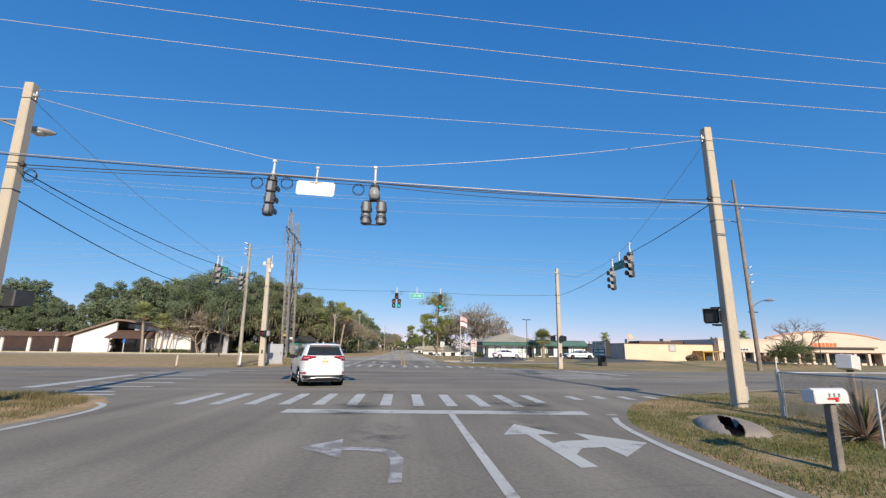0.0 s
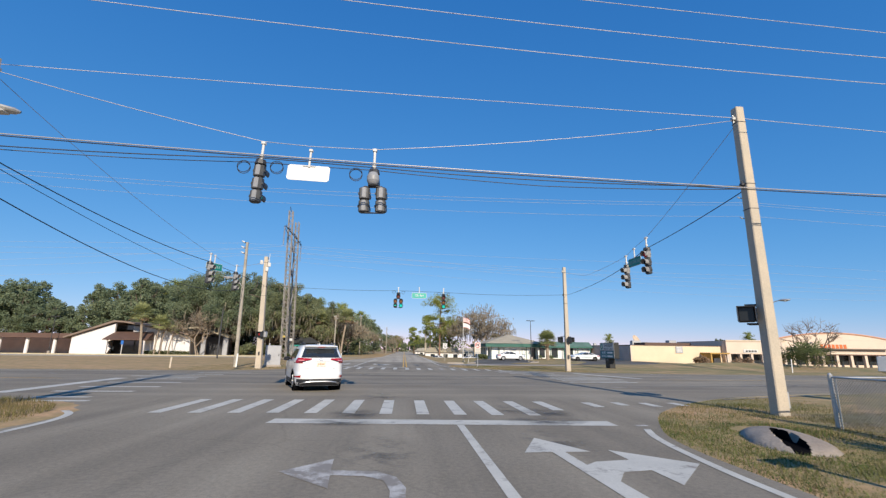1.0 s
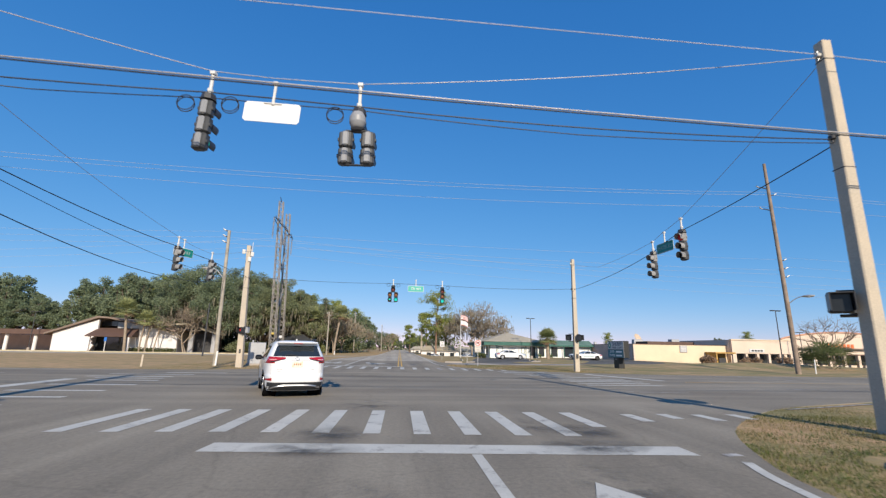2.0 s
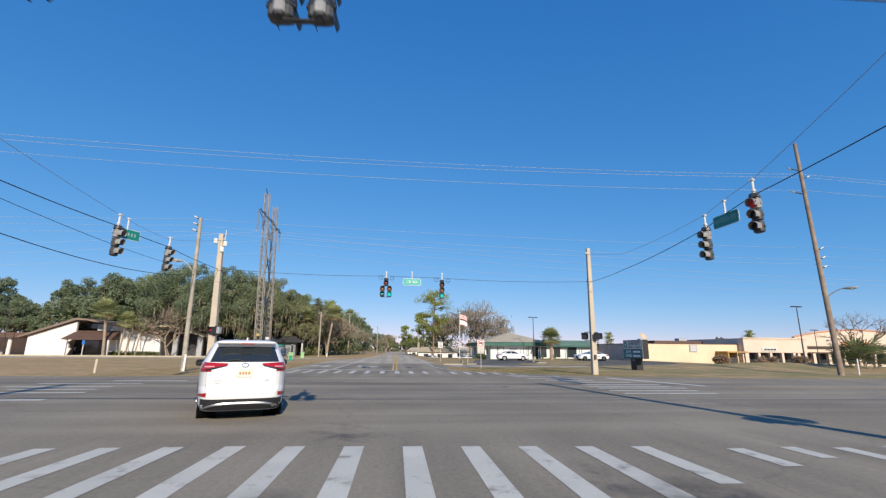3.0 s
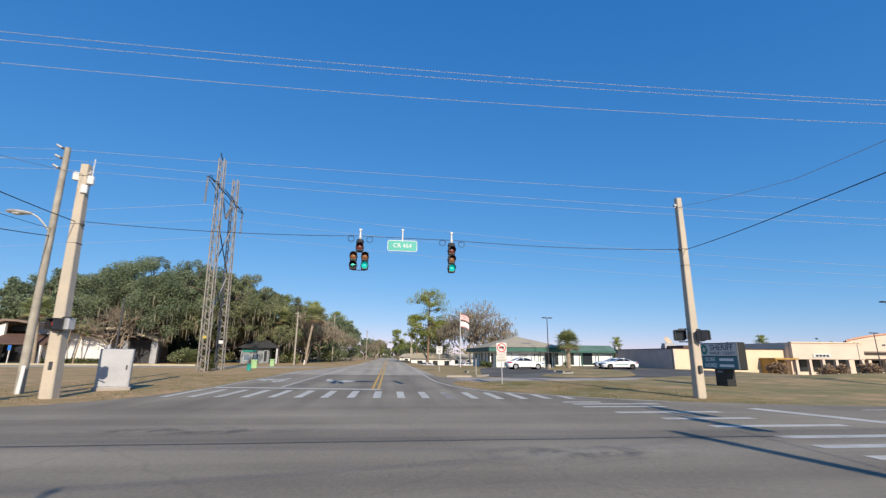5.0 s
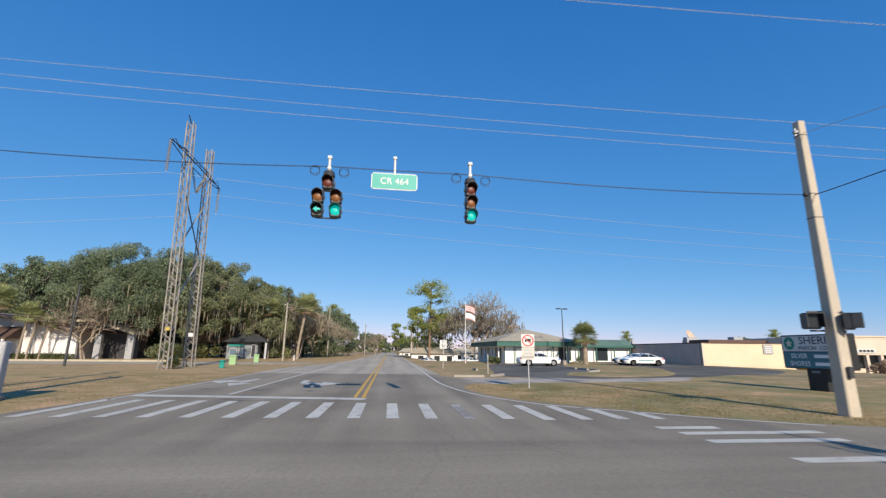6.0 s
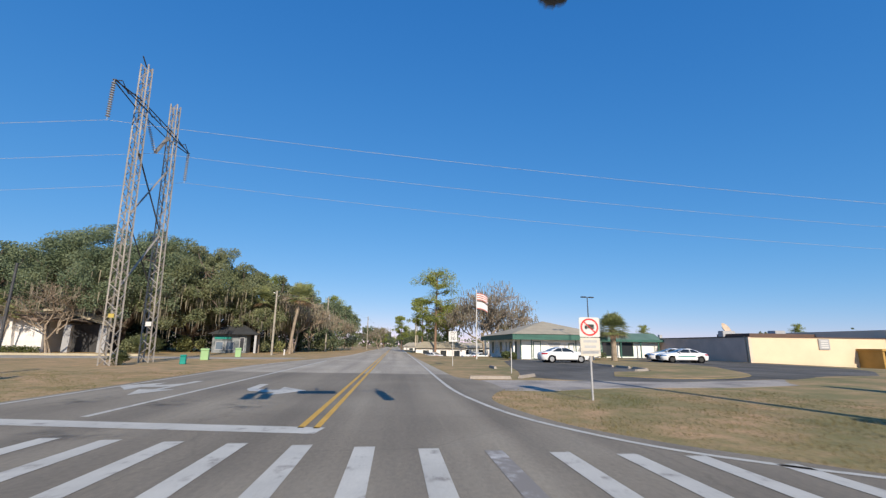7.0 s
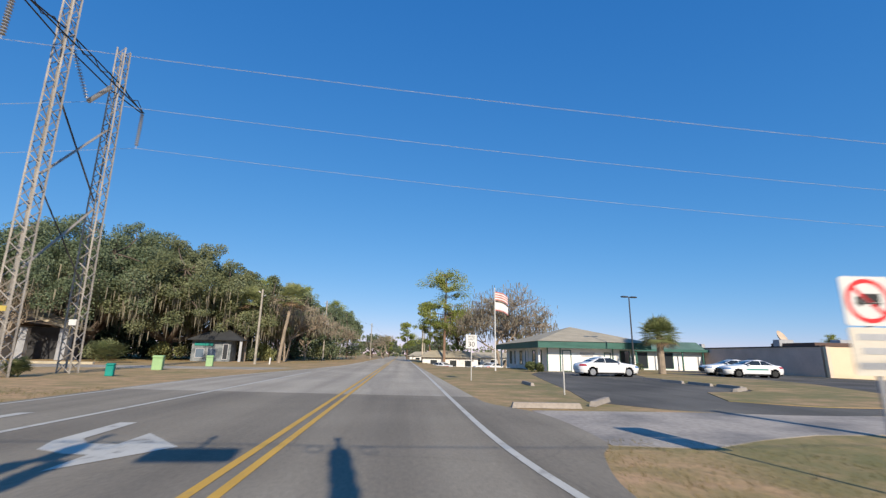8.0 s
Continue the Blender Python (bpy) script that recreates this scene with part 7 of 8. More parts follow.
    s = thing("parking_sign", "small blue parking sign on a white post", "road sign", at=pose(-52.4, 87.0, 0, 0, 0, -10))
    part("post", Geo().box((0, 0, 0.9), (0.12, 0.1, 2.2), ch=0.01), SIGN_WHITE, s)
    part("panel", Geo().box((0, -0.07, 2.15), (0.5, 0.03, 0.7), ch=0.01), SIGN_BLUE, s)


chapel()


def kiosk():
    e = thing("drive_through_kiosk", "small dark-roofed kiosk with pale windows", "kiosk", at=pose(-22.8, 98.5, 0, 0, 0, 6))
    part("wall", Geo().box((0, 1.6, 1.3), (4.6, 3.0, 2.8)), material("kiosk_blue_grey", (0.1, 0.115, 0.125), 0.8, var=0.45, scale=1.4, bump=0.1, second=(0.24, 0.26, 0.27)), e, "mottled blue-grey wall")
    g = Geo()
    g.add([(-2.9, -0.8, 2.6), (4.0, -0.8, 2.6), (4.0, 4.0, 2.6), (-2.9, 4.0, 2.6), (-0.3, 1.6, 4.0), (1.6, 1.6, 4.0)], [(0, 1, 5, 4), (1, 2, 5), (2, 3, 4, 5), (3, 0, 4), (3, 2, 1, 0)])
    part("roof", g, material("roof_charcoal", (0.04, 0.042, 0.045), 0.8, var=0.2, bump=0.3), e, "charcoal hip roof", smooth=0)
    for x in (-1.3, 0.1):
        window(e, (x, 0.1, 1.0), 1.0, 1.1, SIGN_SLATE, CABINET_GREY)
    part("sign_band", Geo().box((-0.9, 0.05, 2.1), (2.2, 0.08, 0.35)), SIGN_GREEN_DARK, e, "dark green sign band")
    window(e, (1.7, 0.1, 1.2), 0.6, 1.9, WINDOW_GLASS, CABINET_GREY)
    part("pier", Geo().box((3.6, -0.4, 1.2), (0.3, 0.3, 2.8)), CABINET_GREY, e)


kiosk()


def far_house(x, y, w, roof_mat, label):
    e = thing("house", label, "house", at=pose(x, y, height(x, y), 0, 0, random.Random(int(x)).uniform(-8, 8)), group="distant houses")
    part("wall", Geo().box((0, 3, 1.0), (w, 6, 2.4)), STUCCO_WHITE, e)
    g = Geo()
    g.add([(-w / 2 - 0.6, -0.6, 2.1), (w / 2 + 0.6, -0.6, 2.1), (w / 2 + 0.6, 6.6, 2.1), (-w / 2 - 0.6, 6.6, 2.1), (-w / 2 + 1.5, 3, 3.3), (w / 2 - 1.5, 3, 3.3)], [(0, 1, 5, 4), (1, 2, 5), (2, 3, 4, 5), (3, 0, 4), (3, 2, 1, 0)])
    part("roof", g, roof_mat, e, smooth=0)
    for k in (-0.3, 0.05, 0.32):
        window(e, (w * k, 0, 1.15), 1.2, 1.1, frame_mat=SIDING_WHITE)


far_house(9.6, 116, 9.5, ROOF_TAN, "low distant house with a brown roof")
far_house(21, 138, 10, ROOF_TAN, "low distant house with a tan roof")
far_house(9, 165, 11, ROOF_TAN, "low distant house with a pale roof")

# concrete wheel stops and kerb ends in the car park
for x, y, r in ((5.25, 51.0, -4), (7.3, 52.2, 53), (17.4, 66.8, 98), (17.3, 64.6, 94), (17.5, 62.4, 90), (17.6, 60.3, 86), (16.6, 58.3, 40), (7.5, 60.8, 88)):
    g = Geo()
    g.add([(-0.95, -0.1, 0), (0.95, -0.1, 0), (0.95, 0.1, 0), (-0.95, 0.1, 0), (-0.9, -0.06, 0.14), (0.9, -0.06, 0.14), (0.9, 0.06, 0.14), (-0.9, 0.06, 0.14)], [(0, 1, 5, 4), (1, 2, 6, 5), (2, 3, 7, 6), (3, 0, 4, 7), (4, 5, 6, 7)])
    solid("wheel_stop", g, CONCRETE, "pale concrete wheel stop on the asphalt", "wheel stop", at=pose(x, y, height(x, y), 0, 0, r), group="wheel stops", smooth=0)


def car_park_lamp(x, y, h, two=True):
    z = height(x, y)
    e = thing("car_park_lamp", "slim dark car park lamp with flat heads", "street lamp", at=pose(x, y, z, 0, 0, 10), group="car park lamps")
    part("pole", Geo().cyl((0, 0, -0.2), (0, 0, h), 0.075, 0.05, 10), STEEL_DARK, e)
    part("base", Geo().cyl((0, 0, -0.1), (0, 0, 0.5), 0.25, n=14), CONCRETE, e)
    for s in (-1, 1):
        part("lamp_head", Geo().box((s * 0.46, 0, h), (0.6, 0.34, 0.12), ch=0.03).cyl((0, 0, h - 0.03), (s * 0.3, 0, h), 0.03, n=8), STEEL_DARK, e)


car_park_lamp(21.6, 77.0, 6.75)
car_park_lamp(46.2, 53.6, 6.9)
car_park_lamp(67.4, 72.7, 5.9)
car_park_lamp(75.4, 74.0, 6.2)
car_park_lamp(-67.0, 90.0, 6.9)
wood_pole("thin dark pole on the dry lawn", (-27.0, 65.9), (-26.9, 65.8, 7.0), 0.11, 0.08, STEEL_DARK)

# flagpole with two flags
e = thing("flagpole", "white flagpole with two flags in a light wind", "flagpole", at=pose(10.0, 80.5, 0))
part("pole", Geo().cyl((0, 0, -0.2), (0, 0, 7.6), 0.075, 0.04, 12).cyl((0, 0, 7.6), (0, 0, 7.72), 0.07, 0.05, 10), SIGN_WHITE, e)
for z, mat, n in ((6.55, CLOTH_WHITE, "flag"), (5.55, CLOTH_WHITE, "flag")):
    g = Geo()
    for j in range(7):
        for i in range(11):
            u, v = i / 10, j / 6
            g.v.append((0.05 + 1.25 * u, 0.14 * math.sin(u * 7 + v) * u, z + 0.8 * v - 0.45 * u * u))
    g.f = [(j * 11 + i, j * 11 + i + 1, (j + 1) * 11 + i + 1, (j + 1) * 11 + i) for j in range(6) for i in range(10)]
    f = part(n, g, mat, e)
    for k in range(4 if z > 6 else 1):
        g = Geo()
        for j in range(2):
            for i in range(11):
                u, v = i / 10, (2 * k + j) / 7
                g.v.append((0.05 + 1.25 * u, 0.14 * math.sin(u * 7 + v) * u - 0.008, z + 0.8 * v - 0.45 * u * u))
        g.f = [(i, i + 1, 12 + i, 11 + i) for i in range(10)]
        part("stripe", g, CLOTH_RED, f)

# ---- trees and plants ----
def leaf_cloud(g, pts, size, rng, droop=0.7):
    """A leaf at each point: a quad turned anyhow."""
    n = len(pts)
    d = rng.normal(size=(n, 3)) * (1, 1, droop)
    d /= np.linalg.norm(d, axis=1)[:, None]
    u = np.cross(d, rng.normal(size=(n, 3)))
    u /= np.linalg.norm(u, axis=1)[:, None]
    s = size * rng.uniform(0.6, 1.3, (n, 1))
    d, u = d * s, u * s * 0.55
    quad = np.stack([pts - d, pts + u, pts + d, pts - u], 1).reshape(-1, 3)
    k = len(g.v)
    g.v.extend(map(tuple, quad.tolist()))
    g.f.extend((k + 4 * i, k + 4 * i + 1, k + 4 * i + 2, k + 4 * i + 3) for i in range(n))


def lobe(c, r, n, rng, flat=0.65):
    """Points in a clump, thicker towards its skin."""
    d = rng.normal(size=(n, 3))
    d /= np.linalg.norm(d, axis=1)[:, None]
    q = rng.uniform(0.12, 1.0, (n, 1)) ** 0.45 + rng.normal(size=(n, 1)) * 0.07
    return d * q * np.array((r, r, r * flat)) + np.array(c)


def moss_strips(g, tips, n, rng, length=1.2):
    for k in rng.choice(len(tips), n):
        x, y, z = tips[k] + rng.normal(size=3) * (0.7, 0.7, 0.3)
        l, w, a = length * rng.uniform(0.4, 1.2), rng.uniform(0.03, 0.075), rng.uniform(0, 3.14)
        dx, dy = w * math.cos(a), w * math.sin(a)
        g.add([(x - dx, y - dy, z), (x + dx, y + dy, z), (x + dx * 0.7, y + dy * 0.7, z - l * 0.6), (x, y, z - l), (x - dx * 0.7, y - dy * 0.7, z - l * 0.6)], [(0, 1, 2, 3, 4)])


def bent(a, b, rng, bow=0.12, n=4):
    a, b = Vector(a), Vector(b)
    l = (b - a).length
    o = Vector(rng.normal(size=3)) * l * bow
    return [a.lerp(b, k / n) + o * math.sin(math.pi * k / n) for k in range(n + 1)]


def oak(seed, h, r, label, leaf_mat=OAK_LEAF, leaves=15000, at=(0, 0), moss=True, size=0.13, count=120):
    """A broad live oak: short trunk, wide limbs, domed crown of many leaf clumps with gaps."""
    rng = np.random.default_rng(seed)
    e = thing("oak_tree", label, "tree", at=pose(at[0], at[1], height(*at)), group="live oaks")
    g = Geo()
    th = h * 0.16
    g.tube([(0, 0, -0.3), (0.12, 0, th * 0.3), (0, 0.1, th)], h * 0.052, 12, h * 0.042)
    limbs = []
    for k in range(8):
        a = 2 * math.pi * k / 8 + rng.uniform(-0.3, 0.3)
        q = rng.uniform(0.4, 0.72) * r
        p = bent((0, 0, th * 0.92), (q * math.cos(a), q * math.sin(a), h * rng.uniform(0.4, 0.7)), rng, 0.1, 5)
        g.tube(p, h * 0.022, 8, h * 0.009)
        limbs.append(p)
    lobes = []
    count *= 3
    while len(lobes) < count:
        a, q = rng.uniform(0, 6.283), math.sqrt(rng.uniform(0, 1))
        dome = math.sqrt(max(0.0, 1 - 0.88 * q * q))
        low = 0.4 - 0.2 * q
        z = h * (low + (0.93 - low) * dome * rng.uniform(0.0, 1.0) ** 0.45)
        c = np.array((r * 0.93 * q * math.cos(a), r * 0.93 * q * math.sin(a), z))
        if noise.noise(Vector(c) * (2.6 / r) + Vector((seed, 0, 0))) > -0.22:
            lobes.append((c * (1 + 0.06 * rng.normal()), r * rng.uniform(0.05, 0.14)))
    for c, _ in lobes[::3]:
        p = min((q for l in limbs for q in l[2:]), key=lambda q: (q - Vector(c)).length)
        g.tube(bent(p, c, rng, 0.1, 3), h * 0.007, 5, h * 0.002)
    part("trunk", g, BARK_OAK, e)
    g = Geo()
    for c, s in lobes:
        leaf_cloud(g, lobe(c, s, int(leaves // count * (s / (0.095 * r)) ** 1.6) + 8, rng, 0.8), size, rng)
    part("crown", g, leaf_mat, e, smooth=0)
    if moss:
        g = Geo()
        moss_strips(g, [c - np.array((0, 0, s * 0.5)) for c, s in lobes if c[2] < h * 0.6], 1300, rng, 1.7)
        tagged(part("hanging_moss", g, MOSS, e, "grey hanging moss", smooth=0), kind="stuff")
    return e


def pine(seed, h, label, at, spread=0.2, crown=0.42):
    """A tall pine: bare trunk, uneven tufts of needles on level branches near the top."""
    rng = np.random.default_rng(seed)
    e = thing("pine_tree", label, "tree", at=pose(at[0], at[1], height(*at)), group="pines")
    g = Geo()
    lean = rng.uniform(-0.03, 0.03, 2) * h
    trunk = [(lean[0] * t * t, lean[1] * t * t, -0.3 + (h * 0.96 + 0.3) * t) for t in [k / 6 for k in range(7)]]
    g.tube(trunk, h * 0.016, 8, h * 0.005)
    tufts = []
    for k in range(44):
        t = 1 - crown * rng.uniform(0, 1) ** 1.1
        a = rng.uniform(0, 6.283)
        q = h * spread * (0.35 + 0.65 * math.sin(math.pi * min(1, (1 - t) / crown * 0.8 + 0.12))) * rng.uniform(0.4, 1.1)
        b = Vector((lean[0] * t * t, lean[1] * t * t, h * t * 0.97))
        c = b + Vector((q * math.cos(a), q * math.sin(a), h * 0.035))
        g.tube([b, b.lerp(c, 0.5) + Vector((0, 0, 0.12)), c], h * 0.004, 5, h * 0.0015)
        tufts.append((np.array(c), h * rng.uniform(0.05, 0.1)))
        tufts.append((np.array(b.lerp(c, 0.6)), h * rng.uniform(0.03, 0.05)))
    part("trunk", g, BARK_PINE, e)
    g = Geo()
    for c, s in tufts:
        leaf_cloud(g, lobe(c, s, 130, rng, 0.75), 0.12, rng)
    part("crown", g, PINE_LEAF, e, smooth=0)
    return e


def bare_tree(seed, h, r, label, at, moss=350, mat=BARK_GREY, kind="bare_tree", depth=5, twig=0.016):
    """A leafless tree with fine twigs and some hanging moss; h and r are its true height and reach."""
    rng = np.random.default_rng(seed)
    e = thing(kind, label, "tree", at=pose(at[0], at[1], height(*at)), group="bare trees")
    runs, tips = [], []

    def grow(p, d, l, w, left):
        q = p + d * l
        runs.append((bent(p, q, rng, 0.07, 2), w, left))
        if left == 0:
            tips.append(q)
            return
        for _ in range(3 if left != 3 else 4):
            s = Vector((rng.normal(), rng.normal(), rng.normal() * 0.4))
            grow(p + d * l * rng.uniform(0.6, 1.0), (d * 0.85 + s * 0.6 + Vector((0, 0, 0.12))).normalized(), l * rng.uniform(0.6, 0.84), w * 0.62, left - 1)

    for k in range(2):
        grow(Vector((0.15 * k, 0.1 * k, 0)), Vector((0.3 * (k - 0.5), 0.1 * rng.normal(), 1)).normalized(), h * 0.25, h * 0.018, depth)
    top = max(q.z for q in tips)
    reach = sorted(math.hypot(q.x, q.y) for q in tips)[int(len(tips) * 0.96)]
    fit = lambda q: Vector((q.x * r / reach, q.y * r / reach, q.z * h / top - (0.15 if q.z < 0.01 else 0)))
    g, fine = Geo(), Geo()
    for pts, w, left in runs:
        w = max(w, twig)
        (g if left > 1 else fine).tube([fit(q) for q in pts], w, 6 if left > 2 else 3, max(w * 0.65, twig * 0.7))
    part("trunk", g, mat, e)
    tagged(part("twig_mass", fine, mat, e, smooth=0), kind="stuff")
    g = Geo()
    moss_strips(g, [np.array(fit(q)) for q in tips], moss, rng, 0.9)
    tagged(part("hanging_moss", g, MOSS, e, "grey hanging moss", smooth=0), kind="stuff")
    return e


def fan_leaf(g, c, d, size, rng, blades=17):
    """A palm fan: a stalk and a half circle of narrow drooping blades."""
    d = d.normalized()
    side = d.cross(Vector((0, 0, 1)))
    side = side.normalized() if side.length > 0.01 else Vector((1, 0, 0))
    up = side.cross(d)
    hub = c + d * size * 0.9
    g.tube([c, hub], 0.018, 3)
    for k in range(blades):
        a = radians(-95 + 190 * k / (blades - 1))
        v = (d * math.cos(a) + side * math.sin(a)).normalized()
        w = (v.cross(up)).normalized() * size * 0.045
        m, t = hub + v * size * 0.55 + up * 0.03, hub + v * size * rng.uniform(0.85, 1.1) - Vector((0, 0, size * 0.12))
        g.add([hub, m + w, t, m - w], [(0, 1, 2, 3)])


def palm(seed, h, label, at, lean=0.0, fans=34, size=1.0, r=0.2):
    rng = np.random.default_rng(seed)
    e = thing("palm_tree", label, "palm", at=pose(at[0], at[1], height(*at)), group="cabbage palms")
    g = Geo()
    p = [Vector((lean * (k / 8) ** 1.5, 0, -0.2 + (h + 0.2) * k / 8)) for k in range(9)]
    g.tube(p, r, 10, r * 0.8)
    for k in range(40):
        t = rng.uniform(0.72, 1.0)
        a = rng.uniform(0, 6.28)
        c = Vector((lean * t ** 1.5, 0, h * t))
        d = Vector((math.cos(a), math.sin(a), 0))
        g.tube([c + d * r * 0.7, c + d * r * 1.25 + Vector((0, 0, 0.2))], 0.04, 4, 0.02)
    part("trunk", g, BARK_GREY, e)
    g, dead = Geo(), Geo()
    for k in range(fans):
        a = 2.4 * k + rng.uniform(-0.2, 0.2)
        el = radians(82 - 118 * k / fans)
        d = Vector((math.cos(a) * math.cos(el), math.sin(a) * math.cos(el), math.sin(el)))
        fan_leaf(dead if k > fans * 0.93 else g, p[-1] + Vector((0, 0, 0.1)), d, size * rng.uniform(0.85, 1.1), rng)
    part("crown", g, PALM_LEAF, e, smooth=0)
    part("dry_fronds", dead, DRY_LEAF, e, "dry brown hanging fronds", smooth=0)
    return e


def palmetto(seed, at, w, h, label):
    """A trunkless clump of fan leaves."""
    rng = np.random.default_rng(seed)
    g = Geo()
    for k in range(44):
        a, q = rng.uniform(0, 6.28), rng.uniform(0, 0.75) * w / 2
        el = radians(rng.uniform(15, 85))
        c = Vector((q * math.cos(a), q * math.sin(a) * 0.7, rng.uniform(0, 0.45) * h))
        fan_leaf(g, c, Vector((math.cos(a) * math.cos(el), math.sin(a) * math.cos(el), math.sin(el))), h * rng.uniform(0.36, 0.55), rng, 12)
    return solid("palmetto_clump", g, BUSH_LEAF, label, "shrub", at=pose(at[0], at[1], height(*at) - 0.05), smooth=0, group="palmetto clumps")


def bush(seed, at, w, h, mat, label, n=1600, name="bush"):
    rng = np.random.default_rng(seed)
    g = Geo()
    for k in range(9):
        c = (rng.uniform(-0.35, 0.35) * w, rng.uniform(-0.3, 0.3) * w, h * rng.uniform(0.3, 0.68))
        leaf_cloud(g, lobe(c, min(w, h) * 0.34, n // 9, rng, 0.9), 0.13, rng)
        g.tube([(c[0] * 0.2, c[1] * 0.2, -0.1), c], 0.03, 4, 0.01)
    return solid(name, g, mat, label, "bush", at=pose(at[0], at[1], height(*at)), smooth=0, group="bushes")


oaks = [oak(11, 18.4, 12.6, "huge dark live oak with a broad dome", OAK_LEAF, 150000, (-38.0, 98.8), count=150), oak(12, 16.6, 10.6, "broad live oak with olive leaves", OAK_LEAF_DRY, 120000, (-30.0, 102)), oak(13, 13.6, 8.2, "rounded live oak beside the kiosk", OAK_LEAF_DRY, 80000, (-22.5, 107))]
far_oaks = [oak(14, 16.5, 10.5, "dark live oak behind the chapel", OAK_LEAF, 46000, (-50.5, 116), False, 0.19, 110), oak(15, 17.0, 8.8, "grey-green live oak behind the chapel", OAK_LEAF, 42000, (-59.5, 110), False, 0.19, 100), oak(16, 15.0, 8.5, "rounded tree beyond the shops, painted pale for haze", FAR_LEAF_HAZED, 22000, (129, 175), False, 0.26, 60)]
for k, (x, y, s, rot) in enumerate(((-68, 122, 1.16, 200), (-80, 126, 1.02, 20), (-97, 128, 0.85, 70), (-106, 131, 1.15, 300), (-117, 126, 1.12, 10), (-130, 136, 1.0, 150), (-60, 130, 1.05, 250), (-18, 121, 0.72, 220), (-15, 138, 0.72, 30), (-41, 118, 0.85, 75))):
    c = copy_thing(far_oaks[k % 2], pose(x, y, 0, 0, 0, rot) @ Matrix.Scale(s, 4))
    tagged(c, "dark live oak behind the chapel" if x < -40 else "olive live oak along the road")
far_oaks[2].matrix_basis = pose(129, 175, 0) @ Matrix.Diagonal((0.4, 0.4, 0.5, 1))
pine(21, 16.6, "tall slender pine with an open crown", (8.4, 115), 0.27, 0.62)
p0 = pine(22, 10.5, "small pine with sparse tufts", (6.2, 119), 0.26, 0.7)
p1 = pine(23, 15.0, "tall pine with rounded tufts", (-25.6, 126), 0.2, 0.55)
for x, y, s, rot, o in ((-19.3, 131, 0.95, 50, p1), (-15.2, 150, 0.9, 120, p1), (-12.0, 172, 0.62, 200, p1), (-30, 130, 1.02, 300, p1), (-22, 142, 0.95, 20, p1), (-13.2, 160, 0.78, 250, p1), (-59, 118, 1.2, 90, p1), (11.5, 121, 1.0, 80, p0), (2.5, 145, 0.8, 10, p0), (142, 175, 0.72, 0, p1), (70, 150, 0.55, 0, p1), (30, 150, 0.75, 160, p0), (-72, 131, 1.1, 10, p1), (-3.5, 205, 0.7, 30, p0)):
    tagged(copy_thing(o, pose(x, y, height(x, y), 0, 0, rot) @ Matrix.Scale(s, 4)), "pine with loose dark tufts in the distance")
bare_tree(31, 14.0, 8.6, "tall bare hardwood hung with moss", (17.4, 112), 2200, depth=6, twig=0.03)
b0 = bare_tree(32, 8.6, 5.2, "bare spreading tree hung with grey moss", (-17.6, 110), 800, twig=0.03)
b1 = bare_tree(33, 8.8, 6.2, "bare crooked tree beside the chapel", (-39.7, 88.4), 160, twig=0.017)
for x, y, s, rot, o, lab in ((-15.2, 118, 0.95, 70, b0, "bare spreading tree hung with grey moss"), (-20.5, 112, 1.0, 190, b0, "bare spreading tree hung with grey moss"), (-15.5, 106, 1.12, 40, b0, "bare spreading tree hung with grey moss"), (-12.4, 127, 0.9, 20, b0, "bare spreading tree hung with grey moss"), (12.6, 124, 1.4, 140, b0, "bare hardwood hung with moss"), (22.5, 121, 1.3, 250, b0, "bare hardwood hung with moss"), (-4.0, 168, 0.8, 30, b1, "bare tree in the distance")):
    tagged(copy_thing(o, pose(x, y, height(x, y), 0, 0, rot) @ Matrix.Scale(s, 4)), lab)
for x, y, sc, o in ((-9, 196, 0.5, far_oaks[0]), (-6.5, 232, 0.5, far_oaks[1]), (9, 205, 0.42, far_oaks[1]), (7.5, 240, 0.5, far_oaks[0]), (14, 190, 0.42, far_oaks[1]), (-5, 262, 0.55, far_oaks[0]), (5.5, 275, 0.5, far_oaks[1])):
    tagged(copy_thing(o, pose(x, y, 0, 0, 0, x * 31) @ Matrix.Scale(sc, 4)), "small distant oak where the road fades out")
tagged(copy_thing(far_oaks[2], pose(25.2, 122, height(25.2, 122), 0, 0, 100) @ Matrix.Scale(0.66, 4)), "green leafy tree behind the office")
for x, y, s in ((62, 152, 0.58), (75, 158, 0.56), (84, 145, 0.45), (55, 165, 0.48), (95, 170, 0.5), (44, 160, 0.5), (50, 172, 0.48), (66, 178, 0.56), (79, 182, 0.58), (88, 176, 0.52), (101, 186, 0.52), (112, 178, 0.52), (36, 176, 0.46), (124, 190, 0.52), (30, 186, 0.45)):
    tagged(copy_thing(far_oaks[2], pose(x, y, 0, 0, 0, x * 7) @ Matrix.Scale(s, 4)), "rounded green tree beyond the shops")
palm(41, 3.3, "cabbage palm with a ragged round head", (24.9, 78.3), 0.0, 64, 1.12, 0.33)
palm(42, 8.0, "leaning cabbage palm with a small head", (-14.3, 98.5), 1.0, 38, 1.35, 0.22)
palm(45, 7.8, "cabbage palm with a loose round head", (-19.5, 101.0), -0.2, 38, 1.35, 0.22)
palm(43, 7.2, "cabbage palm before the chapel door", (-49.0, 86.8), -0.7, 40, 1.35, 0.24)
palm(44, 5.6, "slender cabbage palm by the chapel wall", (-47.3, 88.2), 0.4, 34, 1.15, 0.14)
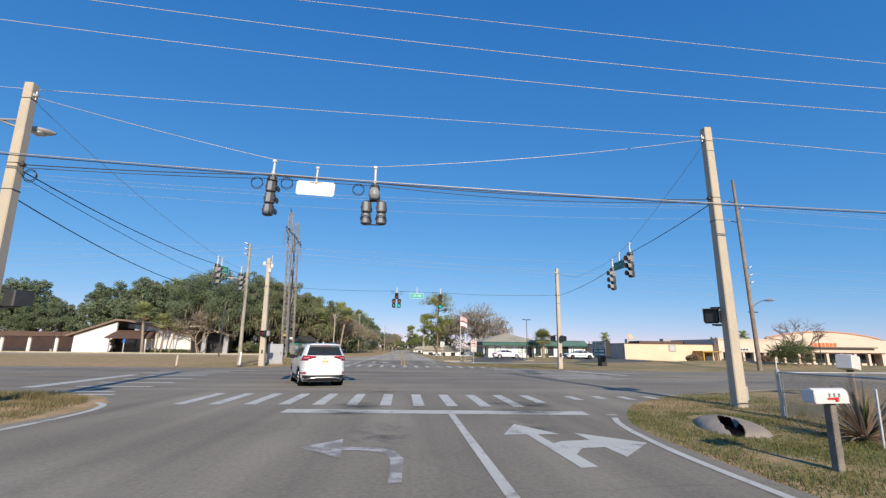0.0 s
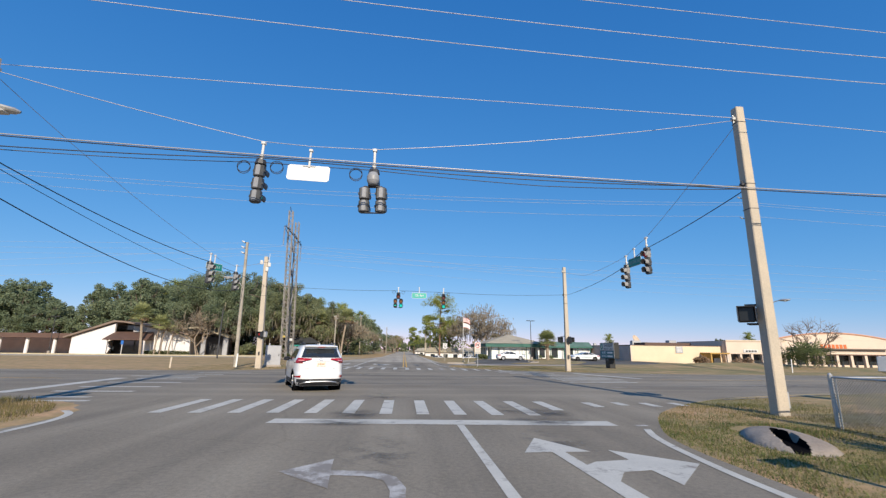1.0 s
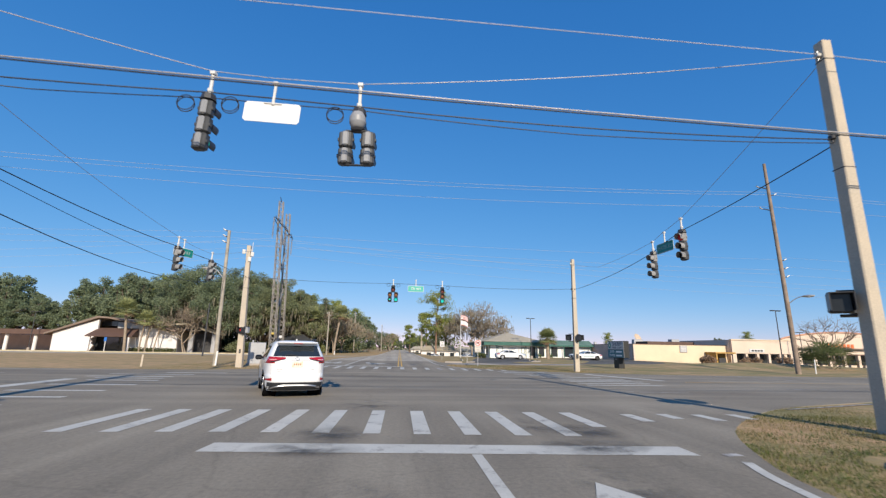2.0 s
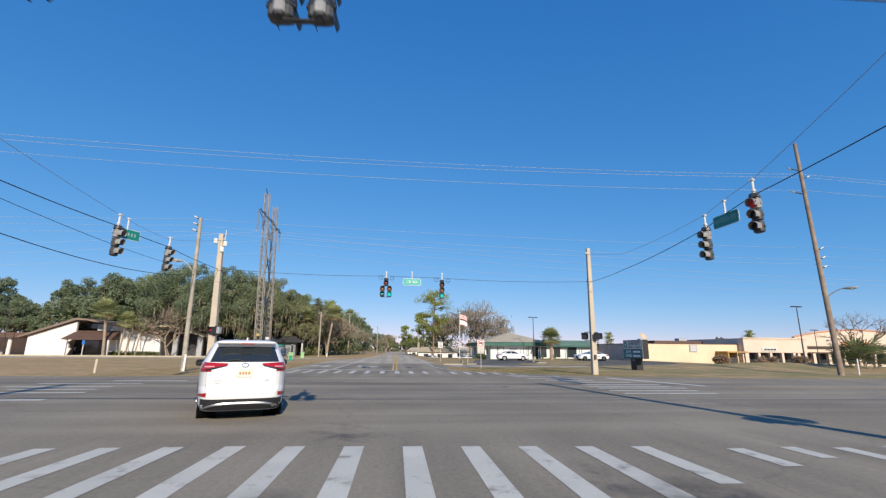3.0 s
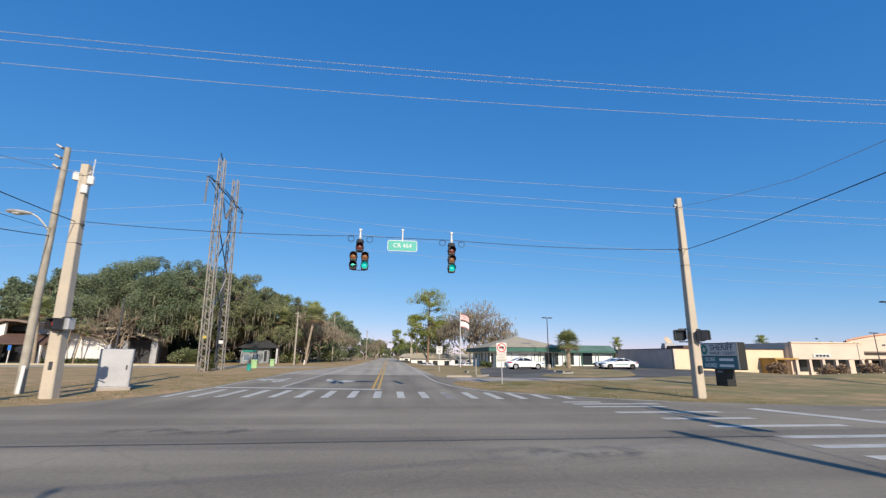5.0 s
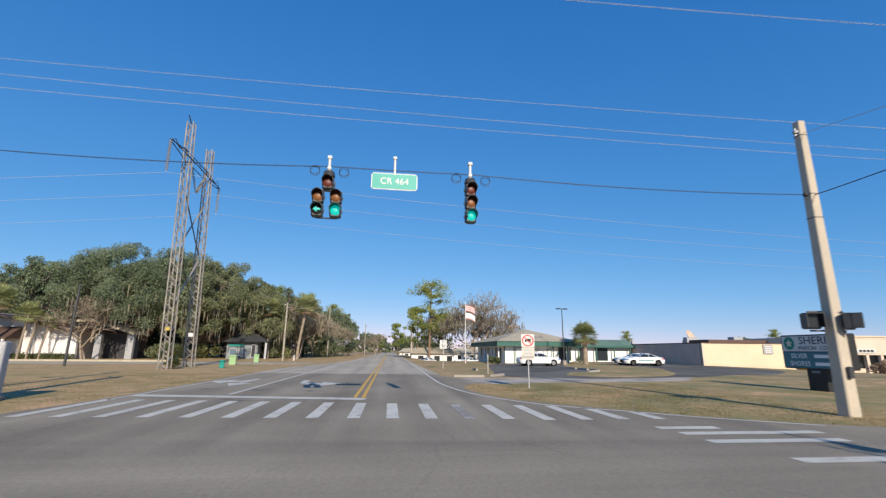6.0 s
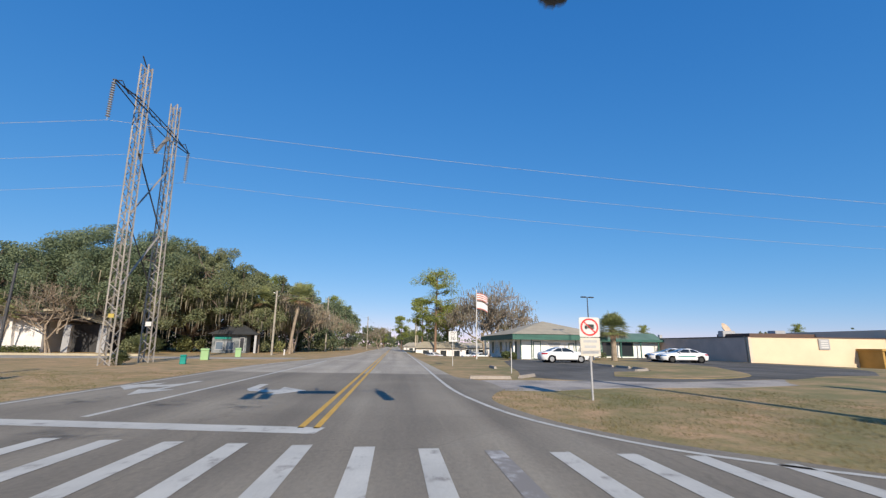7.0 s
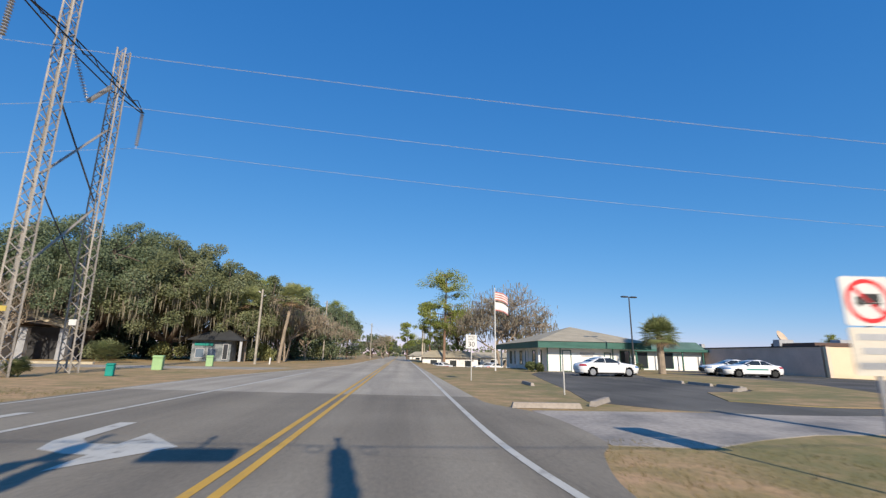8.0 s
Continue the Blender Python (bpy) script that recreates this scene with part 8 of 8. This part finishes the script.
palm(46, 5.0, "slender leaning palm by the chapel wall", (-46.5, 88.6), 0.5, 18, 0.8, 0.12)
palm(47, 4.4, "slender leaning palm by the chapel wall", (-44.9, 88.4), 0.6, 14, 0.7, 0.11)
palmetto(51, (39.7, 41.4), 3.7, 2.4, "spiky green palmetto clump on the verge")
palmetto(52, (-16.35, 61.4), 0.9, 0.9, "small palmetto at the pylon foot")
palmetto(53, (-27.5, 86.0), 2.6, 2.0, "palmetto clump under the oaks")
bare_tree(54, 5.6, 3.4, "thin bare shrub on the verge", (46.0, 46.8), 0, WOOD_DARK, "bare_shrub", 4, 0.01)
bush(61, (45.5, 66), 2.6, 1.6, DRY_LEAF, "dry brown bush by the shops")
bush(62, (50.2, 64), 3.2, 1.8, DRY_LEAF, "dry brown bush by the shops")
bush(63, (58.0, 66), 2.6, 1.9, DRY_LEAF, "dry brown bush by the shops")
bush(64, (13.5, 79.6), 1.6, 1.0, BUSH_LEAF, "small green bush beside the flagpole")
for k, (x, y, w, h) in enumerate(((-32.2, 92.0, 2.6, 2.6), (-29.0, 101, 5, 2.6), (-20.5, 103.5, 4, 2.6), (-19, 108, 4, 3.0), (-13.5, 121, 3, 3.0), (-12.5, 133, 4, 4.0), (-10.5, 145, 4, 4.2))):
    bush(70 + k, (x, y), w, h, PALM_LEAF if k % 2 else OAK_LEAF_DRY, "dense green bush under the trees", 2400)


DEAD_GREY = leafy("leaf_dead_grey", (0.27, 0.2, 0.15), (0.4, 0.31, 0.235))


def dry_agave():
    """A half-dead spiky plant against the fence."""
    rng = np.random.default_rng(8)
    e = thing("agave_plant", "half-dead grey agave with long spiky leaves", "plant", at=pose(7.75, 5.6, 0.0))
    for k in range(95):
        a = rng.uniform(0, 6.28)
        el = radians(rng.uniform(4, 82))
        l = rng.uniform(0.7, 1.2)
        d = Vector((math.cos(a) * math.cos(el), math.sin(a) * math.cos(el), math.sin(el)))
        s = d.cross(Vector((0, 0, 1))).normalized()
        g = Geo()
        for t, w in ((0, 0.025), (0.35, 0.03), (0.7, 0.02), (1.0, 0.003)):
            c = d * l * t + Vector((0, 0, 0.05 - 0.22 * t * t * (1 - el / 1.6)))
            g.v += [tuple(c - s * w), tuple(c + Vector((0, 0, -0.02 * (1 - t)))), tuple(c + s * w)]
        g.f = [(3 * i + j, 3 * i + j + 1, 3 * i + j + 4, 3 * i + j + 3) for i in range(3) for j in range(2)]
        part("leaf", g, DEAD_GREY if k % 9 else BUSH_LEAF, e)


dry_agave()


def undergrowth():
    """The dense shade growth behind the oaks."""
    rng = np.random.default_rng(15)
    g = Geo()
    for k in range(240):
        x = rng.uniform(-64, -12)
        y = 112 + rng.uniform(-2, 7) + max(0, (x + 24) * 1.2)
        h = rng.uniform(4.0, 7.5)
        leaf_cloud(g, lobe((x, y, h * 0.5), h * 0.62, 170, rng, 0.9), 0.22, rng)
    solid("undergrowth", g, OAK_LEAF, "dense dark undergrowth behind the oaks", "undergrowth", kind="stuff", smooth=0)


undergrowth()


def far_woods():
    """The wooded skyline all round."""
    rng = np.random.default_rng(5)
    g = Geo()
    for k in range(520):
        a = radians(rng.uniform(-180, 180))
        d = rng.uniform(260, 330)
        h = rng.uniform(3.5, 8.5) * (0.8 + 0.4 * math.sin(a * 9))
        c = (d * math.sin(a), 20 + d * math.cos(a), h * 0.45)
        leaf_cloud(g, lobe(c, h * 0.75, 70, rng, 0.9), 0.8, rng)
    ob = solid("far_woods", g, OAK_LEAF_DRY, "low wooded skyline in the far distance", "woods", kind="stuff", smooth=0)


far_woods()


# ---- grass ----
def inside(x, y, poly):
    hit = False
    for (ax, ay), (bx, by) in zip(poly, poly[1:] + poly[:1]):
        if (ay > y) != (by > y) and x < (bx - ax) * (y - ay) / (by - ay) + ax:
            hit = not hit
    return hit


def grass(name, zone, n, tall, seed, label, mat=GRASS_BLADE, keep_off=()):
    """Loose blades over a zone (x0, y0, x1, y1), off the paving; in tufts."""
    rng = np.random.default_rng(seed)
    g = Geo()
    x0, y0, x1, y1 = zone
    for _ in range(n):
        x, y = rng.uniform(x0, x1), rng.uniform(y0, y1)
        rim = min(x - x0, x1 - x, y - y0, y1 - y) / 2.2
        if rng.random() > rim + 0.3 * noise.noise(Vector((x * 0.5, y * 0.5, 9))) and min(abs(x - q) for q in (3.9, -8.2)) > 1.5:
            continue
        if noise.noise(Vector((x * 1.1, y * 1.1, seed))) + 0.25 * rng.normal() < -0.3 or inside(x, y, outline) or any(math.hypot(x - a, y - b) < r for a, b, r in keep_off):
            continue
        z = height(x, y) - 0.02
        h = tall * rng.uniform(0.4, 1.2) * (0.75 + 0.6 * noise.noise(Vector((x * 0.7, y * 0.7, 3))))
        a, l = rng.uniform(0, 6.28), rng.uniform(0.1, 0.8) * h
        w = rng.uniform(0.004, 0.009)
        dx, dy = math.cos(a), math.sin(a)
        g.add([(x - dy * w, y + dx * w, z), (x + dy * w, y - dx * w, z), (x + dx * l, y + dy * l, z + h)], [(0, 1, 2)])
    return solid(name, g, mat, label, "grass", kind="stuff", smooth=0)


grass("grass", (3.9, 2.0, 9.0, 11.0), 46000, 0.075, 6, "green tufts of verge grass round the drain", mat=GRASS_GREEN, keep_off=((6.3, 7.2, 0.62), (6.55, 7.95, 0.55), (6.05, 6.45, 0.5)))
grass("grass", (3.9, 1.0, 13.0, 16.0), 60000, 0.09, 1, "short mixed straw and green grass on the verge", keep_off=((6.3, 7.2, 0.62), (6.55, 7.95, 0.55), (6.05, 6.45, 0.5)))
grass("grass", (-16.0, 4.0, -8.0, 15.0), 44000, 0.2, 2, "dry straw grass on the low mound")
grass("grass", (3.6, 31.0, 15.0, 46.4), 50000, 0.07, 3, "short winter grass along the far corner")
grass("grass", (-18.0, 31.0, -8.2, 56.0), 36000, 0.07, 4, "short straw grass along the far verge")
